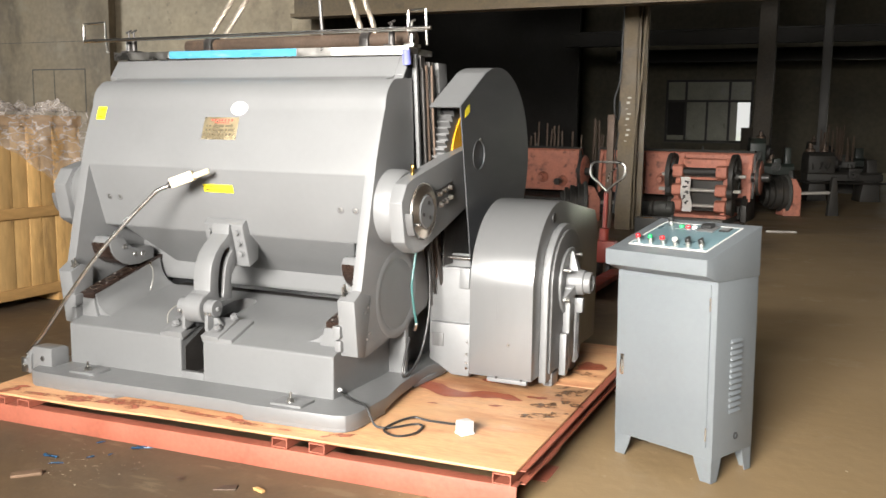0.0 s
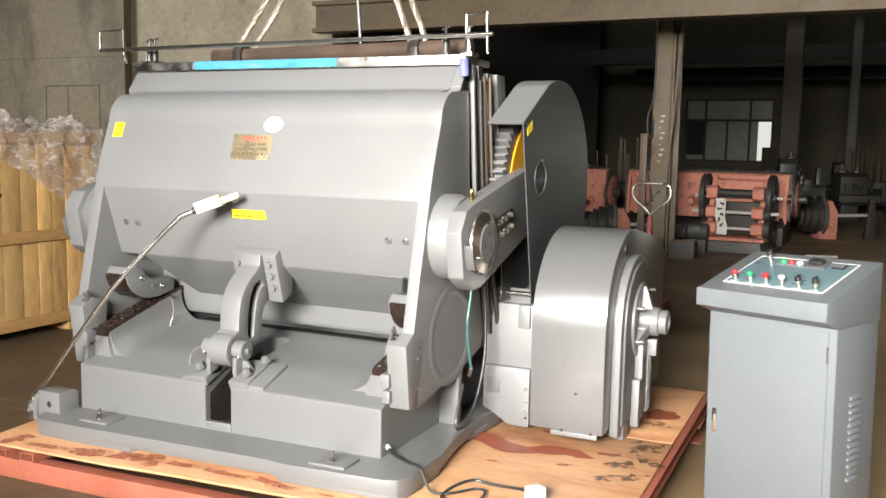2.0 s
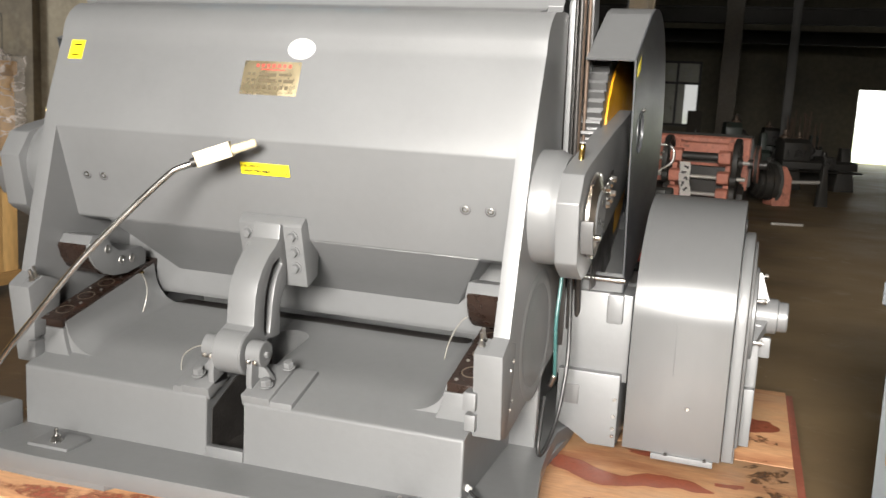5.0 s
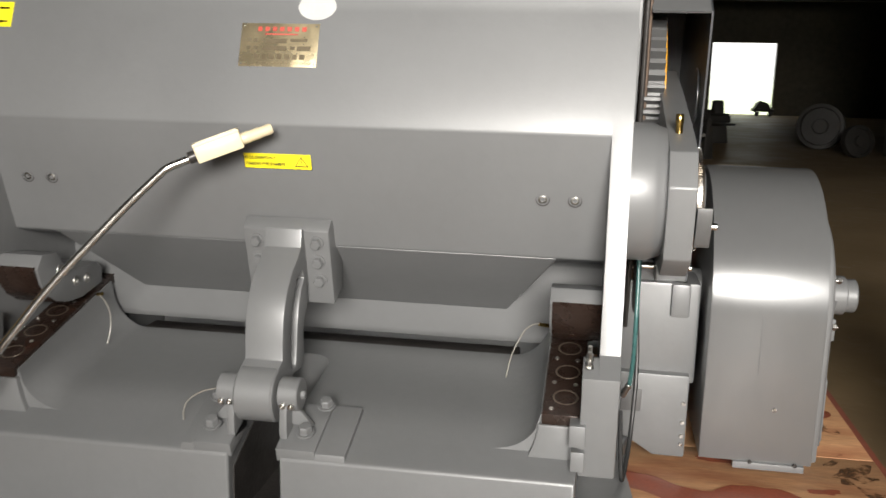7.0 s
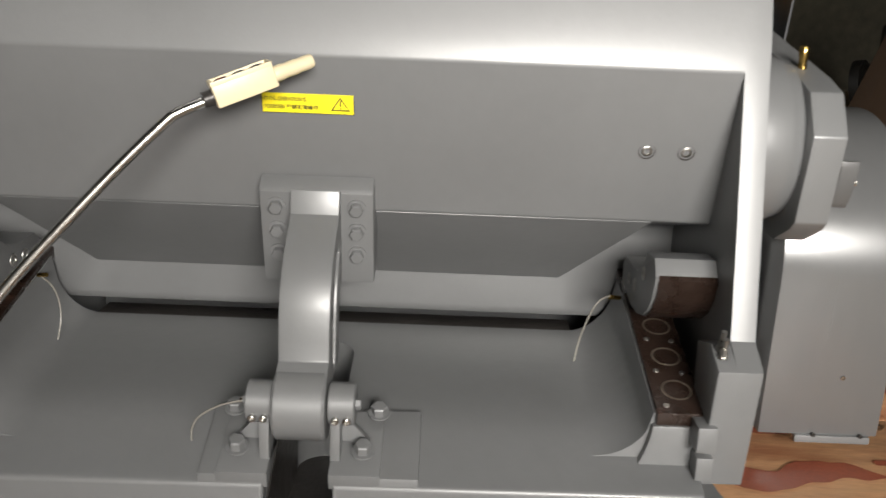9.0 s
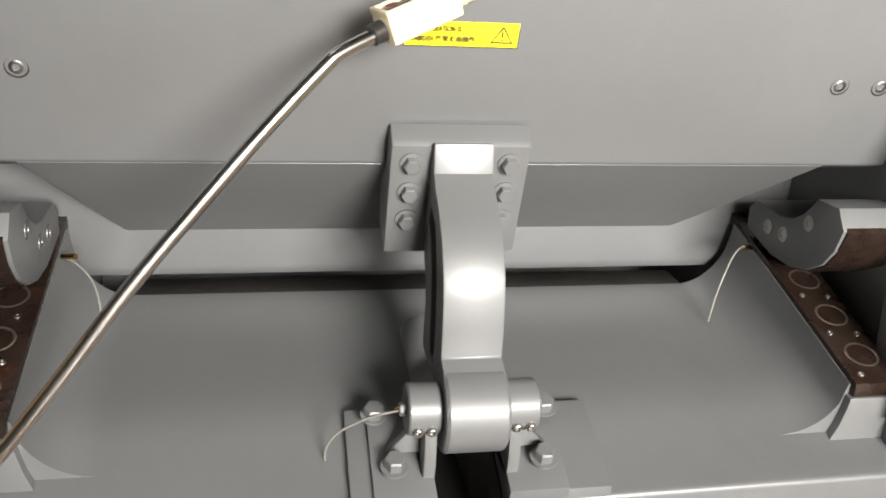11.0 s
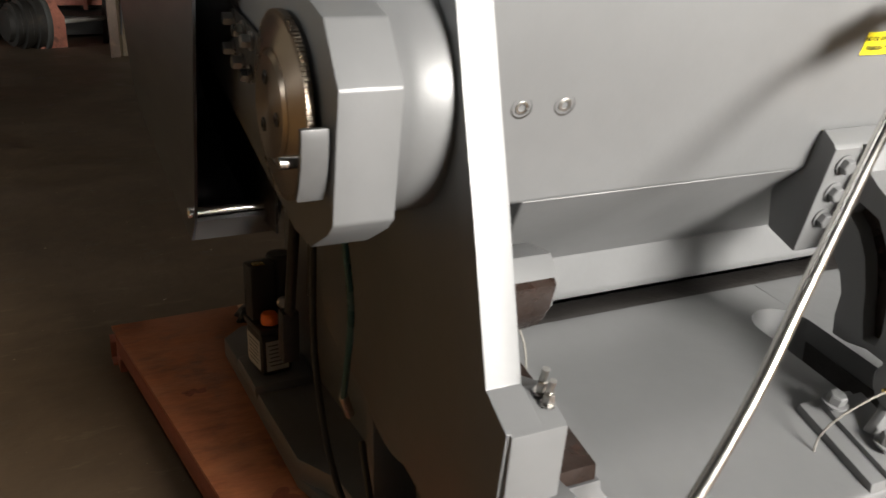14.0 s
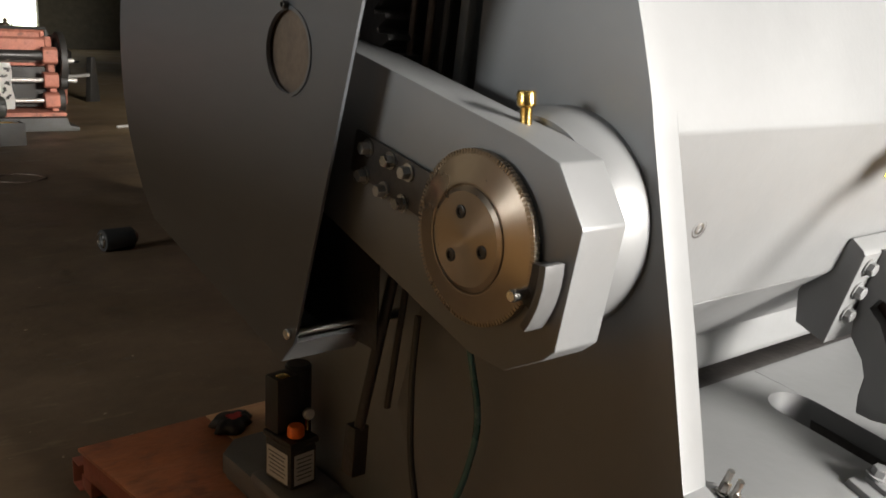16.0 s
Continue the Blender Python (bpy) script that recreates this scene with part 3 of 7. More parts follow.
def channel(bm, p0, p1, width, z0, z1):
    """A steel channel laid on its side between two plan points."""
    p0, p1 = Vector((*p0, 0)), Vector((*p1, 0))
    d = p1 - p0
    m = Matrix.Translation(p0) @ Matrix.Rotation(math.atan2(d.y, d.x), 4, "Z")
    t, h = 0.006, width / 2
    prism(bm, [(-h, z0), (h, z0), (h, z0 + t), (-h + t, z0 + t), (-h + t, z1 - t), (h, z1 - t), (h, z1), (-h, z1)], 0.0, d.length, "x", 0.001, m=m)
    return bm


FL, FR, RR, RL = (-1.16, -0.70), (1.955, -0.545), (1.935, 1.83), (-1.375, 1.83)


part("front_beam", channel(B(), (FL[0] - 0.09, FL[1] - 0.012), (FR[0] + 0.01, FR[1] - 0.012), 0.07, FZ, 0.052), PRIMER, pallet)
part("rear_beam", channel(B(), RR, RL, 0.07, FZ, 0.052), PRIMER, pallet)
part("side_beam", channel(B(), RR, (FR[0], FR[1] + 0.03), 0.05, 0.035, 0.098), PRIMER, pallet)
part("side_beam", channel(B(), (-1.335, 1.80), (-1.085, -0.62), 0.05, 0.0, 0.098), PRIMER, pallet)
part("corner_post", box(B(), (-1.36, 1.73, FZ), (-1.28, 1.82, 0.0), 0.003), PRIMER, pallet)


def square_tube(bm, x, y0, y1, z0, z1, w):
    t = 0.005
    box(bm, (x - w / 2, y0, z0), (x - w / 2 + t, y1, z1))
    box(bm, (x + w / 2 - t, y0, z0), (x + w / 2, y1, z1))
    box(bm, (x - w / 2 + t, y0, z0), (x + w / 2 - t, y1, z0 + t))
    box(bm, (x - w / 2 + t, y0, z1 - t), (x + w / 2 - t, y1, z1))
    return bm


for x in (-0.94, -0.77, 0.81, 1.008, 1.90):
    yf = FL[1] + (x - FL[0]) / (FR[0] - FL[0]) * (FR[1] - FL[1]) - 0.047
    part("stringer", square_tube(B(), x, yf, 1.80, 0.053, 0.099, 0.085), PRIMER, pallet)
for x, y in ((1.99, -0.12), (1.985, 1.45)):
    part("lug", channel(B(), (x - 0.05, y + 0.10), (x - 0.05, y - 0.10), 0.08, FZ, 0.034), PRIMER, pallet)
sag(seat(pallet, (0.3, 0.6, 0.0)))

for ply, pts in ((PLY, [(-1.10, -0.708), (-0.3, -0.690), (0.06, -0.662), (1.0, -0.622), (1.955, -0.578), (1.936, 0.765), (-0.93, 0.765), (-0.93, -0.2), (-1.15, -0.2)]),
                 (PLY, [(-0.93, 0.771), (1.934, 0.771), (1.925, 1.825), (-0.93, 1.822)]),
                 (PLY_RED, [(-1.1505, -0.196), (-0.934, -0.196), (-0.934, 1.822), (-1.368, 1.82)])):
    sag(single("plywood_sheet", prism(B(), pts, deck_z, deck_z + 0.012, "z", 0.001), ply,
               "orange-brown worn plywood sheet lying on the steel pallet" if ply is PLY else "reddish stained plywood strip along the pallet edge, darkened for shade", "plywood", "plywood deck"))
deck_z += 0.012


def blob(cx, cy, rx, ry, ang, seed, z, n=48, rag=0.3):
    """A thin film with an uneven rounded outline."""
    r = random.Random(seed)
    ph = [r.uniform(0, 6.28) for _ in range(7)]
    bm = B()
    mid = bm.verts.new((cx, cy, z))
    vs = []
    for i in range(n):
        a = 2 * math.pi * i / n
        k = max(0.35, 1 + rag * sum(math.sin((j + 2) * a + ph[j]) / (j + 1.6) for j in range(7)))
        x, y = rx * k * math.cos(a), ry * k * math.sin(a)
        vs.append(bm.verts.new((cx + x * math.cos(ang) - y * math.sin(ang), cy + x * math.sin(ang) + y * math.cos(ang), z)))
    for i in range(n):
        bm.faces.new((mid, vs[i], vs[(i + 1) % n]))
    return bm


def streak(line, seed, z, n=90, rag=0.012):
    """A thin run of liquid along a line of (x, y, half width), with an uneven edge."""
    r = random.Random(seed)
    ph = [r.uniform(0, 6.28) for _ in range(12)]
    d = np.linspace(0, 1, len(line))
    bm = B()
    rows = []
    for i in range(n + 1):
        u = i / n
        x, y, w = (float(np.interp(u, d, [p[k] for p in line])) for k in range(3))
        e = [rag * sum(math.sin((9 + 7 * j) * u + ph[j + 6 * q]) / (j + 1) for j in range(6)) * min(1, w / 0.03) for q in (0, 1)]
        rows.append((bm.verts.new((x, y - w + e[0], z)), bm.verts.new((x, y, z)), bm.verts.new((x, y + w + e[1], z))))
    for a, b in zip(rows, rows[1:]):
        for k in (0, 1):
            bm.faces.new((a[k], b[k], b[k + 1], a[k + 1]))
    return bm


single("oil_spill", streak([(1.00, 0.43, 0.03), (1.06, 0.415, 0.062), (1.12, 0.39, 0.060), (1.19, 0.355, 0.075), (1.26, 0.342, 0.060), (1.33, 0.345, 0.052), (1.40, 0.385, 0.072), (1.47, 0.395, 0.070), (1.54, 0.398, 0.048), (1.60, 0.385, 0.022), (1.65, 0.375, 0.004)], 3, deck_z + 0.001),
       STAIN, "broad run of red oil soaked into the plywood deck", "stain", "oil stains on the deck")
for k, (cx, cy, rx, ry, ang) in enumerate(((1.395, 0.665, 0.10, 0.03, 0.1), (1.70, 0.465, 0.05, 0.022, 0.1), (1.549, 0.231, 0.035, 0.014, 0.2), (1.239, 0.123, 0.022, 0.012, 0.2), (1.79, 1.22, 0.07, 0.12, -0.3))):
    single("oil_spill", blob(cx, cy, rx, ry, ang, k, deck_z + 0.0008 + 0.0004 * k, 64, 0.3), STAIN, "small patch of red oil on the plywood deck", "stain", "oil stains on the deck")
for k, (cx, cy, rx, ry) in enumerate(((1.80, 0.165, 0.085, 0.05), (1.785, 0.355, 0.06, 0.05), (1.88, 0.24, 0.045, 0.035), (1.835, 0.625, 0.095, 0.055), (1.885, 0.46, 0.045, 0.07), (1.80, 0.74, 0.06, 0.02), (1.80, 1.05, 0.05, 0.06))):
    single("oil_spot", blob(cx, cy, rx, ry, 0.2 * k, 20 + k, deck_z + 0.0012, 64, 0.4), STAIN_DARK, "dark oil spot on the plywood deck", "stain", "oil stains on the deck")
for k, (cx, cy, rx, ry, ang) in enumerate(((0.50, -0.56, 0.08, 0.035, -0.1), (0.66, -0.575, 0.12, 0.022, 0.05), (-0.18, -0.56, 0.16, 0.05, 0.1), (-0.52, -0.615, 0.26, 0.045, 0.06), (0.15, -0.55, 0.20, 0.025, 0.03), (1.06, -0.53, 0.06, 0.03, 0.6), (-0.95, -0.62, 0.08, 0.05, 0.4))):
    sag(single("paint_spill", blob(cx, cy, rx, ry, ang, 40 + k, deck_z + 0.0012, 64, 0.45), PAINT_SPILL, "salmon paint slopped over the plywood edge", "stain", "paint slopped on the deck"))
for k, (cx, cy, rx, ry) in enumerate(((-1.10, 0.30, 0.03, 0.04), (-1.20, 1.22, 0.03, 0.02), (-1.10, 0.60, 0.03, 0.03))):
    sag(single("oil_spot", blob(cx, cy, rx, ry, 0.5 * k, 60 + k, deck_z + 0.0012, 64, 0.5), STAIN, "dark red oil spot on the plywood deck", "stain", "oil stains on the deck"))

# ---- the die-cutting press ----
press = thing("die_cutting_press", "large grey painted cast-iron die-cutting press on a plywood-decked pallet", "press machine")

# base flange
fz0, fz1 = deck_z, 0.195
plan = [(-0.90, -0.535), (-0.60, -0.54), (-0.30, -0.53), (0.45, -0.515), (0.53, -0.53), (1.02, -0.508), (1.07, -0.482), (1.095, -0.43), (1.10, -0.35), (1.10, -0.12),
        (1.06, 0.10), (1.04, 0.3), (1.03, 0.5), (1.06, 0.62), (1.06, 1.40), (1.0, 1.45), (-1.0, 1.45), (-1.07, 1.38), (-1.06, 0.62), (-1.0, 0.5), (-0.985, 0.3), (-1.0, -0.05), (-1.0, -0.2), (-0.985, -0.44), (-0.95, -0.51)]
flange = part("base_flange", prism(B(), plan, fz0 + 0.018, fz1, "z", 0.006, seg=2), GREY_CAST, press)
for pts in ([(-0.899, -0.5335), (-0.60, -0.5385), (-0.32, -0.529), (-0.28, -0.46), (-0.98, -0.40), (-0.949, -0.5085)], [(0.50, -0.516), (0.53, -0.5285), (1.019, -0.5065), (1.069, -0.4805), (1.0935, -0.43), (1.0985, -0.35), (1.0985, -0.14), (0.99, -0.12), (0.60, -0.38)],
            [(0.96, 0.36), (1.03, 0.32), (1.055, 0.62), (1.055, 1.39), (0.96, 1.42)], [(-1.06, 0.62), (-1.0, 0.40), (-0.92, 0.40), (-0.92, 1.42), (-1.06, 1.38)]):
    part("foot", prism(B(), pts, fz0, fz0 + 0.028, "z", 0.002), GREY_CAST, flange)
bm = B()
box(bm, (-1.075, 0.975, fz1 - 0.02), (-0.90, 1.19, fz1 + 0.026), 0.018)
part("pump_seat", bm, GREY_CAST, flange)
for x, y in ((-0.62, -0.42), (0.73, -0.435)):
    bm = B()
    box(bm, (x - 0.09, y - 0.05, fz1 - 0.01), (x + 0.09, y + 0.08, fz1 + 0.012), 0.008)
    part("foot_pad", bm, GREY_CAST, flange)
    bm = B()
    hexbolt(bm, (x, y, fz1 + 0.012), (0, 0, 1), 0.017, 0.016)
    cyl(bm, (x, y, fz1 + 0.02), (x, y, fz1 + 0.06), 0.007, 12)
    part("anchor_bolt", bm, STEEL, flange)


# bed casting: a sheet that rises to the back, with a hollow fillet up to each track
def bed_line(y):
    pts = [(-0.30, 0.408), (-0.08, 0.483), (0.16, 0.522), (0.34, 0.545), (0.60, 0.55)]
    for (a, za), (b, zb) in zip(pts, pts[1:]):
        if y <= b:
            return za + (zb - za) * (y - a) / (b - a)
    return pts[-1][1]


def track_z(y):
    return 0.566 + (y + 0.19) * 0.277


HW, XF0, XF1 = 0.885, 0.655, 0.782


def bed_z(x, y):
    b, x = bed_line(y), abs(x)
    if y < -0.185 or x <= XF0:
        return b
    t = track_z(min(y, 0.40)) - 0.012
    if x >= XF1:
        return t
    u = (x - XF0) / (XF1 - XF0)
    return b + (t - b) * (1 - math.sqrt(max(0.0, 1 - u ** 1.9)))


def bed_block(x0, x1, y0, y1, bottom=0.19):
    xs = sorted({x0, x1, *[x for x in np.linspace(XF0, XF1, 11) if x0 < x < x1], *[-x for x in np.linspace(XF0, XF1, 11) if x0 < -x < x1]})
    ys = sorted({y0, y1, *[y for y in (-0.27, -0.23, -0.1851, -0.1849, -0.13, -0.08, 0.0, 0.08, 0.16, 0.24, 0.34, 0.42) if y0 < y < y1]})
    bm = B()
    top = [[bm.verts.new((x, y, bed_z(x, y))) for x in xs] for y in ys]
    low = [[bm.verts.new((x, y, bottom)) for x in xs] for y in ys]
    ny, nx = len(ys), len(xs)
    for j in range(ny - 1):
        for i in range(nx - 1):
            bm.faces.new((top[j][i], top[j][i + 1], top[j + 1][i + 1], top[j + 1][i]))
    for i in range(nx - 1):
        bm.faces.new((low[0][i], low[0][i + 1], top[0][i + 1], top[0][i]))
        bm.faces.new((low[-1][i + 1], low[-1][i], top[-1][i], top[-1][i + 1]))
    for j in range(ny - 1):
        bm.faces.new((low[j + 1][0], low[j][0], top[j][0], top[j + 1][0]))
        bm.faces.new((low[j][-1], low[j + 1][-1], top[j + 1][-1], top[j][-1]))
    bmesh.ops.recalc_face_normals(bm, faces=bm.faces)
    es = [e for e in bm.edges if len(e.link_faces) == 2 and e.calc_face_angle(0) > 0.9 and all(v.co.y < y0 + 0.001 for v in e.verts)]
    bmesh.ops.bevel(bm, geom=es, offset=0.010, segments=3, profile=0.6, affect="EDGES", clamp_overlap=True)
    return bm


SW = 0.075
part("bed_casting", bed_block(-HW, -SW, -0.29, 0.352), GREY_CAST, press)
part("bed_casting", bed_block(SW, HW, -0.29, 0.352), GREY_CAST, press)
bm = B()
arc = [(SW * math.cos(math.pi * i / 14), 0.165 + SW * math.sin(math.pi * i / 14)) for i in range(15)]
prism(bm, [(SW, 0.352)] + arc + [(-SW, 0.352)], 0.19, 0.55, "z")
for v in bm.verts:
    if v.co.z > 0.4:
        v.co.z = bed_line(v.co.y)
part("slot_end", bm, GREY_CAST, press)
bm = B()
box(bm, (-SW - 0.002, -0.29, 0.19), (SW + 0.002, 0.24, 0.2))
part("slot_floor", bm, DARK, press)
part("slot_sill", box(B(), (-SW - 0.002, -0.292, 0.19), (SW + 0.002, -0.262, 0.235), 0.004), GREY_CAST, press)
# Dark sheets on the slot walls stand in for the shaded hollow casting.
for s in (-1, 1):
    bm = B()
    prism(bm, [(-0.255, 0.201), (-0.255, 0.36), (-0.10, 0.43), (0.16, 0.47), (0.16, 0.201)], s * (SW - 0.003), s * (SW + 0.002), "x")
    part("slot_cavity", bm, DARK, press, "dark sheet for the shaded hollow inside the slot")
# Black seal strip, widened to fill the gap with dark in place of shade.
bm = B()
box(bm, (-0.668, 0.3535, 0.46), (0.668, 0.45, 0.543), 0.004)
part("gap_seal", bm, DARK, press, "black seal strip that also fills the gap in place of shade")
for s in (-1, 1):
    bm = B()
    pts = [(-0.287, bed_line(-0.287) + 0.017), (-0.095, bed_line(-0.095) + 0.017), (-0.082, bed_line(-0.082) - 0.01), (-0.287, bed_line(-0.287) - 0.02)]
    prism(bm, pts, s * SW, 0.262 if s > 0 else -0.218, "x", 0.005)
    part("bed_pad", bm, GREY_CAST, press)

# rocker tracks and side rails
for s in (-1, 1):
    bm = B()
    prism(bm, [(-0.20, track_z(-0.20)), (0.40, track_z(0.40)), (0.40, track_z(0.40) - 0.03), (-0.20, track_z(-0.20) - 0.03)], s * 0.786, s * 0.895, "x", 0.003)
    track = part("track", bm, GREASE, press, "greasy brown steel rocker track")
    for k, y in enumerate((-0.12, 0.0, 0.12)):
        bm = B()
        c = Vector((s * 0.845, y, track_z(y)))
        nrm = Vector((0, -0.267, 0.964))
        lathe(bm, [(0.030, 0.0), (0.033, 0.0012), (0.036, 0.0)], c, nrm, 28)
        part("oil_groove", bm, BRONZE, track)
        for dx, dy in ((-0.035, -0.055), (0.025, 0.06)):
            bm = B()
            capscrew(bm, c + Vector((dx, dy, dy * 0.277)), nrm, 0.007, 0.002)
            part("screw", bm, STEEL, track)
    # pedestal end below the track
    bm = B()
    z0 = track_z(-0.2) - 0.03
    pts = [(0.778, z0), (0.886, z0), (0.886, 0.50), (0.90, 0.46), (0.90, 0.425), (0.745, 0.425), (0.765, 0.47), (0.775, 0.51)]
    prism(bm, [(s * a, b) for a, b in pts], -0.205, -0.15, "y", 0.004)
    part("track_end", bm, GREY_CAST, press)
    # lower side frame behind the bed
    bm = B()
    prism(bm, [(-0.25, 0.19), (1.30, 0.19), (1.30, 1.0), (1.15, 1.75), (0.72, 1.75), (0.62, 0.60), (0.42, 0.52), (-0.25, 0.40)], s * 0.80, s * 0.884, "x", 0.01)
    part("side_frame", bm, GREY_CAST, press)
    bm = B()
    prism(bm, [(0.30, 0.19), (0.34, 0.19), (0.34, 0.50), (0.30, 0.47)], s * 0.88, s * 0.985, "x", 0.006)
    part("web", bm, GREY_CAST, press)
bm = B()
box(bm, (-0.80, 0.75, 0.19), (0.80, 1.25, 0.55), 0.02)
box(bm, (-0.80, 0.85, 0.55), (0.80, 1.15, 1.72), 0.02)
part("rear_frame", bm, GREY_CAST, press)

# moving platen: shell, panel, cheeks
SH = 0.985
shell = [(-0.058, 1.302), (-0.049, 1.345), (-0.040, 1.38), (-0.016, 1.46), (0.018, 1.56), (0.0395, 1.62)] + [(0.205 - 0.155 * math.cos(a), 1.645 + 0.155 * math.sin(a)) for a in (0.0, 0.25, 0.5, 0.75, 1.0, 1.25, 1.45)] + \
        [(0.225, 1.803), (0.245, 1.812), (0.262, 1.835), (0.325, 1.925), (0.40, 1.93), (0.42, 1.5), (0.46, 1.20), (0.45, 0.95), (0.42, 0.585), (0.395, 0.575), (0.385, 0.60), (0.375, 0.85), (0.345, 0.885), (0.10, 0.922), (0.06, 0.938)]
bm = B()
prism(bm, shell, -0.93, 0.93, "x")
round_some(bm, 0.006, 2, lambda a, b: abs(a.x) > 0.92 and abs(a.x - b.x) < 1e-4)
platen = part("platen", bm, GREY, press)
bm = B()
prism(bm, [(0.255, 1.822), (0.328, 1.925), (0.40, 1.93), (0.40, 1.80), (0.26, 1.80)], -1.05, 0.985, "x", 0.004)
part("top_ledge", bm, GREY, platen)
for s in (-1, 1):
    bm = B()
    cheek = [(-0.058, 1.302), (-0.049, 1.345), (-0.040, 1.38), (-0.016, 1.46), (0.018, 1.56), (0.0395, 1.62)] + [(0.205 - 0.155 * math.cos(a), 1.645 + 0.155 * math.sin(a)) for a in (0.0, 0.25, 0.5, 0.75, 1.0, 1.2)] + \
            [(0.24, 1.80), (0.34, 1.92), (0.385, 1.35), (0.50, 0.95), (0.60, 0.60), (0.57, 0.53), (0.45, 0.497), (-0.08, 0.40), (-0.148, 0.388), (-0.205, 0.42), (-0.255, 0.695), (-0.189, 0.735), (-0.134, 0.986), (-0.106, 1.10)]
    prism(bm, cheek, s * 0.93, s * (SH if s > 0 else 0.991), "x")
    round_some(bm, 0.008, 3, lambda a, b: abs(a.x) < 0.935 and abs(b.x) < 0.935 and min(a.z, b.z) > 1.29)
    part("cheek", bm, GREY, platen)
    # foot block
    bm = B()
    prism(bm, [(-0.187, 0.728), (-0.262, 0.692), (-0.222, 0.405), (-0.15, 0.385), (-0.10, 0.60), (-0.09, 0.70)], s * 0.888, s * 0.986, "x", 0.006)
    part("foot_block", bm, GREY, platen)
    bm = B()
    box(bm, (min(s * 0.862, s * 0.905), -0.262, 0.50), (max(s * 0.862, s * 0.905), -0.20, 0.56), 0.004)
    box(bm, (min(s * 0.868, s * 0.905), -0.255, 0.43), (max(s * 0.868, s * 0.905), -0.20, 0.485), 0.004)
    part("foot_key", bm, GREY, platen)
    for y, z in ((-0.225, 0.712), (-0.205, 0.722)):
        bm = B()
        hexbolt(bm, (s * 0.905, y, z), (0, -0.3, 1), 0.009, 0.02)
        cyl(bm, (s * 0.905, y, z + 0.01), (s * 0.905, y - 0.012, z + 0.045), 0.006, 12)
        part("clamp_screw", bm, STEEL, platen)
    for y, z in ((-0.15, 0.62), (-0.12, 0.645), (-0.13, 0.48), (-0.10, 0.505)):
        bm = B()
        capscrew(bm, (s * 0.986, y, z), (s, 0, 0), 0.008, 0.001)
        part("screw", bm, STEEL, platen)
    # rounded hub emboss on the outer face
    bm = B()
    lathe(bm, [(0.24, 0.0), (0.235, 0.002), (0.215, 0.0035), (0.195, 0.002), (0.19, 0.0)], (s * SH, 0.20, 0.66), (s, 0, 0), 40)
    part("cast_ring", bm, GREY, platen)
    # rocker shoe
    bm = B()
    pts = [(0.26, 0.706), (0.18, 0.690), (0.10, 0.692), (0.04, 0.708), (-0.01, 0.740), (-0.042, 0.782), (-0.058, 0.832), (-0.028, 0.872), (0.045, 0.868), (0.085, 0.822), (0.125, 0.796), (0.17, 0.788), (0.272, 0.792), (0.305, 0.765), (0.30, 0.715)]
    prism(bm, pts, s * 0.786, s * 0.93, "x", 0.003)
    shoe = part("rocker_shoe", bm, GREY_CAST, platen)
    bm = B()
    prism(bm, [(0.26, 0.703), (0.18, 0.687), (0.10, 0.689), (0.038, 0.705), (-0.013, 0.737), (-0.046, 0.780), (-0.062, 0.828), (-0.054, 0.838), (-0.036, 0.786), (-0.004, 0.745), (0.04, 0.714), (0.1, 0.70), (0.26, 0.712)], s * 0.794, s * 0.932, "x")
    part("shoe_face", bm, GREASE, shoe, "worn brown steel rocker face")
    for y, z in ((0.06, 0.808), (0.145, 0.752), (0.21, 0.748)):
        bm = B()
        capscrew(bm, (s * 0.786, y, z), (-s, 0, 0), 0.013, 0.001)
        lathe(bm, [(0.013, 0.002), (0.017, 0.002), (0.018, 0.0)], (s * 0.786, y, z), (-s, 0, 0), 18)
        part("screw", bm, STEEL, shoe)

# sloping underside between the two pockets for the shoes
bm = B()
prism(bm, [(0.0625, 0.9365), (0.40, 0.9365), (0.40, 0.695), (0.372, 0.692)], -1.0, 1.0, "x")
for v in bm.verts:
    v.co.x *= (0.625 if v.co.x > 0 else 0.665) + (0.17 if v.co.x > 0 else 0.13) * (v.co.z - 0.692) / 0.24
round_edges(bm, 0.008, 3)
part("underside", bm, GREY, platen)

# recessed panel between the cheeks: slopes back as it goes down
def panel_y(z):
    return -0.056 + (1.302 - z) * 0.3187


for x in (-0.838, -0.757, 0.75, 0.84):
    bm = B()
    z = 1.115
    n = Vector((0, -0.956, -0.292))
    lathe(bm, [(0.0205, 0.0008), (0.0185, 0.0012), (0.0150, 0.0)], (x, panel_y(z), z), n, 24)
    part("countersink", bm, DARK, platen)
    bm = B()
    capscrew(bm, Vector((x, panel_y(z), z)) - n * 0.004, n, 0.0125, 0.006)
    part("socket_screw", bm, STEEL, platen)

# lug block for the link
bm = B()
lug = [(0.025, 1.025), (-0.004, 1.002), (-0.012, 0.99), (0.055, 0.757), (0.135, 0.79), (0.14, 0.87), (0.10, 0.93)]
prism(bm, lug, -0.132, 0.132, "x", 0.006)
lugb = part("link_lug", bm, GREY, platen)
ln = Vector((0, -0.961, -0.276)).normalized()
for s in (-1, 1):
    for k in range(3):
        z = 0.956 - 0.0605 * k
        y = -0.012 + (0.99 - z) * 0.2875
        bm = B()
        hexbolt(bm, (s * 0.093, y, z), ln, 0.0165, 0.016)
        part("bolt", bm, GREY, lugb)

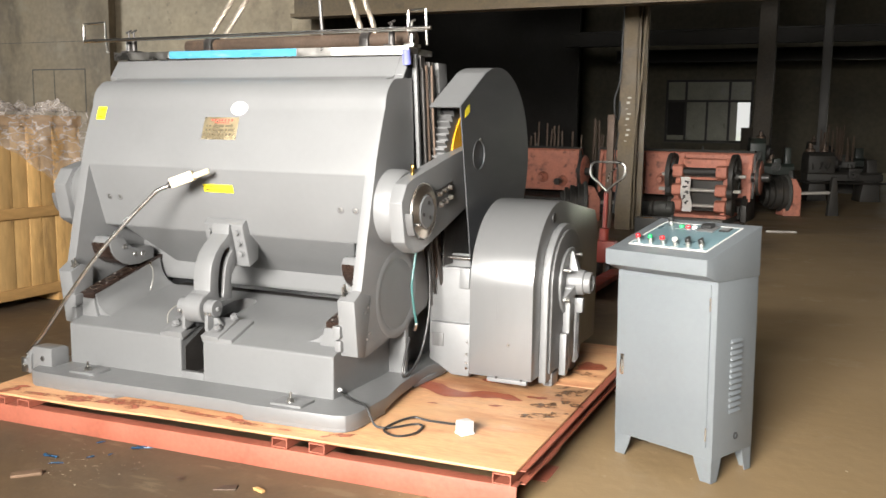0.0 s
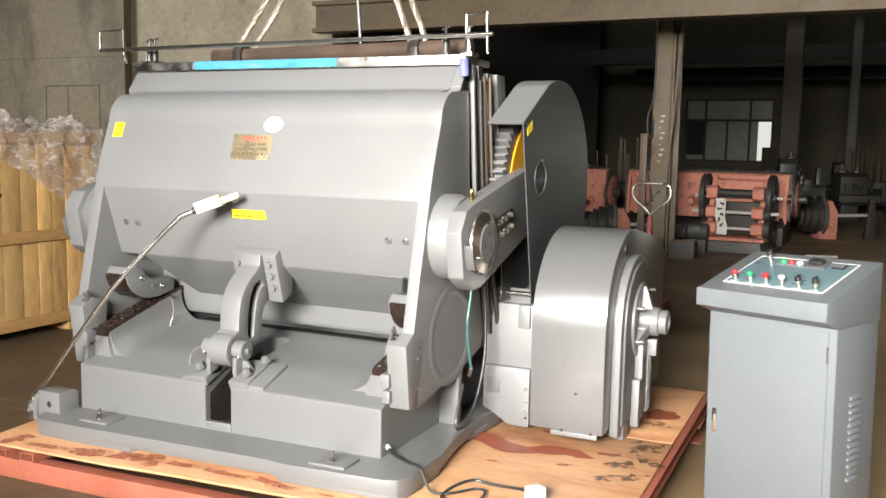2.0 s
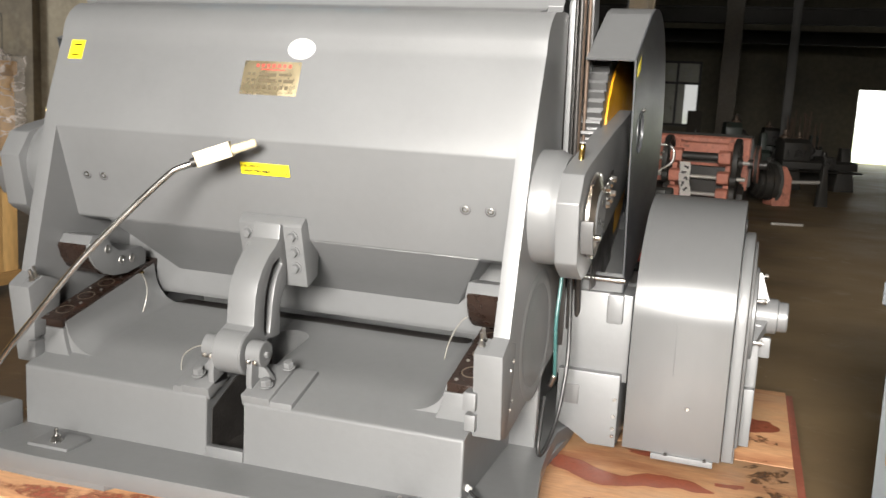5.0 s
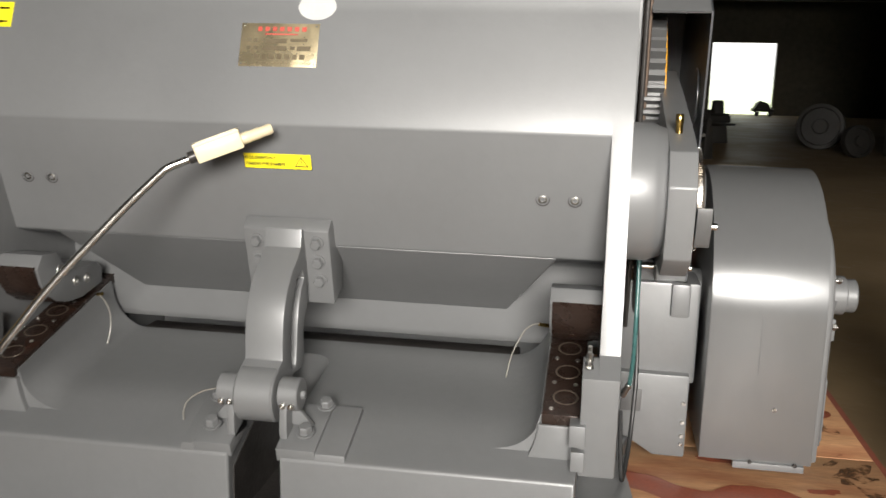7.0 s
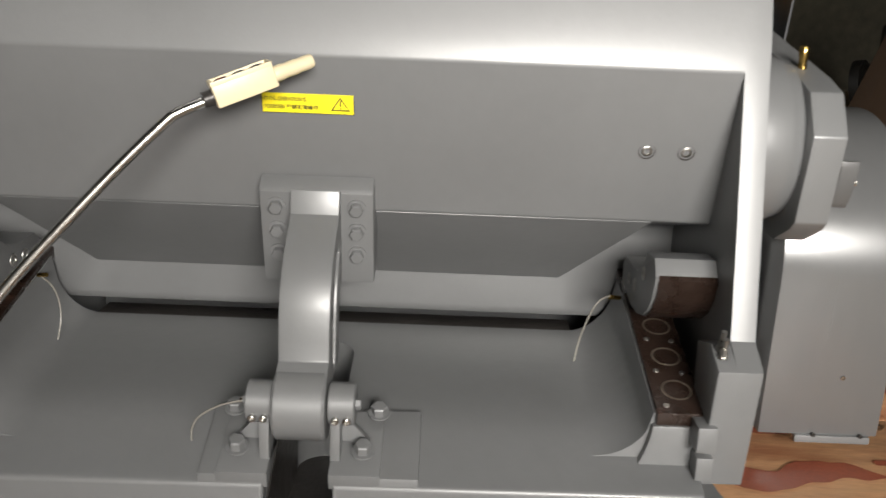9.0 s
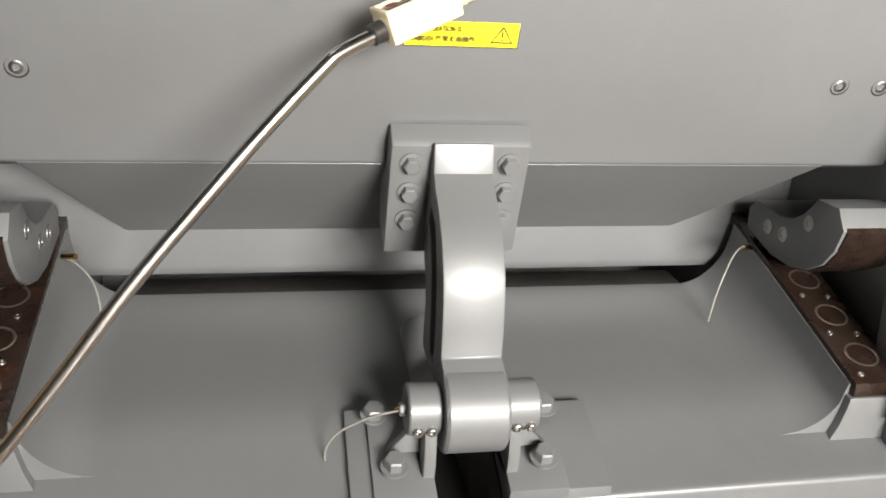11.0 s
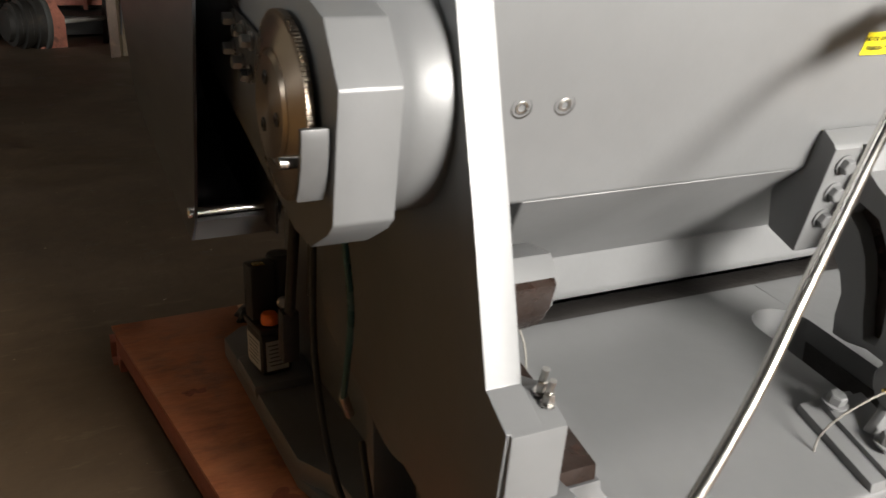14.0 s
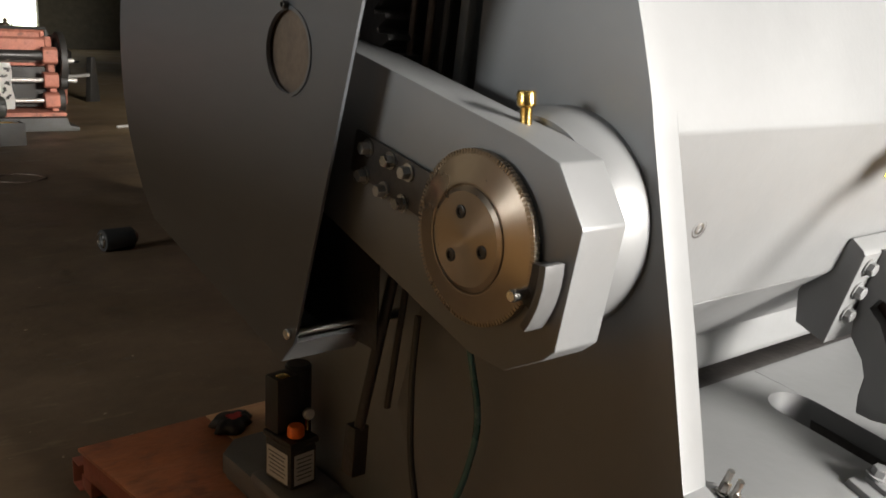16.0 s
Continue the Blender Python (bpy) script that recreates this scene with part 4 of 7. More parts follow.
# slotted link arm
front = [(-0.028, 1.0), (-0.035, 0.945), (-0.062, 0.92), (-0.105, 0.893), (-0.15, 0.848), (-0.178, 0.80), (-0.19, 0.76), (-0.197, 0.70), (-0.199, 0.652)]
bos = [(-0.218 + 0.077 * math.cos(a), 0.562 + 0.077 * math.sin(a)) for a in [math.radians(d) for d in (125, 150, 175, 200, 225, 250, 275, 300, 325, 350, 10)]]
back = [(-0.10, 0.585), (-0.05, 0.58), (-0.012, 0.585), (-0.010, 0.63), (-0.017, 0.68), (-0.005, 0.72), (0.03, 0.77), (0.03, 0.83), (0.01, 0.93), (0.02, 0.99)]
slot_f = [(-0.025, 0.878), (-0.075, 0.856), (-0.10, 0.81), (-0.118, 0.76), (-0.127, 0.70), (-0.127, 0.63), (-0.118, 0.60)]
slot_b = [(-0.088, 0.603), (-0.078, 0.66), (-0.073, 0.71), (-0.060, 0.77), (-0.035, 0.82), (-0.005, 0.85)]
bm = B()
prism(bm, front + bos + back, -0.056, 0.056, "x", 0.0, hole=slot_f + slot_b)
round_edges(bm, 0.004, 2, 0.9)
link = part("slotted_link", bm, GREY, press)
bm = B()
mid = [((a[0] + b[0]) / 2, (a[1] + b[1]) / 2) for a, b in zip(slot_f, slot_b[::-1] + [slot_b[0]])]
prism(bm, slot_f + slot_b, -0.02, 0.02, "x")
part("slide_bar", bm, GREASE, link, "greased dark slide inside the slot")
bm = B()
cyl(bm, (-0.057, -0.218, 0.562), (0.057, -0.218, 0.562), 0.0785, 40, 0.006)
part("link_boss", bm, GREY, link)
for s in (-1, 1):
    bm = B()
    cyl(bm, (s * 0.06, -0.218, 0.566), (s * 0.118, -0.218, 0.566), 0.047, 28, 0.003)
    prism(bm, [(-0.255, 0.44), (-0.262, 0.47), (-0.258, 0.56), (-0.18, 0.56), (-0.17, 0.47), (-0.165, 0.44)], s * 0.066, s * 0.088, "x", 0.003)
    prism(bm, [(s * 0.066, 0.452), (s * 0.178, 0.452), (s * 0.178, 0.492), (s * 0.066, 0.492)], -0.29, -0.10, "y", 0.004, m=Matrix.Translation((0, 0, 0.47)) @ Matrix.Rotation(0.33, 4, "X") @ Matrix.Translation((0, 0.0, -0.487 + 0.06)))
    prism(bm, [(s * 0.088, 0.475), (s * 0.15, 0.475), (s * 0.088, 0.54)], -0.215, -0.195, "y", 0.002)
    pb = part("pivot_bracket", bm, GREY, press)
    bm = B()
    hexbolt(bm, (s * 0.118, -0.218, 0.566), (s, 0, 0), 0.013, 0.012, False)
    part("pivot_pin", bm, GREY, pb)
    for dx in (0.077, 0.102):
        bm = B()
        capscrew(bm, (s * dx, -0.262, 0.545), (0, -1, -0.25), 0.009, 0.006)
        part("screw", bm, STEEL, pb)
    for y, x in ((-0.245, 0.138), (-0.135, 0.165)):
        bm = B()
        z = bed_line(y) + 0.040
        hexbolt(bm, (s * x, y, z), (0, -0.3, 1), 0.019, 0.02)
        part("bolt", bm, GREY, pb)

# stickers, plates and writing on the platen face
def face_y(z):
    return -0.0165 + (z - 1.46) * 0.335


def on_face(x, z, lift, slope):
    """A frame lying on the sloping front: local x to the right, local y up the slope, local z out."""
    y = slope(z)
    up = Vector((0, slope(z + 0.01) - y, 0.01)).normalized()
    right = Vector((1, 0, 0))
    out = right.cross(up)
    m = Matrix((right, up, out)).transposed().to_4x4()
    return Matrix.Translation(Vector((x, y, z)) + out * lift) @ m


def flat_box(w, h, t, m, bev=0.0):
    return box(B(), (-w / 2, -h / 2, 0), (w / 2, h / 2, t), bev, m)


m = on_face(-0.018, 1.523, 0.0, face_y)
plate = part("nameplate", flat_box(0.232, 0.128, 0.0015, m, 0.0004), PLATE, press, "gilt metal maker's nameplate with small print")
up = Matrix.Translation((0, 0, 0.0018))
for k, (x, y, w, h, mt) in enumerate((
        (-0.06, 0.047, 0.012, 0.013, RED_SOFT), (-0.038, 0.047, 0.013, 0.013, RED_SOFT), (-0.016, 0.047, 0.013, 0.013, RED_SOFT), (0.006, 0.047, 0.013, 0.013, RED_SOFT),
        (0.028, 0.047, 0.013, 0.013, RED_SOFT), (0.05, 0.047, 0.013, 0.013, RED_SOFT), (0.072, 0.047, 0.013, 0.013, RED_SOFT), (0.005, 0.032, 0.10, 0.004, RED_SOFT),
        (-0.09, 0.014, 0.012, 0.010, ENGRAVED), (-0.07, 0.014, 0.012, 0.010, ENGRAVED), (-0.012, 0.012, 0.07, 0.014, ENGRAVED), (0.058, 0.014, 0.05, 0.009, ENGRAVED),
        (-0.09, -0.009, 0.012, 0.010, ENGRAVED), (-0.07, -0.009, 0.012, 0.010, ENGRAVED), (-0.012, -0.010, 0.07, 0.014, ENGRAVED), (0.042, -0.009, 0.014, 0.010, ENGRAVED), (0.075, -0.010, 0.04, 0.014, ENGRAVED))):
    part("print_bar", flat_box(w, h, 0.0003, m @ Matrix.Translation((x, y, 0.0017))), mt, plate)
for k in range(7):
    part("print_bar", flat_box(0.015, 0.015, 0.0003, m @ Matrix.Translation((-0.063 + 0.0225 * k, -0.035, 0.0017))), ENGRAVED, plate)
part("print_line", lettering("THE PEOPLE'S REPUBLIC OF CHINA", 0.0115, m @ Matrix.Translation((0.012, -0.054, 0.0018)), 0.0002), ENGRAVED, plate)
for x in (-0.108, 0.108):
    for y in (-0.056, 0.056):
        part("rivet", capscrew(B(), m @ Vector((x, y, 0.0015)), m.to_3x3() @ Vector((0, 0, 1)), 0.003, 0.001), STEEL, plate)

m = on_face(0.085, 1.633, 0.0012, lambda z: 0.041 + (z - 1.62) * 0.06)
bm = B()
prism(bm, [(0.056 * math.cos(a), 0.038 * math.sin(a)) for a in np.linspace(0, 2 * math.pi, 36, endpoint=False)], 0.0, 0.0006, "z", m=m)
logo = part("oval_sticker", bm, PAPER, press, "white oval sticker with a small blue and red mark")
for pts, mt in (([(-0.036, 0.004), (-0.012, 0.004), (-0.012, 0.014), (-0.036, 0.014)], RED), ([(0.012, 0.004), (0.038, 0.004), (0.038, 0.012), (0.012, 0.012)], BLUE),
                ([(-0.02, -0.004), (0.0, 0.012), (0.02, -0.004), (0.0, 0.002)], BLUE), ([(-0.03, -0.018), (0.03, -0.018), (0.03, -0.013), (-0.03, -0.013)], INK)):
    part("mark", prism(B(), pts, 0.0007, 0.0009, "z", m=m), mt, logo)


def skin_y(z):
    return float(np.interp(z, [p[1] for p in shell[:13]], [p[0] for p in shell[:13]]))


def hug(root, m):
    """Bends a sticker, with the print on it, to the rounded face below it."""
    inv = m.inverted()
    for o in (root, *root.children_recursive):
        for v in o.data.vertices:
            up_ = (inv @ v.co).z
            v.co.y = skin_y(v.co.z) - 0.0012 - up_


hug(logo, m)

m = on_face(-0.905, 1.60, 0.001, face_y)
stk = part("small_sticker", flat_box(0.066, 0.078, 0.0005, m), YELLOW, press, "small yellow sticker with faint print")
for y in (0.02, -0.022):
    part("print_bar", flat_box(0.04, 0.006, 0.0002, m @ Matrix.Translation((0, y, 0.0006))), BRASS, stk)
hug(stk, m)

m = on_face(-0.0165, 1.195, 0.001, panel_y)
wn_ = part("warning_sticker", flat_box(0.206, 0.05, 0.0004, m), INK, press, "yellow warning sticker about running without oil")
part("ground", flat_box(0.202, 0.046, 0.0002, m @ Matrix.Translation((0, 0, 0.0005))), YELLOW, wn_)
part("print_line", lettering("NO OIL OPERATION IS", 0.0135, m @ Matrix.Translation((-0.053, 0.010, 0.0034)) @ Matrix.Diagonal((0.72, 1, 1, 1)), 0.0004, 0.00012), INK, wn_)
part("print_line", lettering("FORBIDEN", 0.0135, m @ Matrix.Translation((-0.0735, -0.009, 0.0034)) @ Matrix.Diagonal((0.69, 1, 1, 1)), 0.0004, 0.00012), INK, wn_)
part("print_line", lettering("\u4e25\u7981\u65e0\u6cb9\u64cd\u4f5c", 0.0115, m @ Matrix.Translation((-0.0125, -0.009, 0.0034)) @ Matrix.Diagonal((1.04, 1, 1, 1)), 0.0002, 0.00015), INK, wn_)
tri = [(0.0, 0.0175), (-0.021, -0.015), (0.021, -0.015)]
part("print_triangle", prism(B(), tri, 0.0016, 0.0022, "z", hole=[(0.0, 0.0130), (-0.0170, -0.0125), (0.0170, -0.0125)], m=m @ Matrix.Translation((0.072, 0, 0))), INK, wn_)
bm = flat_box(0.0026, 0.013, 0.0006, m @ Matrix.Translation((0.072, 0.002, 0.0016)))
merge(bm, flat_box(0.0028, 0.0028, 0.0006, m @ Matrix.Translation((0.072, -0.009, 0.0016))))
part("print_mark", bm, INK, wn_)

# top plate, tape, roller bar and hoops
bm = B()
box(bm, (-1.05, 0.30, 1.935), (0.985, 0.60, 1.965), 0.003)
box(bm, (-1.05, 0.292, 1.925), (0.985, 0.302, 1.972), 0.002)
top = part("top_plate", bm, STEEL, press)
box_tape = B()
box(box_tape, (-0.61, 0.289, 1.929), (0.29, 0.2925, 1.971))
part("tape", box_tape, BLUE, top, "torn blue protective film")
bm = B()
box(bm, (-1.03, 0.289, 1.929), (-0.62, 0.2925, 1.966))
part("film", bm, STEEL, top)
bm = B()
box(bm, (0.52, 0.289, 1.929), (0.975, 0.2925, 1.968))
part("pale_film", bm, PAPER, top)
bm = B()
tube(bm, [(-1.245, 0.25, 2.042), (1.14, 0.25, 2.055)], 0.011, 14, 1)
bar = part("roller_bar", bm, CHROME, press)
for s, x in ((-1, -1.16), (1, 1.06)):
    bm = B()
    w = 0.085 if s < 0 else 0.05
    tube(bm, [(x + w, 0.27, 1.97), (x + w, 0.26, 2.03), (x + w, 0.25, 2.150), (x - w, 0.25, 2.145), (x - w, 0.25, 2.042), (x + w, 0.25, 2.042)], 0.008, 10, 1)
    part("end_hoop", bm, CHROME, bar)
for x in (-0.98, -0.94, 0.86, 0.98):
    bm = B()
    box(bm, (x - 0.03, 0.31, 1.965), (x + 0.03, 0.40, 1.985), 0.004)
    cyl(bm, (x, 0.35, 1.98), (x, 0.35, 2.06), 0.018, 16, 0.003)
    cyl(bm, (x, 0.35, 2.06), (x, 0.35, 2.10), 0.006, 10)
    cyl(bm, (x - 0.02, 0.35, 2.095), (x + 0.02, 0.35, 2.11), 0.006, 10)
    part("bar_clamp", bm, DARK if x < 0.9 else STEEL, bar)
bm = B()
cyl(bm, (-0.66, 0.52, 2.015), (0.92, 0.52, 2.03), 0.042, 24, 0.004)
part("lifting_pipe", bm, RUST, press)
for x in (-0.47, 0.62):
    bm = B()
    prism(bm, [(0.46, 1.965), (0.58, 1.965), (0.58, 2.04), (0.55, 2.08), (0.49, 2.08), (0.46, 2.04)], x - 0.03, x + 0.03, "x", 0.012)
    part("pipe_saddle", bm, DARK, press)

# slide strips and rods beside the cheeks
for s in (-1, 1):
    def strip(y_top, y_low, z_top, z_low, x0, x1, wy, material, name):
        if s < 0 and z_low < 1.0:
            y_low, z_low = y_top + (y_low - y_top) * (z_top - 1.0) / (z_top - z_low), 1.0
        bm = B()
        prism(bm, [(y_top, z_top), (y_top + wy, z_top), (y_low + wy, z_low), (y_low, z_low)], s * x0, s * x1, "x", 0.002)
        return part(name, bm, material, press)
    strip(0.35, 0.42, 1.93, 1.30, 0.985, 1.004, 0.025, GREY, "side_strip")
    strip(0.42, 0.62, 1.93, 0.52, 0.95, 1.00, 0.05, DARK, "slide_strip")
    strip(0.50, 0.74, 1.90, 0.50, 0.96, 1.015, 0.022, DARK, "slide_strip")
    strip(0.58, 0.83, 1.90, 0.5, 0.94, 1.03, 0.11, GREY_DARK, "slide_strip")
    strip(0.545, 0.79, 1.90, 0.50, 0.96, 1.01, 0.03, DARK, "slide_strip")
    bm = B()
    tube(bm, [(s * 1.02, 0.40, 1.86), (s * 1.02, 0.43, 1.60), (s * 1.02, 0.47, 1.30), (s * 1.02, 0.60, 0.60)], 0.008, 10, 3)
    part("pull_rod", bm, DARK, press)
    for dx, dy, rr in ((0.012, 0.045, 0.009), (0.026, 0.085, 0.007)):
        bm = B()
        low_ = 0.60 if s > 0 else 1.02
        tube(bm, [(s * (1.008 + dx), 0.40 + dy, 1.88), (s * (1.008 + dx), 0.47 + dy, 1.30), (s * (1.008 + dx), 0.47 + dy + (1.30 - low_) * 0.186, low_)], rr, 10, 2)
        part("pull_rod", bm, RUST, press, "thin brown steel rod")
    bm = B()
    cyl(bm, (s * 1.0, 0.26, 1.87), (s * 1.0, 0.245, 1.95), 0.022, 18, 0.003)
    if s > 0:
        part("sleeve", bm, PURPLE, press)
    else:
        bm.free()

# crank hubs, side arms and graduated dials
arm_pts = [(0.042, 1.293), (-0.04, 1.266), (-0.097, 1.175), (-0.06, 0.975), (-0.034, 0.953), (0.052, 0.908), (0.139, 0.911), (0.587, 1.053), (0.95, 1.16), (0.95, 1.48), (0.496, 1.395)]
for s in (-1, 1):
    bm = B()
    lathe(bm, [(0.0, 0.0), (0.197, 0.0), (0.197, 0.06), (0.190, 0.075), (0.182, 0.098), (0, 0.098)], (s * SH, 0.125, 1.135), (s, 0, 0), 56)
    part("crank_hub", bm, GREY, press)
    bm = B()
    prism(bm, arm_pts, s * 1.083, s * (1.158 if s > 0 else 1.180), "x", 0.005)
    arm = part("side_arm", bm, GREY, press)
    # graduated dial
    ax = 1.158 if s > 0 else 1.180
    ax += 0.005
    c = Vector((s * ax, 0.124, 1.119))
    bm = B()
    lathe(bm, [(0.0, 0.0), (0.135, 0.0), (0.144, 0.003), (0.144, 0.013), (0.142, 0.0145), (0.094, 0.027), (0.091, 0.027), (0.089, 0.024), (0, 0.024)], c, (s, 0, 0), 96)
    dial = part("dial", bm, TURNED_STEEL if s > 0 else TURNED, arm, "oiled steel graduated dial")
    dial.data.set_sharp_from_angle(angle=radians(12))
    bm = B()
    lathe(bm, [(0, 0.023), (0.087, 0.023), (0.087, 0.027), (0.079, 0.032), (0, 0.032)], c, (s, 0, 0), 64)
    disc = part("dial_disc", bm, GREY if s > 0 else TURNED, dial)
    disc.data.set_sharp_from_angle(angle=radians(12))
    for k in range(3):
        a = math.radians(75 + 120 * k)
        bm = B()
        capscrew(bm, c + Vector((s * 0.031, 0.046 * math.cos(a), 0.046 * math.sin(a))), (s, 0, 0), 0.0115, 0.003)
        part("dial_screw", bm, DARK, dial)
    bm = B()
    for k in range(120):
        a = 2 * math.pi * k / 120
        t = Vector((0, math.cos(a), math.sin(a)))
        q = Vector((0, -math.sin(a), math.cos(a)))
        p = c + t * 0.1425 + Vector((s * 0.004, 0, 0))
        vs = [bm.verts.new(p + q * e * 0.0022 + t * r + Vector((s * h, 0, 0))) for e in (-1, 1) for r in (-0.006, 0.0045) for h in (0.0, 0.0118)]
        for f in ((0, 1, 3, 2), (4, 6, 7, 5), (0, 4, 5, 1), (2, 3, 7, 6), (0, 2, 6, 4), (1, 5, 7, 3)):
            bm.faces.new([vs[i] for i in f])
    bmesh.ops.recalc_face_normals(bm, faces=bm.faces)
    tagged(part("dial_teeth", bm, STEEL if s > 0 else BRONZE, dial), kind="stuff")
    # latch block
    bm = B()
    sector = lambda r, a0, a1: [(0.118 + r * math.cos(math.radians(a)), 1.121 + r * math.sin(math.radians(a))) for a in np.linspace(a0, a1, 9)]
    prism(bm, sector(0.149, 182, 208) + sector(0.176, 208, 182), s * ax, s * (ax + 0.028), "x", 0.002)
    latch = part("latch", bm, DARK, arm)
    bm = B()
    prism(bm, sector(0.176, 180, 216) + sector(0.190, 216, 180), s * ax, s * (ax + 0.040), "x", 0.002)
    part("latch_strip", bm, GREY_DARK, latch)
    bm = B()
    cyl(bm, (s * (ax + 0.025), -0.022, 1.066), (s * (ax + 0.06), -0.022, 1.066), 0.010, 16, 0.002)
    part("latch_pin", bm, CHROME, latch)
    # dark sheet standing in for the recessed gap behind the bolts
    bm = B()
    prism(bm, [(0.27, 1.12), (0.51, 1.175), (0.49, 1.255), (0.25, 1.205)], s * ax, s * (ax + 0.006), "x", 0.001)
    part("bolt_plate", bm, DARK, arm)
    for y, z in ((0.447, 1.225), (0.372, 1.211), (0.317, 1.198), (0.457, 1.171), (0.392, 1.153), (0.333, 1.139)):
        bm = B()
        hexbolt(bm, (s * (ax + 0.006), y, z), (s, 0, 0), 0.0125, 0.016)
        part("bolt", bm, STEEL, arm)
    # brass greaser
    bm = B()
    hr = 0.016 if s < 0 else 0.0115
    lathe(bm, [(0, 0), (0.010, 0), (0.010, 0.028), (hr, 0.032), (hr, 0.052), (hr - 0.002, 0.056), (0, 0.056)], (s * 1.115, 0.105, 1.303), (0, 0.05, 1), 18)
    part("greaser", bm, BRASS, arm)

# gear guards
def guard_loop(front, yc=1.03, zc=1.35, r=0.55):
    a_top, a_low = math.radians(112), math.radians(-52)
    arc = [(yc + r * math.cos(a), zc + r * math.sin(a)) for a in np.linspace(a_top, a_low, 26)]
    return [front[0]] + arc + [(0.655, 0.742), front[1]]


for s, xo in ((-1, 1.262), (1, 1.222)):
    loop = guard_loop(((0.46, 1.66), (0.64, 0.83)) if s > 0 else ((0.315, 1.66), (0.60, 0.80)))
    inner = [(0.985 * (y - 1.0) + 1.0, 0.985 * (z - 1.3) + 1.3) for y, z in loop]
    xi = xo - 0.185
    oc = (0.735, 1.395) if s > 0 else (0.632, 1.392)
    rin = [(oc[0] + 0.085 * math.cos(a), oc[1] + 0.080 * math.sin(a)) for a in np.linspace(0, 2 * math.pi, 40, endpoint=False)]
    bm = B()
    prism(bm, loop, s * (xo - 0.006), s * xo, "x", 0.0, hole=rin)
    gd = part("guard_plate", bm, GREY_GUARD, press)
    bm = B()
    n = len(loop)
    for i in range(n - 1):
        q = [loop[i], loop[i + 1], inner[i + 1], inner[i]]
        prism(bm, q, s * xi, s * (xo - 0.006), "x")
    bmesh.ops.remove_doubles(bm, verts=bm.verts, dist=0.0004)
    part("guard_rim", bm, GREY, gd)
    bm = B()
    prism(bm, [(y, z) for y, z in inner if y > 0.55], s * (xi - 0.004), s * xi, "x")
    part("guard_back", bm, GREY_DARK, gd)
    # oval hatch
    bm = B()
    ring = [(oc[0] + 0.092 * math.cos(a), oc[1] + 0.087 * math.sin(a)) for a in np.linspace(0, 2 * math.pi, 40, endpoint=False)]
    prism(bm, ring, s * xo, s * (xo + 0.003), "x", 0.0, hole=rin)
    part("hatch_ring", bm, GREY_GUARD, gd)
    part("hatch_cover", prism(B(), [(oc[0] + 1.2 * (y - oc[0]), oc[1] + 1.2 * (z - oc[1])) for y, z in rin], s * (xo - 0.016), s * (xo - 0.012), "x"), OILY_PLATE if s < 0 else GREY_GUARD, gd, "oily cover behind the hole")
    bm = B()
    capscrew(bm, (s * (xo + 0.007), oc[0], oc[1] + 0.088), (s, 0, 0), 0.008, 0.006)
    part("hatch_screw", bm, DARK, gd)
    if s > 0:
        for k, (y, z, w) in enumerate(((0.53, 1.64, 0.03),)):
            bm = B()
            prism(bm, [(0.520, 1.640), (0.585, 1.678), (0.590, 1.632), (0.522, 1.600)], s * xo, s * (xo + 0.001), "x")
            part("sticker", bm, YELLOW, gd, "small yellow sticker")
    # stay rod across the front
    bm = B()
    cyl(bm, (s * 0.98, 0.62, 0.815), (s * (xo + 0.01), 0.62, 0.815), 0.012, 14, 0.002)
    part("stay_rod", bm, CHROME, gd)
    # gear and yellow wheel inside
    bm = B()
    gear = []
    for k in range(72):
        a = 2 * math.pi * k / 72
        for da, rr in ((0.0, 0.445), (0.022, 0.478), (0.045, 0.478), (0.066, 0.445)):
            gear.append((1.0 + rr * math.cos(a + da), 1.32 + rr * math.sin(a + da)))
    prism(bm, gear, s * 1.015, s * 1.095, "x")
    part("gear_wheel", bm, GREY_DARK if s > 0 else DARK, press, "oily toothed gear wheel")
    bm = B()
    lathe(bm, [(0.0, 0), (0.385, 0), (0.385, 0.008), (0, 0.008)], (s * 1.096, 1.0, 1.32), (s, 0, 0), 56)
    part("gear_face", bm, YELLOW_PAINT if s > 0 else DARK, press)
    # Dark plate added for the unlit inside of the guard below the arm.
    bm = B()
    prism(bm, [(0.52, 0.78), (0.52, 1.15), (0.70, 1.22), (1.0, 1.22), (1.0, 0.78)], s * 1.106, s * 1.111, "x")
    part("inner_guard", bm, DARK, press)

# drive bracket between frame and flywheel cover
bm = B()
box(bm, (0.98, 0.62, 0.40), (1.27, 1.20, 0.76), 0.012)
part("drive_housing", bm, GREY_CAST, press)
bm = B()
prism(bm, [(1.0, 0.44), (1.25, 0.44), (1.25, 0.14), (1.14, 0.14), (1.06, 0.19), (1.0, 0.22)], 0.58, 1.15, "y", 0.008)
br = part("drive_foot", bm, GREY_CAST, press)
bm = B()
box(bm, (1.02, 0.574, 0.30), (1.09, 0.582, 0.38), 0.003)
part("inspection_plate", bm, GREY_DARK, br)
for z in (0.19, 0.22, 0.27, 0.34):
    bm = B()
    hexbolt(bm, (1.235, 0.58, z), (0, -1, 0), 0.008, 0.008, False)
    part("bolt", bm, STEEL, br)
bm = B()
box(bm, (1.17, 0.60, 0.64), (1.235, 0.70, 0.76), 0.012)
cyl(bm, (1.0, 0.85, 0.70), (1.30, 0.85, 0.70), 0.07, 28, 0.006)
part("bearing_block", bm, GREY_CAST, press)

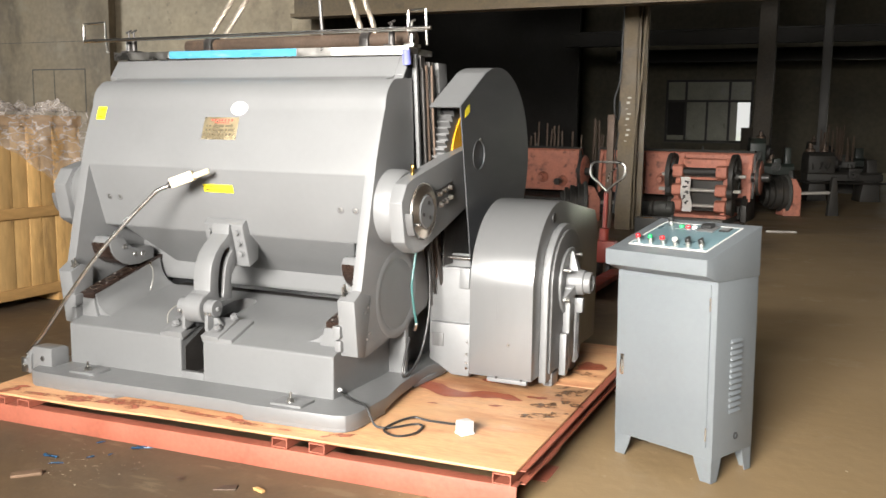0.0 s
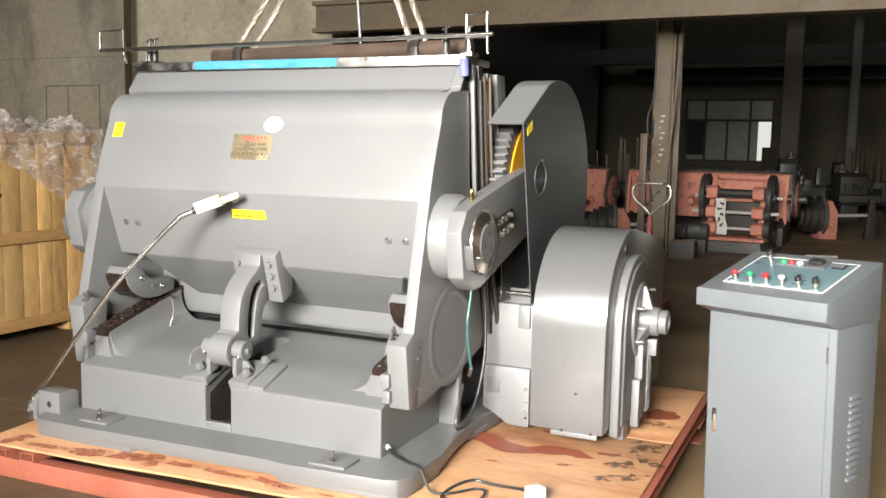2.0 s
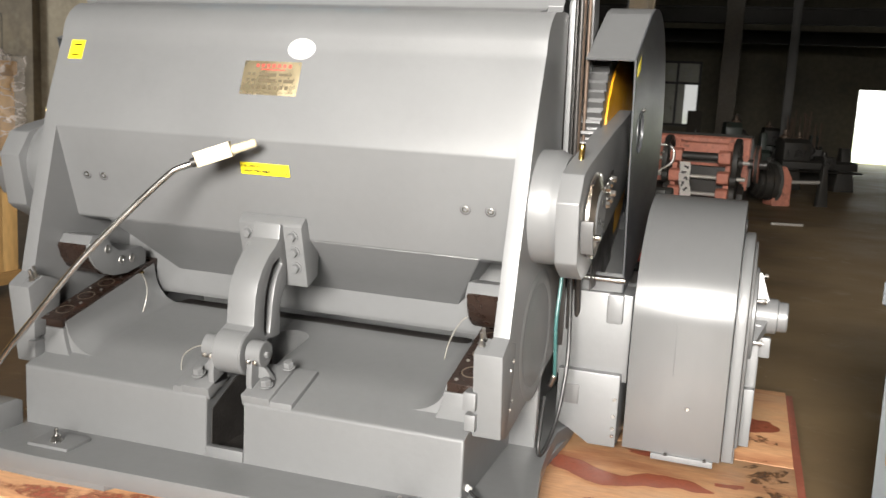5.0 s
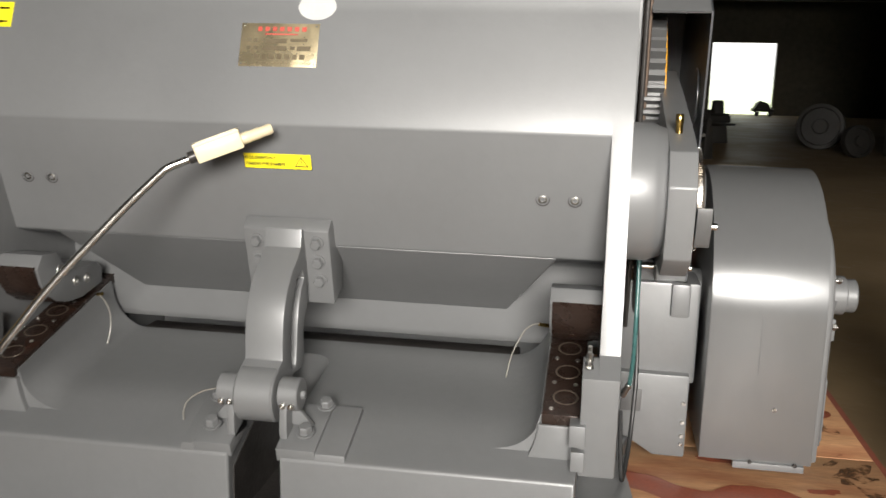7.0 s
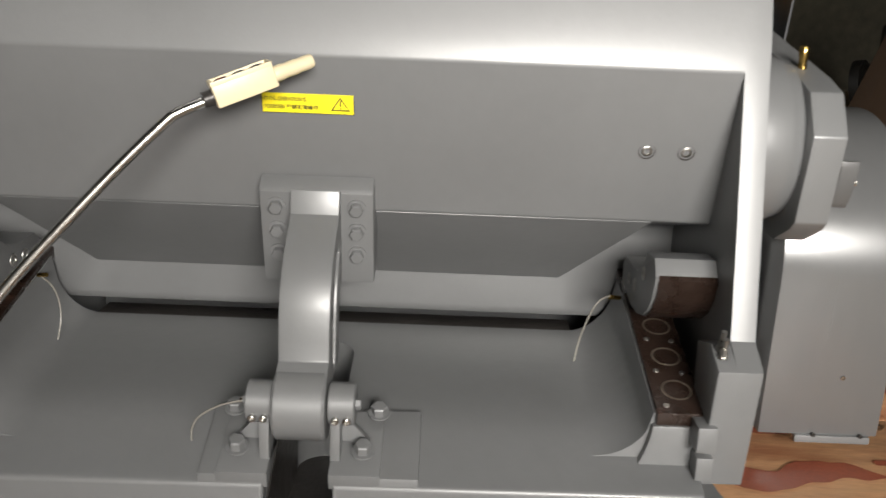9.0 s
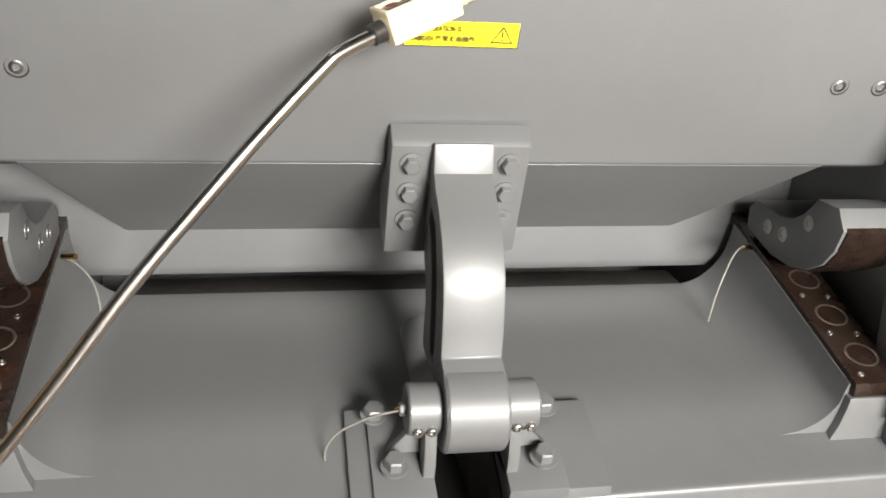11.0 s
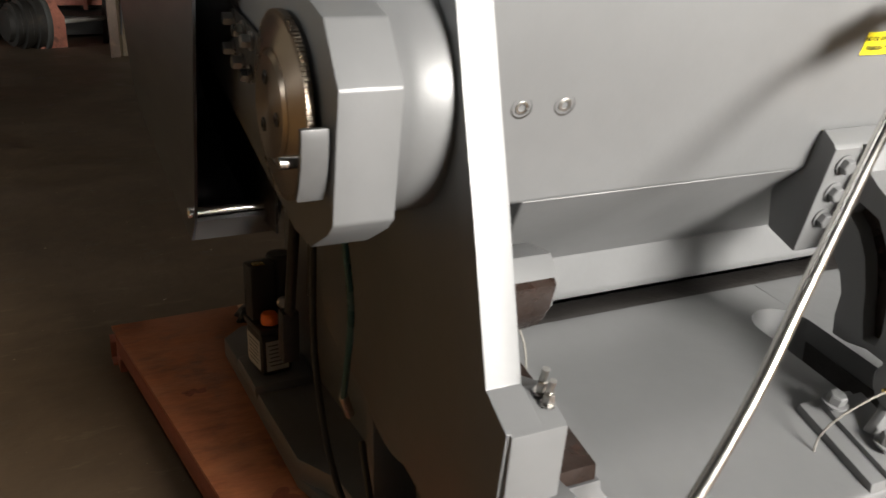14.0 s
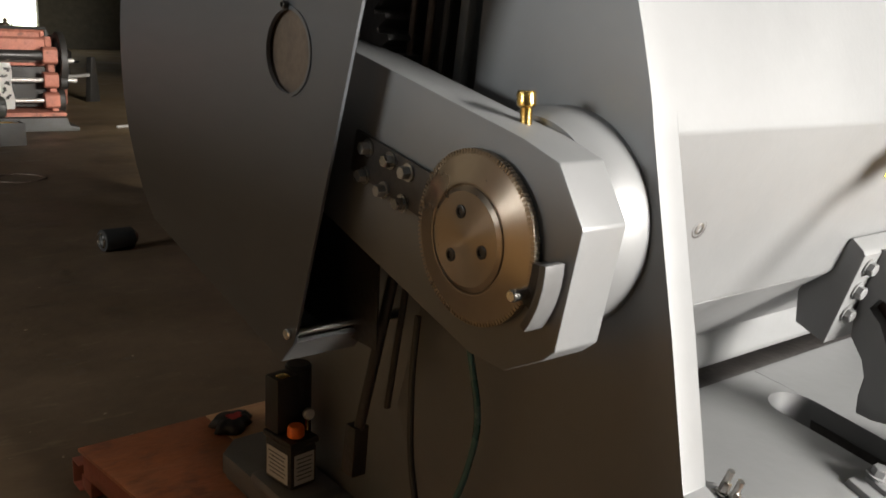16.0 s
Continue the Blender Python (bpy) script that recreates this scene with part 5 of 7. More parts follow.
# flywheel cover
CX0, CX1, CY, CZ, CR = 1.288, 1.655, 0.94, 0.68, 0.462
z0 = 0.185
prof = [(CY - CR + 0.012, z0)] + [(CY + CR * math.cos(a), CZ + CR * math.sin(a)) for a in np.linspace(math.pi, math.radians(78), 24)] + [(1.70, 1.03), (1.78, 0.92), (1.78, z0)]
bm = B()
prism(bm, prof, CX0, CX1, "x", 0.006)
cover = part("flywheel_cover", bm, GREY_SHEET, press, "grey sheet-metal flywheel and belt cover")
bm = B()
box(bm, (1.40, CY - CR + 0.002, z0 - 0.022), (1.63, CY - CR + 0.030, z0 + 0.001), 0.002)
part("bottom_strip", bm, GREY, cover)
for x in (1.455, 1.60):
    bm = B()
    capscrew(bm, (x, CY - CR + 0.002, z0 + 0.004), (0, -1, 0), 0.007, 0.002)
    part("screw", bm, DARK, cover)
bm = B()
capscrew(bm, (1.519, CY - CR + 0.008, 0.378), (0, -1, 0), 0.008, 0.003)
part("screw", bm, STEEL, cover)
bm = B()
tube(bm, [(1.455, CY - CR + 0.0015, 0.70), (1.455, CY - CR + 0.005, 0.50)], 0.0022, 6, 5)
part("weld_seam", bm, GREY_SHEET, cover)
# Rimmed black disc stands in for the dark hole in the cover.
bm = B()
lathe(bm, [(0, 0.004), (0.020, 0.004), (0.022, 0.007), (0.028, 0.006), (0.03, 0.0)], (CX1 + 0.001, 0.80, 1.055), (1, 0, 0), 24)
part("rubber_grommet", bm, BLACK, cover)

# end housing on the cover: rim, flange, spider and shaft
def arch(r, zlow, w=None):
    w = w or r
    return [(CY - w, zlow)] + [(CY + r * math.cos(a), CZ + r * math.sin(a)) for a in np.linspace(math.pi, 0, 30)] + [(CY + w, zlow)]


bm = B()
prism(bm, arch(0.335, 0.15), CX1, CX1 + 0.045, "x", 0.012)
eh = part("end_housing", bm, GREY_CAST, press)
bm = B()
prism(bm, arch(0.300, 0.20), CX1 + 0.045, CX1 + 0.058, "x", 0.006)
part("end_rim", bm, GREY_DARK, eh)
bm = B()
prism(bm, [(CY - 0.24, 0.113), (CY - 0.24, 0.19), (CY - 0.12, 0.19), (CY - 0.12, 0.113)], CX1 + 0.0, CX1 + 0.05, "x", 0.004)
part("housing_foot", bm, GREY_CAST, eh)
bm = B()
prism(bm, [(CY + 0.12, 0.113), (CY + 0.12, 0.19), (CY + 0.24, 0.19), (CY + 0.24, 0.113)], CX1 + 0.0, CX1 + 0.05, "x", 0.004)
part("housing_foot", bm, GREY_CAST, eh)
bm = B()
lathe(bm, [(0, 0), (0.195, 0), (0.195, 0.012), (0.185, 0.016), (0.165, 0.016), (0.16, 0.008), (0, 0.008)], (CX1 + 0.058, CY, CZ), (1, 0, 0), 56)
part("end_flange", bm, GREY, eh)
bm = B()
for k in range(3):
    a = math.radians(90 + 120 * k)
    d = Vector((0, math.cos(a), math.sin(a)))
    q = Vector((0, -math.sin(a), math.cos(a)))
    p = Vector((CX1 + 0.068, CY, CZ))
    vs = []
    for r, w, h in ((0.175, 0.012, 0.016), (0.05, 0.034, 0.06)):
        for e in (-1, 1):
            vs.append((bm.verts.new(p + d * r + q * w * e), bm.verts.new(p + d * r + q * w * e + Vector((h, 0, 0)))))
    (a0, a1), (b0, b1), (c0, c1), (d0, d1) = vs
    for f in ((a1, b1, d1, c1), (a0, a1, c1, c0), (b0, d0, d1, b1), (a0, b0, b1, a1), (c0, c1, d1, d0)):
        bm.faces.new(f)
bmesh.ops.recalc_face_normals(bm, faces=bm.faces)
part("spider", bm, GREY, eh)
bm = B()
lathe(bm, [(0, 0), (0.075, 0), (0.072, 0.09), (0.062, 0.095), (0.062, 0.127), (0.058, 0.132), (0.045, 0.132), (0.045, 0.122), (0, 0.122)], (CX1 + 0.066, CY, CZ), (1, 0, 0), 40)
part("shaft_hub", bm, GREY, eh)
for a in (60, 150, 210, 330):
    d = Vector((0, math.cos(math.radians(a)), math.sin(math.radians(a))))
    p = Vector((CX1 + 0.066, CY, CZ)) + d * 0.17
    bm = B()
    cyl(bm, p, p + Vector((0.045, 0, 0)), 0.008, 12)
    hexbolt(bm, p + Vector((0.03, 0, 0)), (1, 0, 0), 0.013, 0.012, False)
    part("stud", bm, STEEL, eh)
bm = B()
prism(bm, [(CY - 0.10, 0.66), (CY - 0.03, 0.66), (CY + 0.0, 0.60), (CY + 0.0, 0.24), (CY - 0.06, 0.185), (CY - 0.10, 0.185)], CX1 + 0.06, CX1 + 0.10, "x", 0.004)
mt = part("finned_block", bm, GREY, eh)
for k in range(4):
    bm = B()
    y = CY + 0.015 + 0.022 * k
    prism(bm, [(y, 0.57), (y + 0.008, 0.57), (y + 0.008, 0.26), (y, 0.20)], CX1 + 0.055, CX1 + 0.105, "x", 0.001)
    part("fin", bm, GREY, mt)
bm = B()
box(bm, (CX1 + 0.075, CY - 0.0, 0.50), (CX1 + 0.145, CY + 0.05, 0.585), 0.006)
part("terminal_box", bm, GREY, mt)
part("side_block", box(B(), (CX1 + 0.06, CY - 0.15, 0.16), (CX1 + 0.10, CY - 0.105, 0.40), 0.004), GREY, mt)

# lamp-post style switch arm
part("switch_pole", tube(B(), [(-1.115, -0.39, 0.14), (-1.115, -0.39, 0.235), (-1.095, -0.39, 0.265), (-0.95, -0.40, 0.392), (-0.78, -0.395, 0.575), (-0.65, -0.375, 0.735), (-0.55, -0.345, 0.863), (-0.45, -0.31, 0.977), (-0.35, -0.275, 1.087), (-0.27, -0.248, 1.168), (-0.243, -0.238, 1.19), (-0.178, -0.21, 1.219)], 0.0115, 14, 5), CHROME, press, "bent chromed tube carrying the push-button box")
d = (Vector((0.018, -0.13, 1.300)) - Vector((-0.178, -0.21, 1.221))).normalized()
side = d.cross(Vector((0.04, 0.0, 1))).normalized()
upv = side.cross(d).normalized()
bx = Matrix.Translation((-0.178, -0.21, 1.221)) @ Matrix((d, side, upv)).transposed().to_4x4()
bm = B()
box(bm, (0.0, -0.027, -0.022), (0.13, 0.027, 0.024), 0.005, bx)
sb = part("button_box", bm, CREAM, press, "cream plastic push-button box")
part("rim", prism(B(), [(0.0, -0.027), (0.13, -0.027), (0.13, 0.027), (0.0, 0.027)], 0.0225, 0.032, "z", 0.001, hole=[(0.007, -0.021), (0.124, -0.021), (0.124, 0.021), (0.007, 0.021)], m=bx), CREAM, sb)
part("button_face", box(B(), (0.010, -0.018, 0.0242), (0.122, 0.018, 0.0255), 0.001, bx), DARK, sb)
for k, mt in enumerate((RED_DARK, BLACK, BLACK)):
    bm = B()
    lathe(bm, [(0.014, 0.0), (0.014, 0.004), (0.011, 0.005), (0.011, 0.002), (0, 0.002)], bx @ Vector((0.026 + 0.038 * k, 0, 0.0255)), upv, 20)
    part("button_ring", bm, CHROME, sb)
    bm = B()
    lathe(bm, [(0.0105, 0.0), (0.0105, 0.004), (0, 0.005)], bx @ Vector((0.026 + 0.038 * k, 0, 0.026)), upv, 18)
    part("button", bm, mt, sb)
bm = B()
lathe(bm, [(0, 0), (0.016, 0), (0.017, 0.02), (0.015, 0.025), (0.0165, 0.05), (0.0145, 0.055), (0.0155, 0.08), (0.012, 0.088), (0, 0.088)], bx @ Vector((0.129, 0, 0)), d, 22)
part("end_grip", bm, CREAM, sb)
part("collar", cyl(B(), bx @ Vector((-0.022, 0, 0)), bx @ Vector((0.002, 0, 0)), 0.017, 20, 0.002), DARK, sb)
bm = B()
prism(bm, [(-0.43, 0.15), (-0.30, 0.15), (-0.30, 0.285), (-0.33, 0.30), (-0.43, 0.30)], -1.035, -0.885, "x", 0.010)
pbk = part("pole_bracket", bm, GREY, press)
part("bracket_plate", prism(B(), [(-0.44, 0.145), (-0.34, 0.145), (-0.34, 0.24), (-0.36, 0.275), (-0.42, 0.275), (-0.44, 0.24)], -1.062, -1.035, "x", 0.004), GREY, pbk)
part("clamp_bush", lathe(B(), [(0.012, 0.0), (0.033, 0.0), (0.033, 0.05), (0.028, 0.056), (0.012, 0.056), (0.012, 0.0)], (-1.062, -0.39, 0.20), (-1, 0, 0), 24), GREY, pbk)
part("pole_clamp", box(B(), (-1.142, -0.418, 0.135), (-1.094, -0.362, 0.225), 0.006), STEEL, pbk)
for y, z in ((-0.425, 0.165), (-0.355, 0.165), (-0.39, 0.258)):
    part("screw", capscrew(B(), (-1.062, y, z), (-1, 0, 0), 0.009, 0.006), STEEL, pbk)
part("clamp_bolt", hexbolt(B(), (-1.118, -0.418, 0.18), (0, -1, 0), 0.012, 0.012, False), STEEL, pbk)
part("bracket_hole", lathe(B(), [(0, 0.0005), (0.012, 0.0005), (0.0145, 0.002), (0.0165, 0.0)], (-0.955, -0.43, 0.235), (0, -1, 0), 18), DARK, pbk)

# oil feed tubes on the bed and hoses at the sides
for s in (-1, 1):
    bm = B()
    if s > 0:
        way = [(0.651, 0.164, 0.53), (0.665, 0.172, 0.60), (0.70, 0.195, 0.675), (0.735, 0.22, 0.693), (0.762, 0.238, 0.685)]
    else:
        way = [(-0.704, 0.164, 0.51), (-0.696, 0.185, 0.58), (-0.706, 0.205, 0.63), (-0.730, 0.22, 0.665), (-0.762, 0.235, 0.683)]
    tube(bm, way, 0.0024, 8, 5)
    ot = part("oil_tube", bm, NYLON, press, "thin clear nylon oil tube")
    part("fitting", cyl(B(), (s * 0.742, 0.225, 0.691), (s * 0.772, 0.243, 0.683), 0.006, 10), BRASS, ot)
bm = B()
tube(bm, [(-0.257, -0.18, 0.443), (-0.255, -0.184, 0.475), (-0.232, -0.196, 0.512), (-0.18, -0.212, 0.548), (-0.122, -0.22, 0.566)], 0.0024, 8, 5)
ot = part("oil_tube", bm, NYLON, press, "thin clear nylon oil tube")
part("fitting", cyl(B(), (-0.136, -0.214, 0.562), (-0.117, -0.218, 0.566), 0.0055, 10), BRASS, ot)
for s in (-1, 1):
    hs = part("hose", tube(B(), [(s * 1.04, 0.33, 0.95), (s * 1.04, 0.296, 0.83), (s * 1.04, 0.264, 0.70), (s * 1.04, 0.292, 0.57), (s * 1.035, 0.337, 0.475)], 0.0072, 12, 6), TEAL, press, "teal rubber oil hose")
    part("hose_end", cyl(B(), (s * 1.035, 0.335, 0.48), (s * 1.015, 0.355, 0.43), 0.010, 14, 0.002), STEEL, hs)
    bm = B()
    cyl(bm, (s * 1.05, 0.54, 0.96), (s * 1.05, 0.672, 0.515), 0.013, 18)
    prism(bm, [(0.655, 0.535), (0.695, 0.535), (0.715, 0.42), (0.665, 0.42)], s * 1.03, s * 1.07, "x", 0.003)
    part("balance_rod", bm, DARK, press, "dark oily steel rod in a clevis")
    part("conduit", tube(B(), [(s * 1.04, 0.47, 0.86), (s * 1.05, 0.47, 0.70), (s * 1.06, 0.44, 0.50), (s * 1.05, 0.36, 0.30), (s * 1.03, 0.24, 0.205), (s * 1.02, 0.20, 0.24), (s * 1.01, 0.30, 0.40)], 0.0075, 10, 6), BLACK, press, "black ribbed cable conduit")
sag(seat(press, (0.0, 0.45, deck_z)))

# ---- oil pump on the base flange ----
pump = thing("oil_pump", "small lubrication pump with black motor and labelled oil tank", "oil pump")
bm = B()
box(bm, (-0.042, -0.06, 0.0), (0.042, 0.06, 0.118), 0.012)
tank = part("tank", bm, DARK, pump, "dark translucent oil tank")
for w, m in ((0.062, Matrix.Translation((0, -0.0605, 0.056)) @ Matrix.Rotation(math.pi / 2, 4, "X")), (0.095, Matrix.Translation((-0.0425, 0, 0.056)) @ Matrix.Rotation(-math.pi / 2, 4, "Z") @ Matrix.Rotation(math.pi / 2, 4, "X"))):
    lb = part("label_plate", flat_box(w, 0.085, 0.001, m), PAPER, tank, "printed white label")
    for k in range(6):
        part("print_bar", flat_box(w * (0.8 - 0.1 * (k % 2)), 0.0035, 0.0004, m @ Matrix.Translation((0, 0.03 - 0.0115 * k, 0.001))), GREY_DARK, lb)
bm = B()
box(bm, (-0.046, -0.064, 0.118), (0.046, 0.064, 0.136), 0.006)
part("tank_lid", bm, DARK, pump)
bm = B()
box(bm, (-0.042, 0.0, 0.136), (0.03, 0.062, 0.29), 0.01)
part("motor", bm, BLACK, pump)
bm = B()
cyl(bm, (0.058, 0.05, 0.10), (0.058, 0.05, 0.30), 0.036, 24, 0.006)
part("motor_can", bm, BLACK, pump)
bm = B()
box(bm, (-0.030, 0.004, 0.29), (0.0, 0.03, 0.293), 0.001)
part("tag", bm, BRASS, pump)
bm = B()
lathe(bm, [(0, 0), (0.022, 0), (0.023, 0.012), (0.022, 0.024), (0.018, 0.030), (0, 0.030)], (-0.008, -0.034, 0.140), (0, 0, 1), 20)
part("filler_cap", bm, ORANGE, pump)
bm = B()
cyl(bm, (0.032, -0.028, 0.19), (0.030, -0.042, 0.192), 0.016, 22, 0.003)
g = part("gauge", bm, STEEL, pump)
part("gauge_face", cyl(B(), (0.030, -0.042, 0.192), (0.0298, -0.043, 0.1922), 0.013, 20), WHITE, g)
bm = B()
tube(bm, [(0.032, -0.028, 0.136), (0.032, -0.028, 0.19)], 0.006, 8, 1)
part("gauge_pipe", bm, BRASS, pump)
pump.matrix_basis = pose(-1.0, 1.085, fz1 - 0.001, 0, 0, 6) @ Matrix.Diagonal((1.06, 1.06, 1.06, 1))

# ---- control cabinet ----
cab = thing("control_cabinet", "light grey steel control cabinet with a sloping push-button console", "control cabinet")
CW, CD = 0.27, 0.16
bm = B()
box(bm, (-CW, -CD, 0.105), (CW, CD, 0.925), 0.003)
part("body", bm, CAB, cab)
side = [(-CD - 0.095, 0.935), (-CD - 0.095, 1.005), (-CD - 0.055, 1.012), (CD + 0.002, 1.125), (CD + 0.002, 0.90), (-CD - 0.002, 0.90)]
bm = B()
prism(bm, side, -CW - 0.004, CW + 0.004, "x", 0.003)
con = part("console", bm, CAB, cab)
# sloping panel
ang = math.atan2(1.125 - 1.012, 2 * CD + 0.057)
pm = Matrix.Translation((0, -CD - 0.055, 1.012)) @ Matrix.Rotation(ang, 4, "X")
plen = math.hypot(0.113, 2 * CD + 0.057)
part("control_panel", box(B(), (-0.205, 0.055, 0.0), (0.205, plen - 0.055, 0.003), 0.001, pm), PANEL, con, "blue-grey control panel with pale border")
bm = B()
prism(bm, [(-0.210, 0.05), (0.210, 0.05), (0.210, plen - 0.05), (-0.210, plen - 0.05)], 0.0, 0.004, "z", 0.0, hole=[(-0.205, 0.055), (0.205, 0.055), (0.205, plen - 0.055), (-0.205, plen - 0.055)], m=pm)
part("panel_border", bm, PAPER, con)
nv = pm.to_3x3() @ Vector((0, 0, 1))


def knob(x, y, mt, tall):
    p = pm @ Vector((x, y, 0.003))
    bm = B()
    lathe(bm, [(0.013, 0), (0.013, 0.012 + tall), (0.010, 0.014 + tall), (0, 0.014 + tall)], p, nv, 22)
    kb = part("button_bezel", bm, CHROME, con)
    bm = B()
    lathe(bm, [(0, 0), (0.0115, 0), (0.0115, 0.010), (0.0095, 0.013), (0, 0.013)], p + nv * (0.013 + tall), nv, 20)
    if mt is BLACK:
        box(bm, (-0.005, -0.016, 0.0), (0.005, 0.016, 0.016), 0.002, Matrix.Translation(p + nv * (0.016 + tall)) @ pm.to_3x3().to_4x4())
    part("button_cap", bm, mt, kb)


for k, mt in enumerate((RED, GREEN, RED, WHITE, BLACK, BLACK)):
    knob(-0.175 + 0.068 * k, 0.085, mt, 0.012)
knob(-0.15, plen - 0.085, BLACK, 0.012)
for k, mt in enumerate((GREEN, RED, WHITE)):
    p = pm @ Vector((-0.085 + 0.035 * k, plen - 0.095, 0.003))
    bm = B()
    lathe(bm, [(0, 0), (0.012, 0), (0.012, 0.004), (0.009, 0.010), (0, 0.012)], p, nv, 18)
    part("pilot_lamp", bm, mt, con)
part("selector_plate", box(B(), (0.018, plen - 0.135, 0.003), (0.105, plen - 0.065, 0.012), 0.003, pm), GREY_DARK, con)
part("selector", box(B(), (0.035, plen - 0.12, 0.012), (0.09, plen - 0.08, 0.030), 0.006, pm), BLACK, con)
mtr = part("meter", box(B(), (0.125, plen - 0.115, 0.003), (0.175, plen - 0.075, 0.010), 0.002, pm), BLACK, con)
part("meter_glass", box(B(), (0.130, plen - 0.110, 0.010), (0.170, plen - 0.080, 0.0108), 0.0, pm), GREY, mtr)
for k in range(6):
    part("print_bar", box(B(), (-0.188 + 0.068 * k, 0.062, 0.003), (-0.162 + 0.068 * k, 0.067, 0.0034), 0, pm), PAPER, con)
part("print_bar", box(B(), (-0.105, plen - 0.122, 0.003), (0.0, plen - 0.119, 0.0034), 0, pm), PAPER, con)
# door with seam, handle, hinges
bm = B()
box(bm, (-CW + 0.018, -CD - 0.006, 0.16), (CW - 0.030, -CD, 0.885), 0.002)
dr = part("door", bm, CAB, cab)
bm = B()
box(bm, (-CW + 0.032, -CD - 0.011, 0.40), (-CW + 0.052, -CD - 0.006, 0.50), 0.006)
hd = part("handle_plate", bm, CHROME, dr)
part("handle", box(B(), (-CW + 0.037, -CD - 0.022, 0.41), (-CW + 0.047, -CD - 0.011, 0.475), 0.004), CHROME, hd)
for z in (0.22, 0.80):
    bm = B()
    cyl(bm, (CW - 0.031, -CD - 0.006, z - 0.03), (CW - 0.031, -CD - 0.006, z + 0.03), 0.005, 10)
    part("hinge", bm, CHROME, dr)
# louvres on the right side
for k in range(13):
    z = 0.30 + 0.0265 * k
    bm = B()
    prism(bm, [(CW, z), (CW, z + 0.016), (CW + 0.010, z + 0.004), (CW + 0.010, z)], -0.045, 0.045, "y", 0.001)
    part("louvre", bm, CAB, cab)
part("cable_grommet", lathe(B(), [(0.016, 0), (0.016, 0.003), (0.011, 0.004), (0.011, -0.01), (0, -0.01)], (CW, 0.02, 0.185), (1, 0, 0), 18), BLACK, cab)
for sx in (-1, 1):
    for sy in (-1, 1):
        bm = B()
        x, y = sx * (CW - 0.002), sy * (CD - 0.002)
        prism(bm, [(x, 0.106), (x - sx * 0.095, 0.106), (x - sx * 0.08, 0.06), (x - sx * 0.055, 0.0), (x - sx * 0.004, 0.0)], y, y - sy * 0.004, "y")
        prism(bm, [(y, 0.106), (y - sy * 0.075, 0.106), (y - sy * 0.065, 0.06), (y - sy * 0.045, 0.0), (y, 0.0)], x, x - sx * 0.004, "x")
        part("leg", bm, CAB, cab)
cab.matrix_basis = pose(2.487, 0.352, FZ, 0, -1.2, -25.5) @ Matrix.Diagonal((1.04, 1.04, 1.04, 1))

# ---- foot switch on its cable ----
fsw = thing("pedal_switch", "white plastic switch box on a black cable on plywood", "switch box")
fm = pose(1.575, -0.235, deck_z, 0, 0, -35)
part("case", box(B(), (-0.030, -0.034, 0.0), (0.030, 0.034, 0.066), 0.008, fm), WHITE, fsw)
part("base", box(B(), (-0.033, -0.037, 0.0), (0.033, 0.037, 0.012), 0.004, fm), WHITE, fsw)
part("cable", tube(B(), [(0.885, -0.235, 0.232), (0.93, -0.26, 0.212), (1.02, -0.30, 0.204), (1.095, -0.335, 0.204), (1.135, -0.35, 0.15), (1.17, -0.355, 0.119), (1.24, -0.33, 0.119), (1.31, -0.24, 0.119), (1.36, -0.25, 0.119),
                           (1.37, -0.36, 0.119), (1.31, -0.43, 0.119), (1.22, -0.38, 0.119), (1.22, -0.25, 0.119), (1.27, -0.17, 0.127), (1.34, -0.16, 0.119), (1.45, -0.17, 0.125), (1.54, -0.20, 0.14)], 0.0055, 10, 8), BLACK, fsw)
part("plug_end", cyl(B(), (0.884, -0.234, 0.233), (0.90, -0.243, 0.228), 0.011, 14, 0.002), WHITE, fsw)
seat(fsw, (1.575, -0.235, deck_z))
gl = single("work_glove", blob(-1.03, 1.30, 0.10, 0.055, 0.4, 77, 0.0), BLACK, "crumpled black and red work glove lying on the pallet", "glove")
_v = bmesh.new()
_v.from_mesh(gl.data)
ext = bmesh.ops.extrude_face_region(_v, geom=list(_v.faces))
for e in ext["geom"]:
    if isinstance(e, bmesh.types.BMVert):
        e.co = Vector((-1.03, 1.30, 0)) + (e.co - Vector((-1.03, 1.30, 0))) * 0.7 + Vector((0, 0, 0.03))
bmesh.ops.recalc_face_normals(_v, faces=_v.faces)
_v.to_mesh(gl.data)
_v.free()
gl.location = (0.14, 0.40, deck_z - 0.022)
gl.name = "work_glove"
glr = new("cuff", mesh_of("cuff", blob(-1.02, 1.30, 0.035, 0.02, 0.2, 78, 0.031), RED, 35))
glr.parent = gl
glr["label"] = "red knitted cuff"

# ---- wooden crate with plastic film ----
crate = thing("wooden_crate", "tall pine plank packing crate on skids, half draped in clear film", "crate")
XC, Y0, Y1, ZC0, ZC1 = -3.30, -0.75, 2.13, 0.09, 1.655
rnd = random.Random(5)
y = Y0
k = 0
while y < Y1 - 0.02:
    w = min(rnd.uniform(0.12, 0.19), Y1 - y)
    for z0_, z1_ in ((ZC0, 0.82), (0.82, ZC1 - 0.06)):
        dx = rnd.uniform(0, 0.005)
        part("plank", box(B(), (XC - 0.02, y + 0.0015, z0_ + rnd.uniform(0.0, 0.006)), (XC + dx, y + w - 0.003, z1_ - 0.002), 0.0012), WOOD, crate)
    y += w
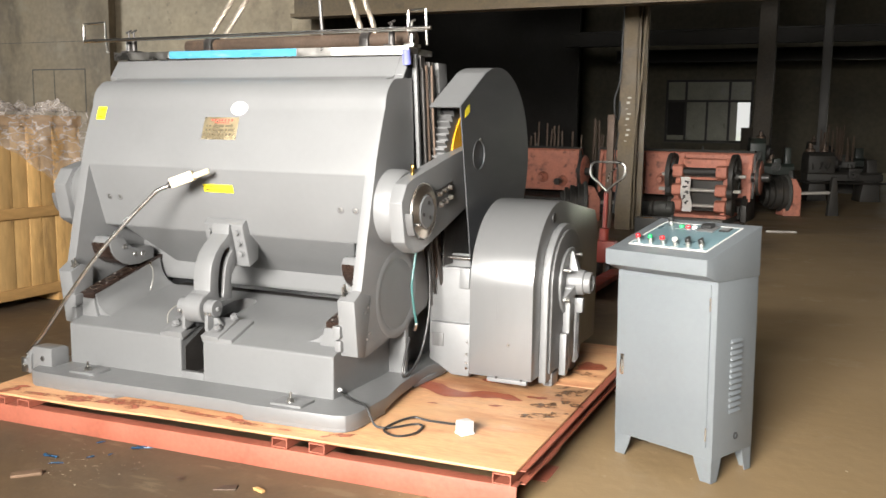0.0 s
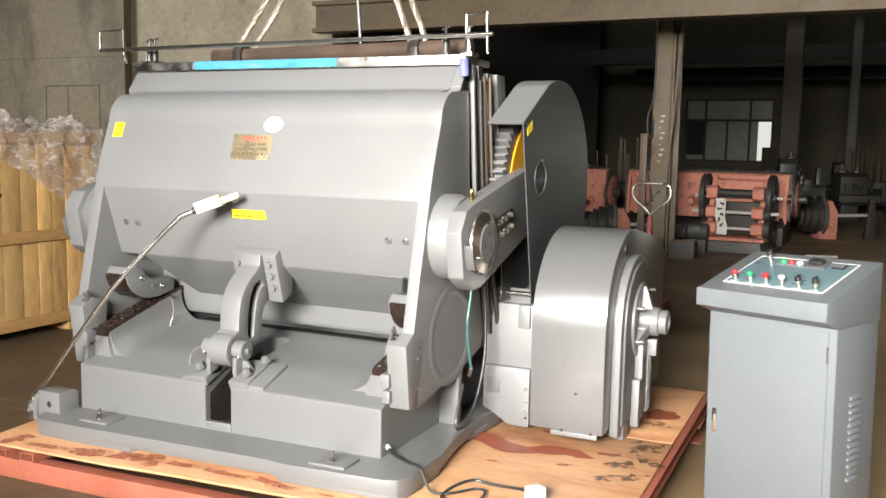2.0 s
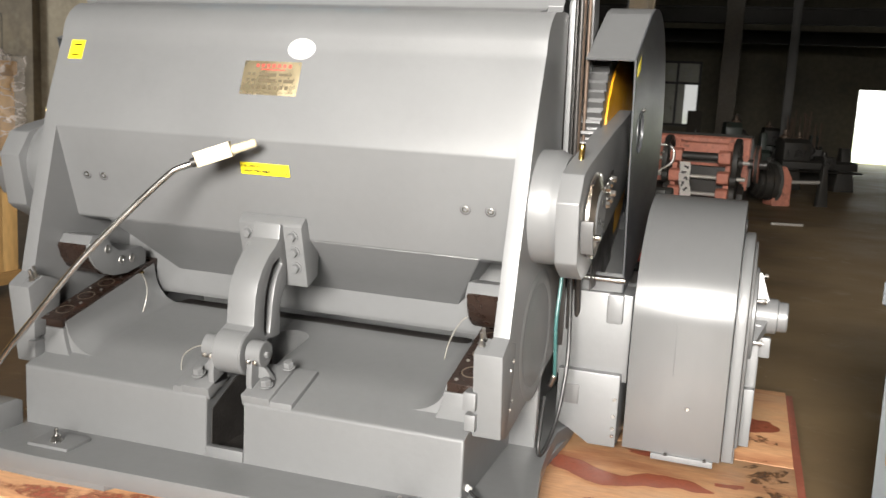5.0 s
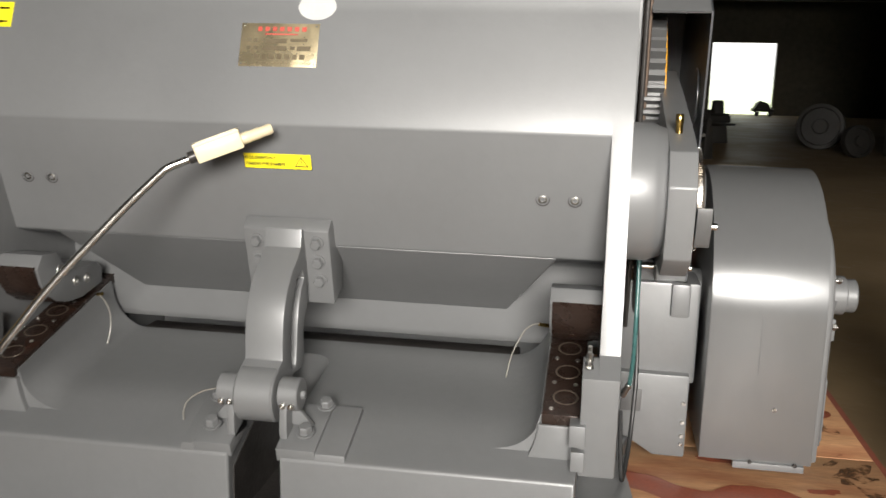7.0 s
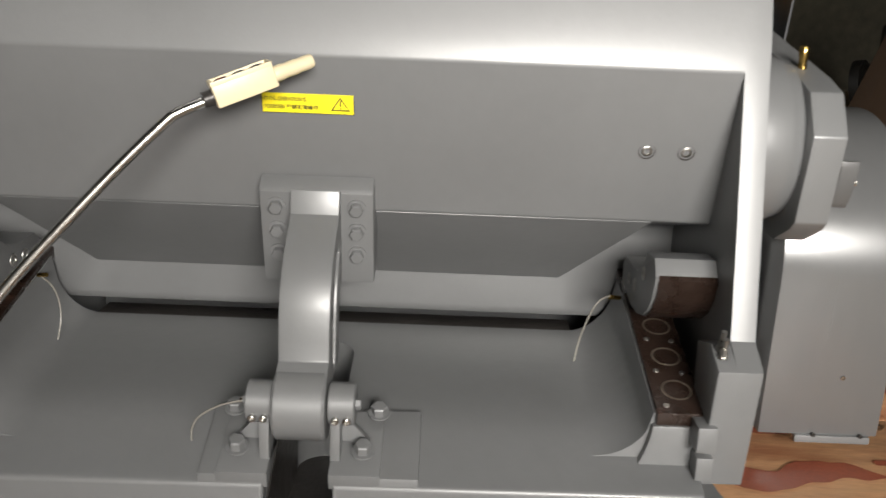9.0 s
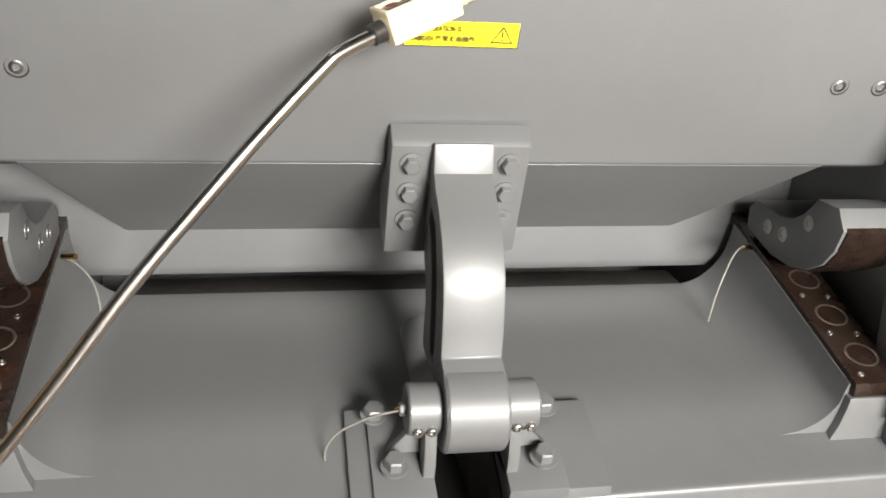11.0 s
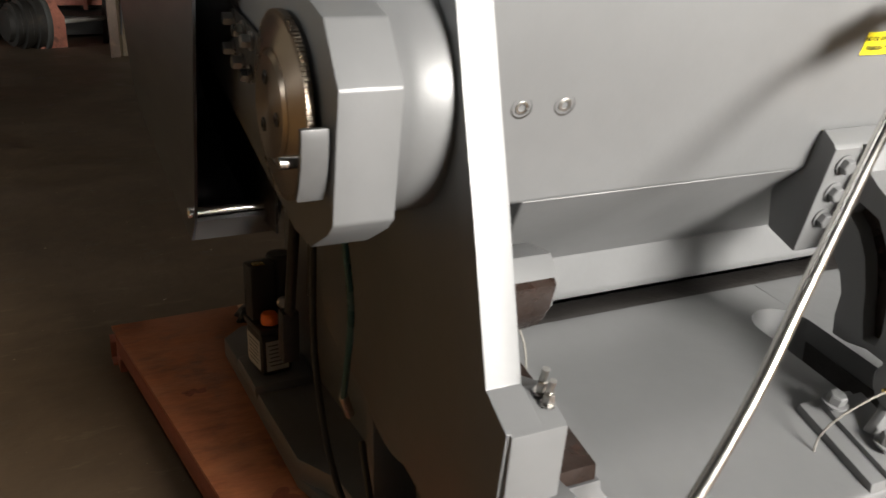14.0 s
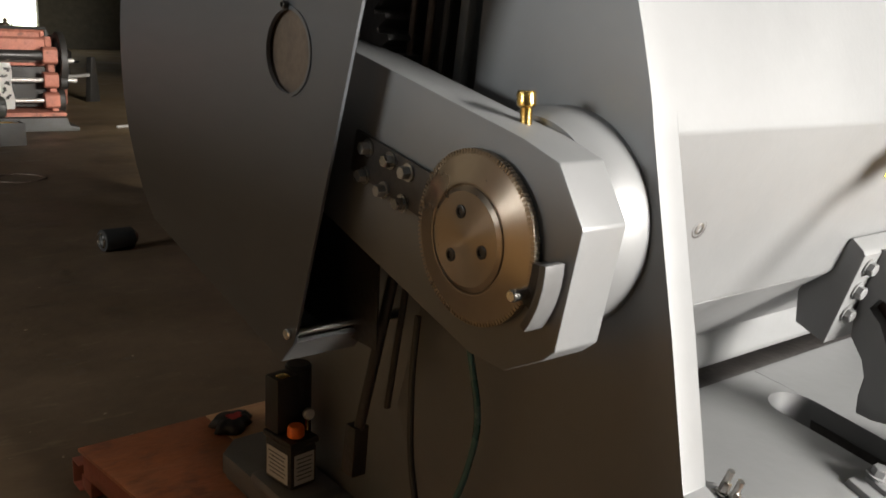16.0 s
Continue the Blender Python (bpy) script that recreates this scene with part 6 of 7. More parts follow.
for z in (ZC0 + 0.04, 0.82, ZC1 - 0.05):
    part("rail", box(B(), (XC + 0.006, Y0, z - 0.045), (XC + 0.028, Y1, z + 0.045), 0.002), WOOD_END, crate)
x = XC - 0.022
for k in range(9):
    part("plank", box(B(), (x - 0.155, Y1 - 0.022, ZC0), (x - 0.003, Y1, ZC1 - 0.02), 0.0015), WOOD, crate)
    x -= 0.158
for k in range(9):
    x0_ = XC - 0.022 - 0.158 * k
    part("plank", box(B(), (x0_ - 0.155, Y0, ZC0), (x0_ - 0.003, Y0 + 0.022, ZC1 - 0.022), 0.0015), WOOD, crate)
for k in range(18):
    y0_ = Y0 + 0.024 + 0.1545 * k
    part("plank", box(B(), (XC - 1.445, y0_, ZC0), (XC - 1.423, y0_ + 0.152, ZC1 - 0.022), 0.0015), WOOD, crate)
part("lid", box(B(), (XC - 1.45, Y0, ZC1 - 0.02), (XC + 0.02, Y1 + 0.01, ZC1), 0.003), WOOD_END, crate)
for yy in (Y0 + 0.2, 0.6, Y1 - 0.25):
    part("skid", box(B(), (XC - 1.4, yy - 0.06, 0.0), (XC, yy + 0.06, ZC0), 0.004), WOOD_END, crate)
# stencilled strokes
for lo, hi in (((0.945, 1.375), (1.20, 1.402)), ((1.055, 1.165), (1.092, 1.375)), ((1.092, 1.265), (1.175, 1.295)), ((0.975, 1.165), (1.01, 1.265)), ((0.935, 1.145), (1.205, 1.175))):
    part("stencil_stroke", box(B(), (XC + 0.0055, lo[0], lo[1]), (XC + 0.0065, hi[0], hi[1])), INK, crate)
ground(seat(crate, (XC - 0.7, 0.6, 0.0)))

film_ob = B()
nx_, ny_ = 90, 80
grid = []
for j in range(ny_ + 1):
    row = []
    yy = -0.2 + (Y1 + 0.05 + 0.2) * j / ny_
    f = max(0.0, (yy - 0.15) / (Y1 + 0.05 - 0.15))
    drop = 0.10 + 0.75 * max(0.0, (f - 0.30) / 0.7) ** 1.3
    for i in range(nx_ + 1):
        t = i / nx_
        if t < 0.4:
            px, pz = XC - 0.7 + 0.72 * t / 0.4, ZC1 + 0.03
        else:
            px, pz = XC + 0.045, ZC1 + 0.02 - drop * (t - 0.4) / 0.6
        nz = noise.noise(Vector((px * 4, yy * 5, pz * 4)))
        n2 = noise.noise(Vector((px * 11, yy * 13, pz * 11 + 7)))
        n3 = noise.noise(Vector((px * 27, yy * 31, pz * 27 + 3)))
        a = 0.045 * nz + 0.03 * abs(n2) + 0.012 * abs(n3)
        row.append(film_ob.verts.new((px + (a if t >= 0.4 else 0), yy + 0.02 * n2, pz + (abs(a) * 2.0 + 0.07 * max(0, nz) if t < 0.42 else a * 0.4))))
    grid.append(row)
for j in range(ny_):
    for i in range(nx_):
        film_ob.faces.new((grid[j][i], grid[j][i + 1], grid[j + 1][i + 1], grid[j + 1][i]))
ground(single("plastic_film", film_ob, WRAP, "crumpled clear plastic film draped over the crate", "plastic sheet"))

# ---- column, wire ropes, pallet truck ----
bm = B()
H = 0.15
m = pose(-0.19, 10.55, FZ, 0, 0, 8)
box(bm, (-H, -H, 0), (-H + 0.012, H, 7.4), 0.0, m)
box(bm, (H - 0.012, -H, 0), (H, H, 7.4), 0.0, m)
box(bm, (-H + 0.012, -0.006, 0), (H - 0.012, 0.006, 7.4), 0.0, m)
box(bm, (-H + 0.012, -H, 0), (H - 0.05, -H + 0.012, 7.4), 0.0, m)
box(bm, (0.12, 0.20, 0), (0.24, 0.36, 7.4), 0.0, m)
single("steel_column", bm, COLUMN, "old ochre-brown steel roof column", "column", kind="structure")
ch = thing("chalk_note", "illegible chalk writing on the steel column", "writing")
for k in range(9):
    part("chalk_mark", box(B(), (-0.05 + 0.014 * (k % 3), -0.1535, 1.42 + 0.085 * k), (-0.01 + 0.025 * (k * 7 % 3), -0.1515, 1.432 + 0.012 * (k * 5 % 3) + 0.085 * k), 0, m), CHALK, ch)
cbl = thing("hanging_cable", "loose brown cable looped down the steel column", "cable")
part("strand", tube(B(), [(-0.29, 10.38, 4.2), (-0.30, 10.37, 3.0), (-0.31, 10.36, 2.35), (-0.38, 10.34, 2.05), (-0.37, 10.34, 1.80), (-0.31, 10.36, 1.72), (-0.30, 10.36, 2.0)], 0.014, 8, 6), BLACK, cbl)
part("strand", tube(B(), [(-0.30, 10.36, 1.5), (-0.34, 10.33, 1.2), (-0.28, 10.32, 0.8), (-0.33, 10.30, 0.2)], 0.012, 8, 6), BLACK, cbl)
lean = thing("bent_angle_bar", "bent rusty angle bar leaning along the steel column", "steel bar")
part("leg", tube(B(), [(0.10, 10.33, 5.5), (0.085, 10.33, 3.6), (0.02, 10.33, 2.2), (-0.05, 10.34, 1.3), (-0.07, 10.34, FZ)], 0.022, 4, 4), COLUMN, lean)
post = thing("timber_post", "pale timber post propped against the steel column", "post")
part("board", box(B(), (-0.47, 10.28, FZ), (-0.36, 10.34, 1.78), 0.004), RUST, post)
for x, y, hw in ((0.66, 24.0, 0.235), (2.27, 24.0, 0.12)):
    bm = B()
    box(bm, (x - hw, y - hw, FZ), (x + hw, y + hw, 7.4), 0.01)
    single("roof_pillar", bm, PILLAR if hw > 0.2 else MACHDARK, "brown plastered roof pillar" if hw > 0.2 else "thin dark steel roof pillar", "pillar", kind="structure")


def wire_rope(pts, r=0.016):
    """Six strands twisted round a smooth path."""
    P = smooth_path(pts, 14)
    bm = B()
    for k in range(6):
        Q = []
        for i, p in enumerate(P):
            d = (P[min(i + 1, len(P) - 1)] - P[max(i - 1, 0)]).normalized()
            u = d.cross(Vector((0.3, 1, 0.1))).normalized()
            v = d.cross(u)
            a = 2 * math.pi * k / 6 + i * 0.75
            Q.append(p + (u * math.cos(a) + v * math.sin(a)) * r * 0.62)
        tube(bm, Q, r * 0.40, 6, 1)
    return bm


sling = thing("wire_rope_sling", "steel wire rope lifting sling hanging over the press", "wire rope")
part("rope", wire_rope([(-0.52, 0.50, 2.0), (-0.44, 0.50, 2.12), (-0.30, 0.52, 2.32), (0.1, 0.55, 2.95), (0.25, 0.56, 3.3)]), ROPE, sling)
part("rope", wire_rope([(-0.42, 0.54, 2.0), (-0.36, 0.54, 2.12), (-0.22, 0.55, 2.32), (0.14, 0.57, 2.95), (0.25, 0.57, 3.3)]), ROPE, sling)
part("rope", wire_rope([(0.60, 0.52, 2.02), (0.57, 0.52, 2.10), (0.45, 0.54, 2.40), (0.30, 0.55, 2.95), (0.25, 0.56, 3.3)]), ROPE, sling)
part("rope", wire_rope([(0.66, 0.54, 2.02), (0.64, 0.54, 2.12), (0.52, 0.55, 2.40), (0.34, 0.56, 2.95), (0.25, 0.57, 3.3)]), ROPE, sling)
part("hook_line", tube(B(), [(-0.10, 1.2, 2.05), (-0.22, 1.2, 3.4)], 0.012, 8, 1), DARK, sling)
part("hook", tube(B(), [(0.25, 0.565, 3.27), (0.31, 0.565, 3.31), (0.30, 0.565, 3.42), (0.25, 0.565, 3.46), (0.25, 0.565, 7.45)], 0.018, 10, 4), DARK, sling)

truck = thing("pallet_truck", "red hand pallet truck with a looped steel handle", "pallet truck")
tx, ty = 0.76, 5.5
bm = B()
tube(bm, [(tx, ty, 0.20), (tx - 0.01, ty + 0.03, 0.55), (tx - 0.01, ty + 0.05, 0.93)], 0.026, 14, 4)
part("drawbar", bm, REDPAINT, truck)
bm = B()
tube(bm, [(tx - 0.01, ty + 0.05, 0.90), (tx - 0.09, ty + 0.05, 0.98), (tx - 0.185, ty + 0.05, 1.06), (tx - 0.19, ty + 0.05, 1.16), (tx - 0.14, ty + 0.05, 1.205), (tx, ty + 0.05, 1.21),
          (tx + 0.13, ty + 0.05, 1.205), (tx + 0.18, ty + 0.05, 1.16), (tx + 0.175, ty + 0.05, 1.06), (tx + 0.08, ty + 0.05, 0.98), (tx - 0.01, ty + 0.05, 0.90)], 0.013, 12, 5)
part("handle_loop", bm, STEEL, truck)
part("lever", tube(B(), [(tx, ty + 0.04, 1.0), (tx + 0.03, ty + 0.03, 1.1), (tx + 0.10, ty + 0.03, 1.15)], 0.007, 8, 4), STEEL, truck)
bm = B()
box(bm, (tx - 0.14, ty - 0.10, 0.18), (tx + 0.14, ty + 0.06, 0.42), 0.02)
cyl(bm, (tx, ty - 0.02, 0.30), (tx, ty - 0.02, 0.55), 0.05, 20, 0.004)
part("pump_head", bm, REDPAINT, truck)
for dx in (-0.17, 0.17):
    bm = B()
    box(bm, (tx + dx - 0.08, ty - 1.25, 0.06), (tx + dx + 0.08, ty - 0.05, 0.12), 0.012)
    part("fork", bm, REDPAINT, truck)
for dx in (-0.06, 0.06):
    part("wheel", cyl(B(), (tx + dx - 0.025, ty + 0.05, 0.09), (tx + dx + 0.025, ty + 0.05, 0.09), 0.09, 24, 0.008), BLACK, truck)
ground(seat(truck, (tx, ty, 0.0)))
for o in truck.children:
    if o.name.split(".")[0] in ("handle_loop", "lever"):
        o.location.z += 0.05


# ---- half-built presses further back ----
def far_press():
    """A small press in red primer with two big wheels and three shafts in front; local front towards -y."""
    root = thing("unfinished_press", "half-assembled press in dusty red primer with two dark wheels", "press machine", "unfinished presses")
    part("base", prism(B(), [(-0.62, 0.0), (0.62, 0.0), (0.62, 0.05), (0.50, 0.07), (0.48, 0.17), (-0.48, 0.17), (-0.50, 0.07), (-0.62, 0.05)], -0.62, 0.5, "y", 0.01), GREYBASE, root)
    part("base_plate", box(B(), (-0.5, -0.45, 0.17), (0.5, 0.45, 0.22), 0.008), PRIMER_OLD, root)
    for s in (-1, 1):
        bm = B()
        prism(bm, [(-0.28, 0.22), (0.45, 0.22), (0.40, 0.8), (0.22, 1.16), (0.02, 1.16), (-0.12, 0.85)], s * 0.36, s * 0.44, "x", 0.01)
        part("side_frame", bm, PRIMER_OLD, root)
        for z, h in ((0.93, 0.11), (0.62, 0.10), (0.36, 0.10)):
            bm = B()
            prism(bm, [(-0.36, z - h * 0.7), (-0.30, z - h), (-0.18, z - h), (-0.18, z + h), (-0.30, z + h), (-0.36, z + h * 0.7)], s * 0.27, s * 0.45, "x", 0.02)
            part("bearing", bm, PRIMER_OLD, root)
        bm = B()
        prism(bm, circle(-0.05, 0.86, 0.37, 40), s * 0.48, s * 0.56, "x", 0.006, hole=circle(-0.05, 0.86, 0.30, 32))
        prism(bm, circle(-0.05, 0.86, 0.08, 20), s * 0.46, s * 0.60, "x", 0.004)
        for k in range(5):
            a = 2 * math.pi * k / 5 + 0.3
            q = Vector((0, math.cos(a), math.sin(a)))
            pq = Vector((s * 0.52, -0.05, 0.86))
            tube(bm, [pq + q * 0.06, pq + q * 0.31], 0.035, 8, 1)
        part("wheel", bm, MACHDARK, root)
        part("small_wheel", cyl(B(), (s * 0.46, -0.27, 0.60), (s * 0.56, -0.27, 0.60), 0.10, 24, 0.01), MACHDARK, root)
        part("pinion", cyl(B(), (s * 0.44, -0.1, 0.36), (s * 0.54, -0.1, 0.36), 0.17, 26, 0.01), MACHDARK, root)
    for z, r, w in ((0.93, 0.065, 0.3), (0.62, 0.03, 0.68), (0.36, 0.028, 0.3), (0.86, 0.03, 0.70)):
        part("shaft", cyl(B(), (-w, -0.27 if z != 0.86 else -0.05, z), (w, -0.27 if z != 0.86 else -0.05, z), r, 18, 0.004), PALE_STEEL if r < 0.05 else DARK, root)
    part("bed", prism(B(), [(0.02, 0.78), (0.0, 1.12), (0.06, 1.15), (0.16, 1.13), (0.18, 0.9), (0.2, 0.78)], -0.36, 0.36, "x", 0.01), PRIMER_OLD, root)
    part("lower_bed", box(B(), (-0.36, 0.02, 0.25), (0.36, 0.2, 0.77), 0.01), MACHDARK, root)
    bm = B()
    vs = []
    for i in range(11):
        z = 0.84 - 0.58 * i / 10
        yy = -0.385 - 0.025 * math.sin(i * 0.55)
        vs.append([bm.verts.new((xx + 0.012 * math.sin(i) + 0.004 * i, yy, z)) for xx in (-0.29, -0.13)])
    for a, b in zip(vs, vs[1:]):
        bm.faces.new((a[0], a[1], b[1], b[0]))
    bmesh.ops.solidify(bm, geom=list(bm.faces), thickness=0.003)
    tg = part("paper_tag", bm, TAG, root, "white paper tag with dark smudged writing")
    for k in range(5):
        m = Matrix.Translation((-0.19 + 0.02 * (-1) ** k, -0.418, 0.76 - 0.085 * k)) @ Matrix.Rotation(math.pi / 2, 4, "X")
        bm = blob(0, 0, 0.032, 0.022, 0.3 * k, 40 + k, 0.0, 24, 0.6)
        bm.transform(m)
        part("smudge", bm, INK, tg)
    return root


def frame_press():
    """A wide platen in red primer on its frame, with a toothed wheel at the end of the shaft."""
    root = thing("platen_frame", "wide press frame in dusty red primer, hooked top edge", "press machine", "unfinished press frames")
    bm = B()
    prism(bm, [(0.0, 0.42), (0.10, 1.18), (0.06, 1.22), (0.08, 1.25), (0.26, 1.24), (0.30, 1.1), (0.22, 0.42)], -1.42, 1.42, "x", 0.01)
    plt = part("platen", bm, PRIMER_OLD, root)
    for x in (-1.38, -0.62, 0.18, 1.38):
        part("rib", prism(B(), [(-0.06, 0.36), (0.0, 0.42), (0.09, 1.14), (0.04, 1.2), (-0.02, 0.9)], x - 0.03, x + 0.03, "x", 0.008), PRIMER_OLD, plt)
    for x, z in ((-0.9, 0.62), (-0.2, 0.70), (0.7, 0.66), (1.1, 0.60)):
        bm = B()
        lathe(bm, [(0, 0), (0.11, 0), (0.10, 0.06), (0.06, 0.10), (0.05, 0.2), (0, 0.2)], (x, 0.04, z), (0, -1, 0), 20)
        boss = part("boss", bm, PRIMER_OLD, plt)
        if x in (-0.9, 1.1):
            part("shaft_end", cyl(B(), (x, -0.15, z), (x, -0.30, z), 0.062, 18, 0.006), DARK, boss)
    part("lip", prism(B(), [(0.03, 1.22), (0.05, 1.262), (0.27, 1.252), (0.31, 1.1), (0.285, 1.1), (0.25, 1.228), (0.07, 1.236)], -1.43, 1.43, "x"), MACHDARK, plt)
    for x in (-1.44, 1.44):
        part("edge_strip", prism(B(), [(-0.03, 0.42), (0.02, 0.42), (0.10, 1.2), (0.05, 1.22)], x - 0.02, x + 0.02, "x"), MACHDARK, plt)
    for k in range(5):
        part("stud", cyl(B(), (-1.1 + 0.53 * k, 0.17, 1.24), (-1.1 + 0.53 * k, 0.17, 1.30 + 0.02 * (k % 2)), 0.014, 8), DARK, plt)
    for s in (-1, 1):
        part("side_frame", prism(B(), [(-0.2, 0.0), (0.8, 0.0), (0.75, 0.6), (0.4, 0.9), (0.05, 0.5), (-0.2, 0.3)], s * 1.28, s * 1.38, "x", 0.01), MACHDARK, root)
    part("bed", prism(B(), [(-0.35, 0.05), (-0.3, 0.30), (0.1, 0.38), (0.5, 0.05)], -1.28, 1.28, "x", 0.01), MACHDARK, root)
    bm = B()
    prism(bm, circle(-0.02, 0.80, 0.30, 40), 1.50, 1.58, "x", 0.008)
    w = part("gear", bm, PRIMER_OLD, root)
    part("gear_hub", cyl(B(), (1.40, -0.02, 0.80), (1.72, -0.02, 0.80), 0.075, 22, 0.01), DARK, w)
    part("gear_rim", prism(B(), circle(-0.02, 0.80, 0.32, 40), 1.51, 1.57, "x", 0.006, hole=circle(-0.02, 0.80, 0.26, 30)), MACHDARK, w)
    return root


fp = far_press()
fp.matrix_basis = pose(0.86, 11.72, FZ, 0, 0, -5)
fq = frame_press()
fq.matrix_basis = pose(0.12, 12.9, FZ, 0, 0, -3)
copy_thing(fq, pose(-3.08, 12.9, FZ, 0, 0, -3))
copy_thing(fq, pose(-6.3, 13.2, FZ, 0, 0, 4))

geared = thing("geared_motor", "grey electric motor with a nameplate on a block", "motor")
part("motor_body", cyl(B(), (0.20, 10.95, 0.33), (0.52, 10.95, 0.33), 0.125, 26, 0.02), GREYBASE, geared)
part("fan_cowl", cyl(B(), (0.12, 10.95, 0.33), (0.20, 10.95, 0.33), 0.135, 26, 0.02), MACHDARK, geared)
part("terminal_box", box(B(), (0.30, 10.78, 0.32), (0.42, 10.86, 0.42), 0.01), GREYBASE, geared)
part("mounting_block", box(B(), (0.15, 10.80, 0.0), (0.5, 11.10, 0.21), 0.01), MACHDARK, geared)
ground(seat(geared, (0.33, 10.95, 0.0)))
tb = thing("steel_box", "grey open steel box with orange rags on top", "box")
bm = B()
for lo, hi in (((-0.22, 9.05, 0.0), (0.23, 9.07, 0.27)), ((-0.22, 9.38, 0.0), (0.23, 9.40, 0.27)), ((-0.22, 9.07, 0.0), (-0.20, 9.38, 0.27)), ((0.21, 9.07, 0.0), (0.23, 9.38, 0.27)), ((-0.20, 9.07, 0.0), (0.21, 9.38, 0.02))):
    box(bm, lo, hi, 0.002)
part("case", bm, MACHDARK, tb)
part("rag", blob(0.0, 9.2, 0.15, 0.10, 0.3, 5, 0.262), YELLOW_PAINT, tb, "orange rag")
tb.scale = (0.8, 0.8, 0.95)
ground(seat(tb, (0.0, 9.2, 0.0))).location = (0.30, 10.0, FZ)


def gear_roll(root_pose, label):
    root = thing("shaft_assembly", label, "machine part", "loose shaft assemblies")
    part("drum", lathe(B(), [(0, 0), (0.20, 0), (0.21, 0.06), (0.27, 0.07), (0.27, 0.12), (0.25, 0.13), (0.25, 0.16), (0.31, 0.17), (0.31, 0.24), (0.29, 0.25), (0.29, 0.30), (0.34, 0.31), (0.34, 0.40), (0, 0.40)], (-0.35, 0, 0.42), (1, 0, 0), 32), MACHDARK, root)
    part("drum_rim", cyl(B(), (0.05, 0, 0.42), (0.11, 0, 0.42), 0.38, 32, 0.01), GREYBASE, root)
    part("housing", prism(B(), [(0.0, 0.0), (0.34, 0.0), (0.34, 0.5), (0.22, 0.72), (0.1, 0.72), (0.0, 0.5)], -0.2, 0.2, "y", 0.02), PRIMER_OLD, root)
    part("shaft", cyl(B(), (0.1, 0, 0.42), (1.02, 0, 0.45), 0.032, 14, 0.003), PALE_STEEL, root)
    part("stand", prism(B(), [(0.92, 0.0), (1.14, 0.0), (1.06, 0.75), (0.98, 0.75)], -0.06, 0.06, "y", 0.01), MACHDARK, root)
    root.matrix_basis = root_pose
    return root


ga = gear_roll(pose(1.9, 14.6, FZ, 0, 0, 24), "dark drum and long steel shaft on a stand")
copy_thing(ga, pose(-1.25, 11.6, FZ - 0.12, 0, 0, 20))
copy_thing(ga, pose(0.9, 18.0, FZ, 0, 0, -12))


def stack_of_rods(px, py, n, seed):
    r = random.Random(seed)
    root = thing("rod_rack", "rack of upright rusty steel rods", "rods", "rod racks")
    part("crate_box", box(B(), (-0.6, -0.3, 0.0), (0.6, 0.3, 0.85), 0.01), MACHDARK, root)
    for k in range(n):
        x, y = r.uniform(-0.55, 0.55), r.uniform(-0.25, 0.25)
        part("rod", cyl(B(), (x, y, 0.85), (x + r.uniform(-0.05, 0.05), y, r.uniform(1.4, 1.85)), 0.022, 8), RUST, root)
    root.location = (px, py, FZ)


stack_of_rods(-3.6, 16.2, 14, 1)
stack_of_rods(-2.2, 16.2, 14, 2)
stack_of_rods(2.6, 22.6, 12, 3)


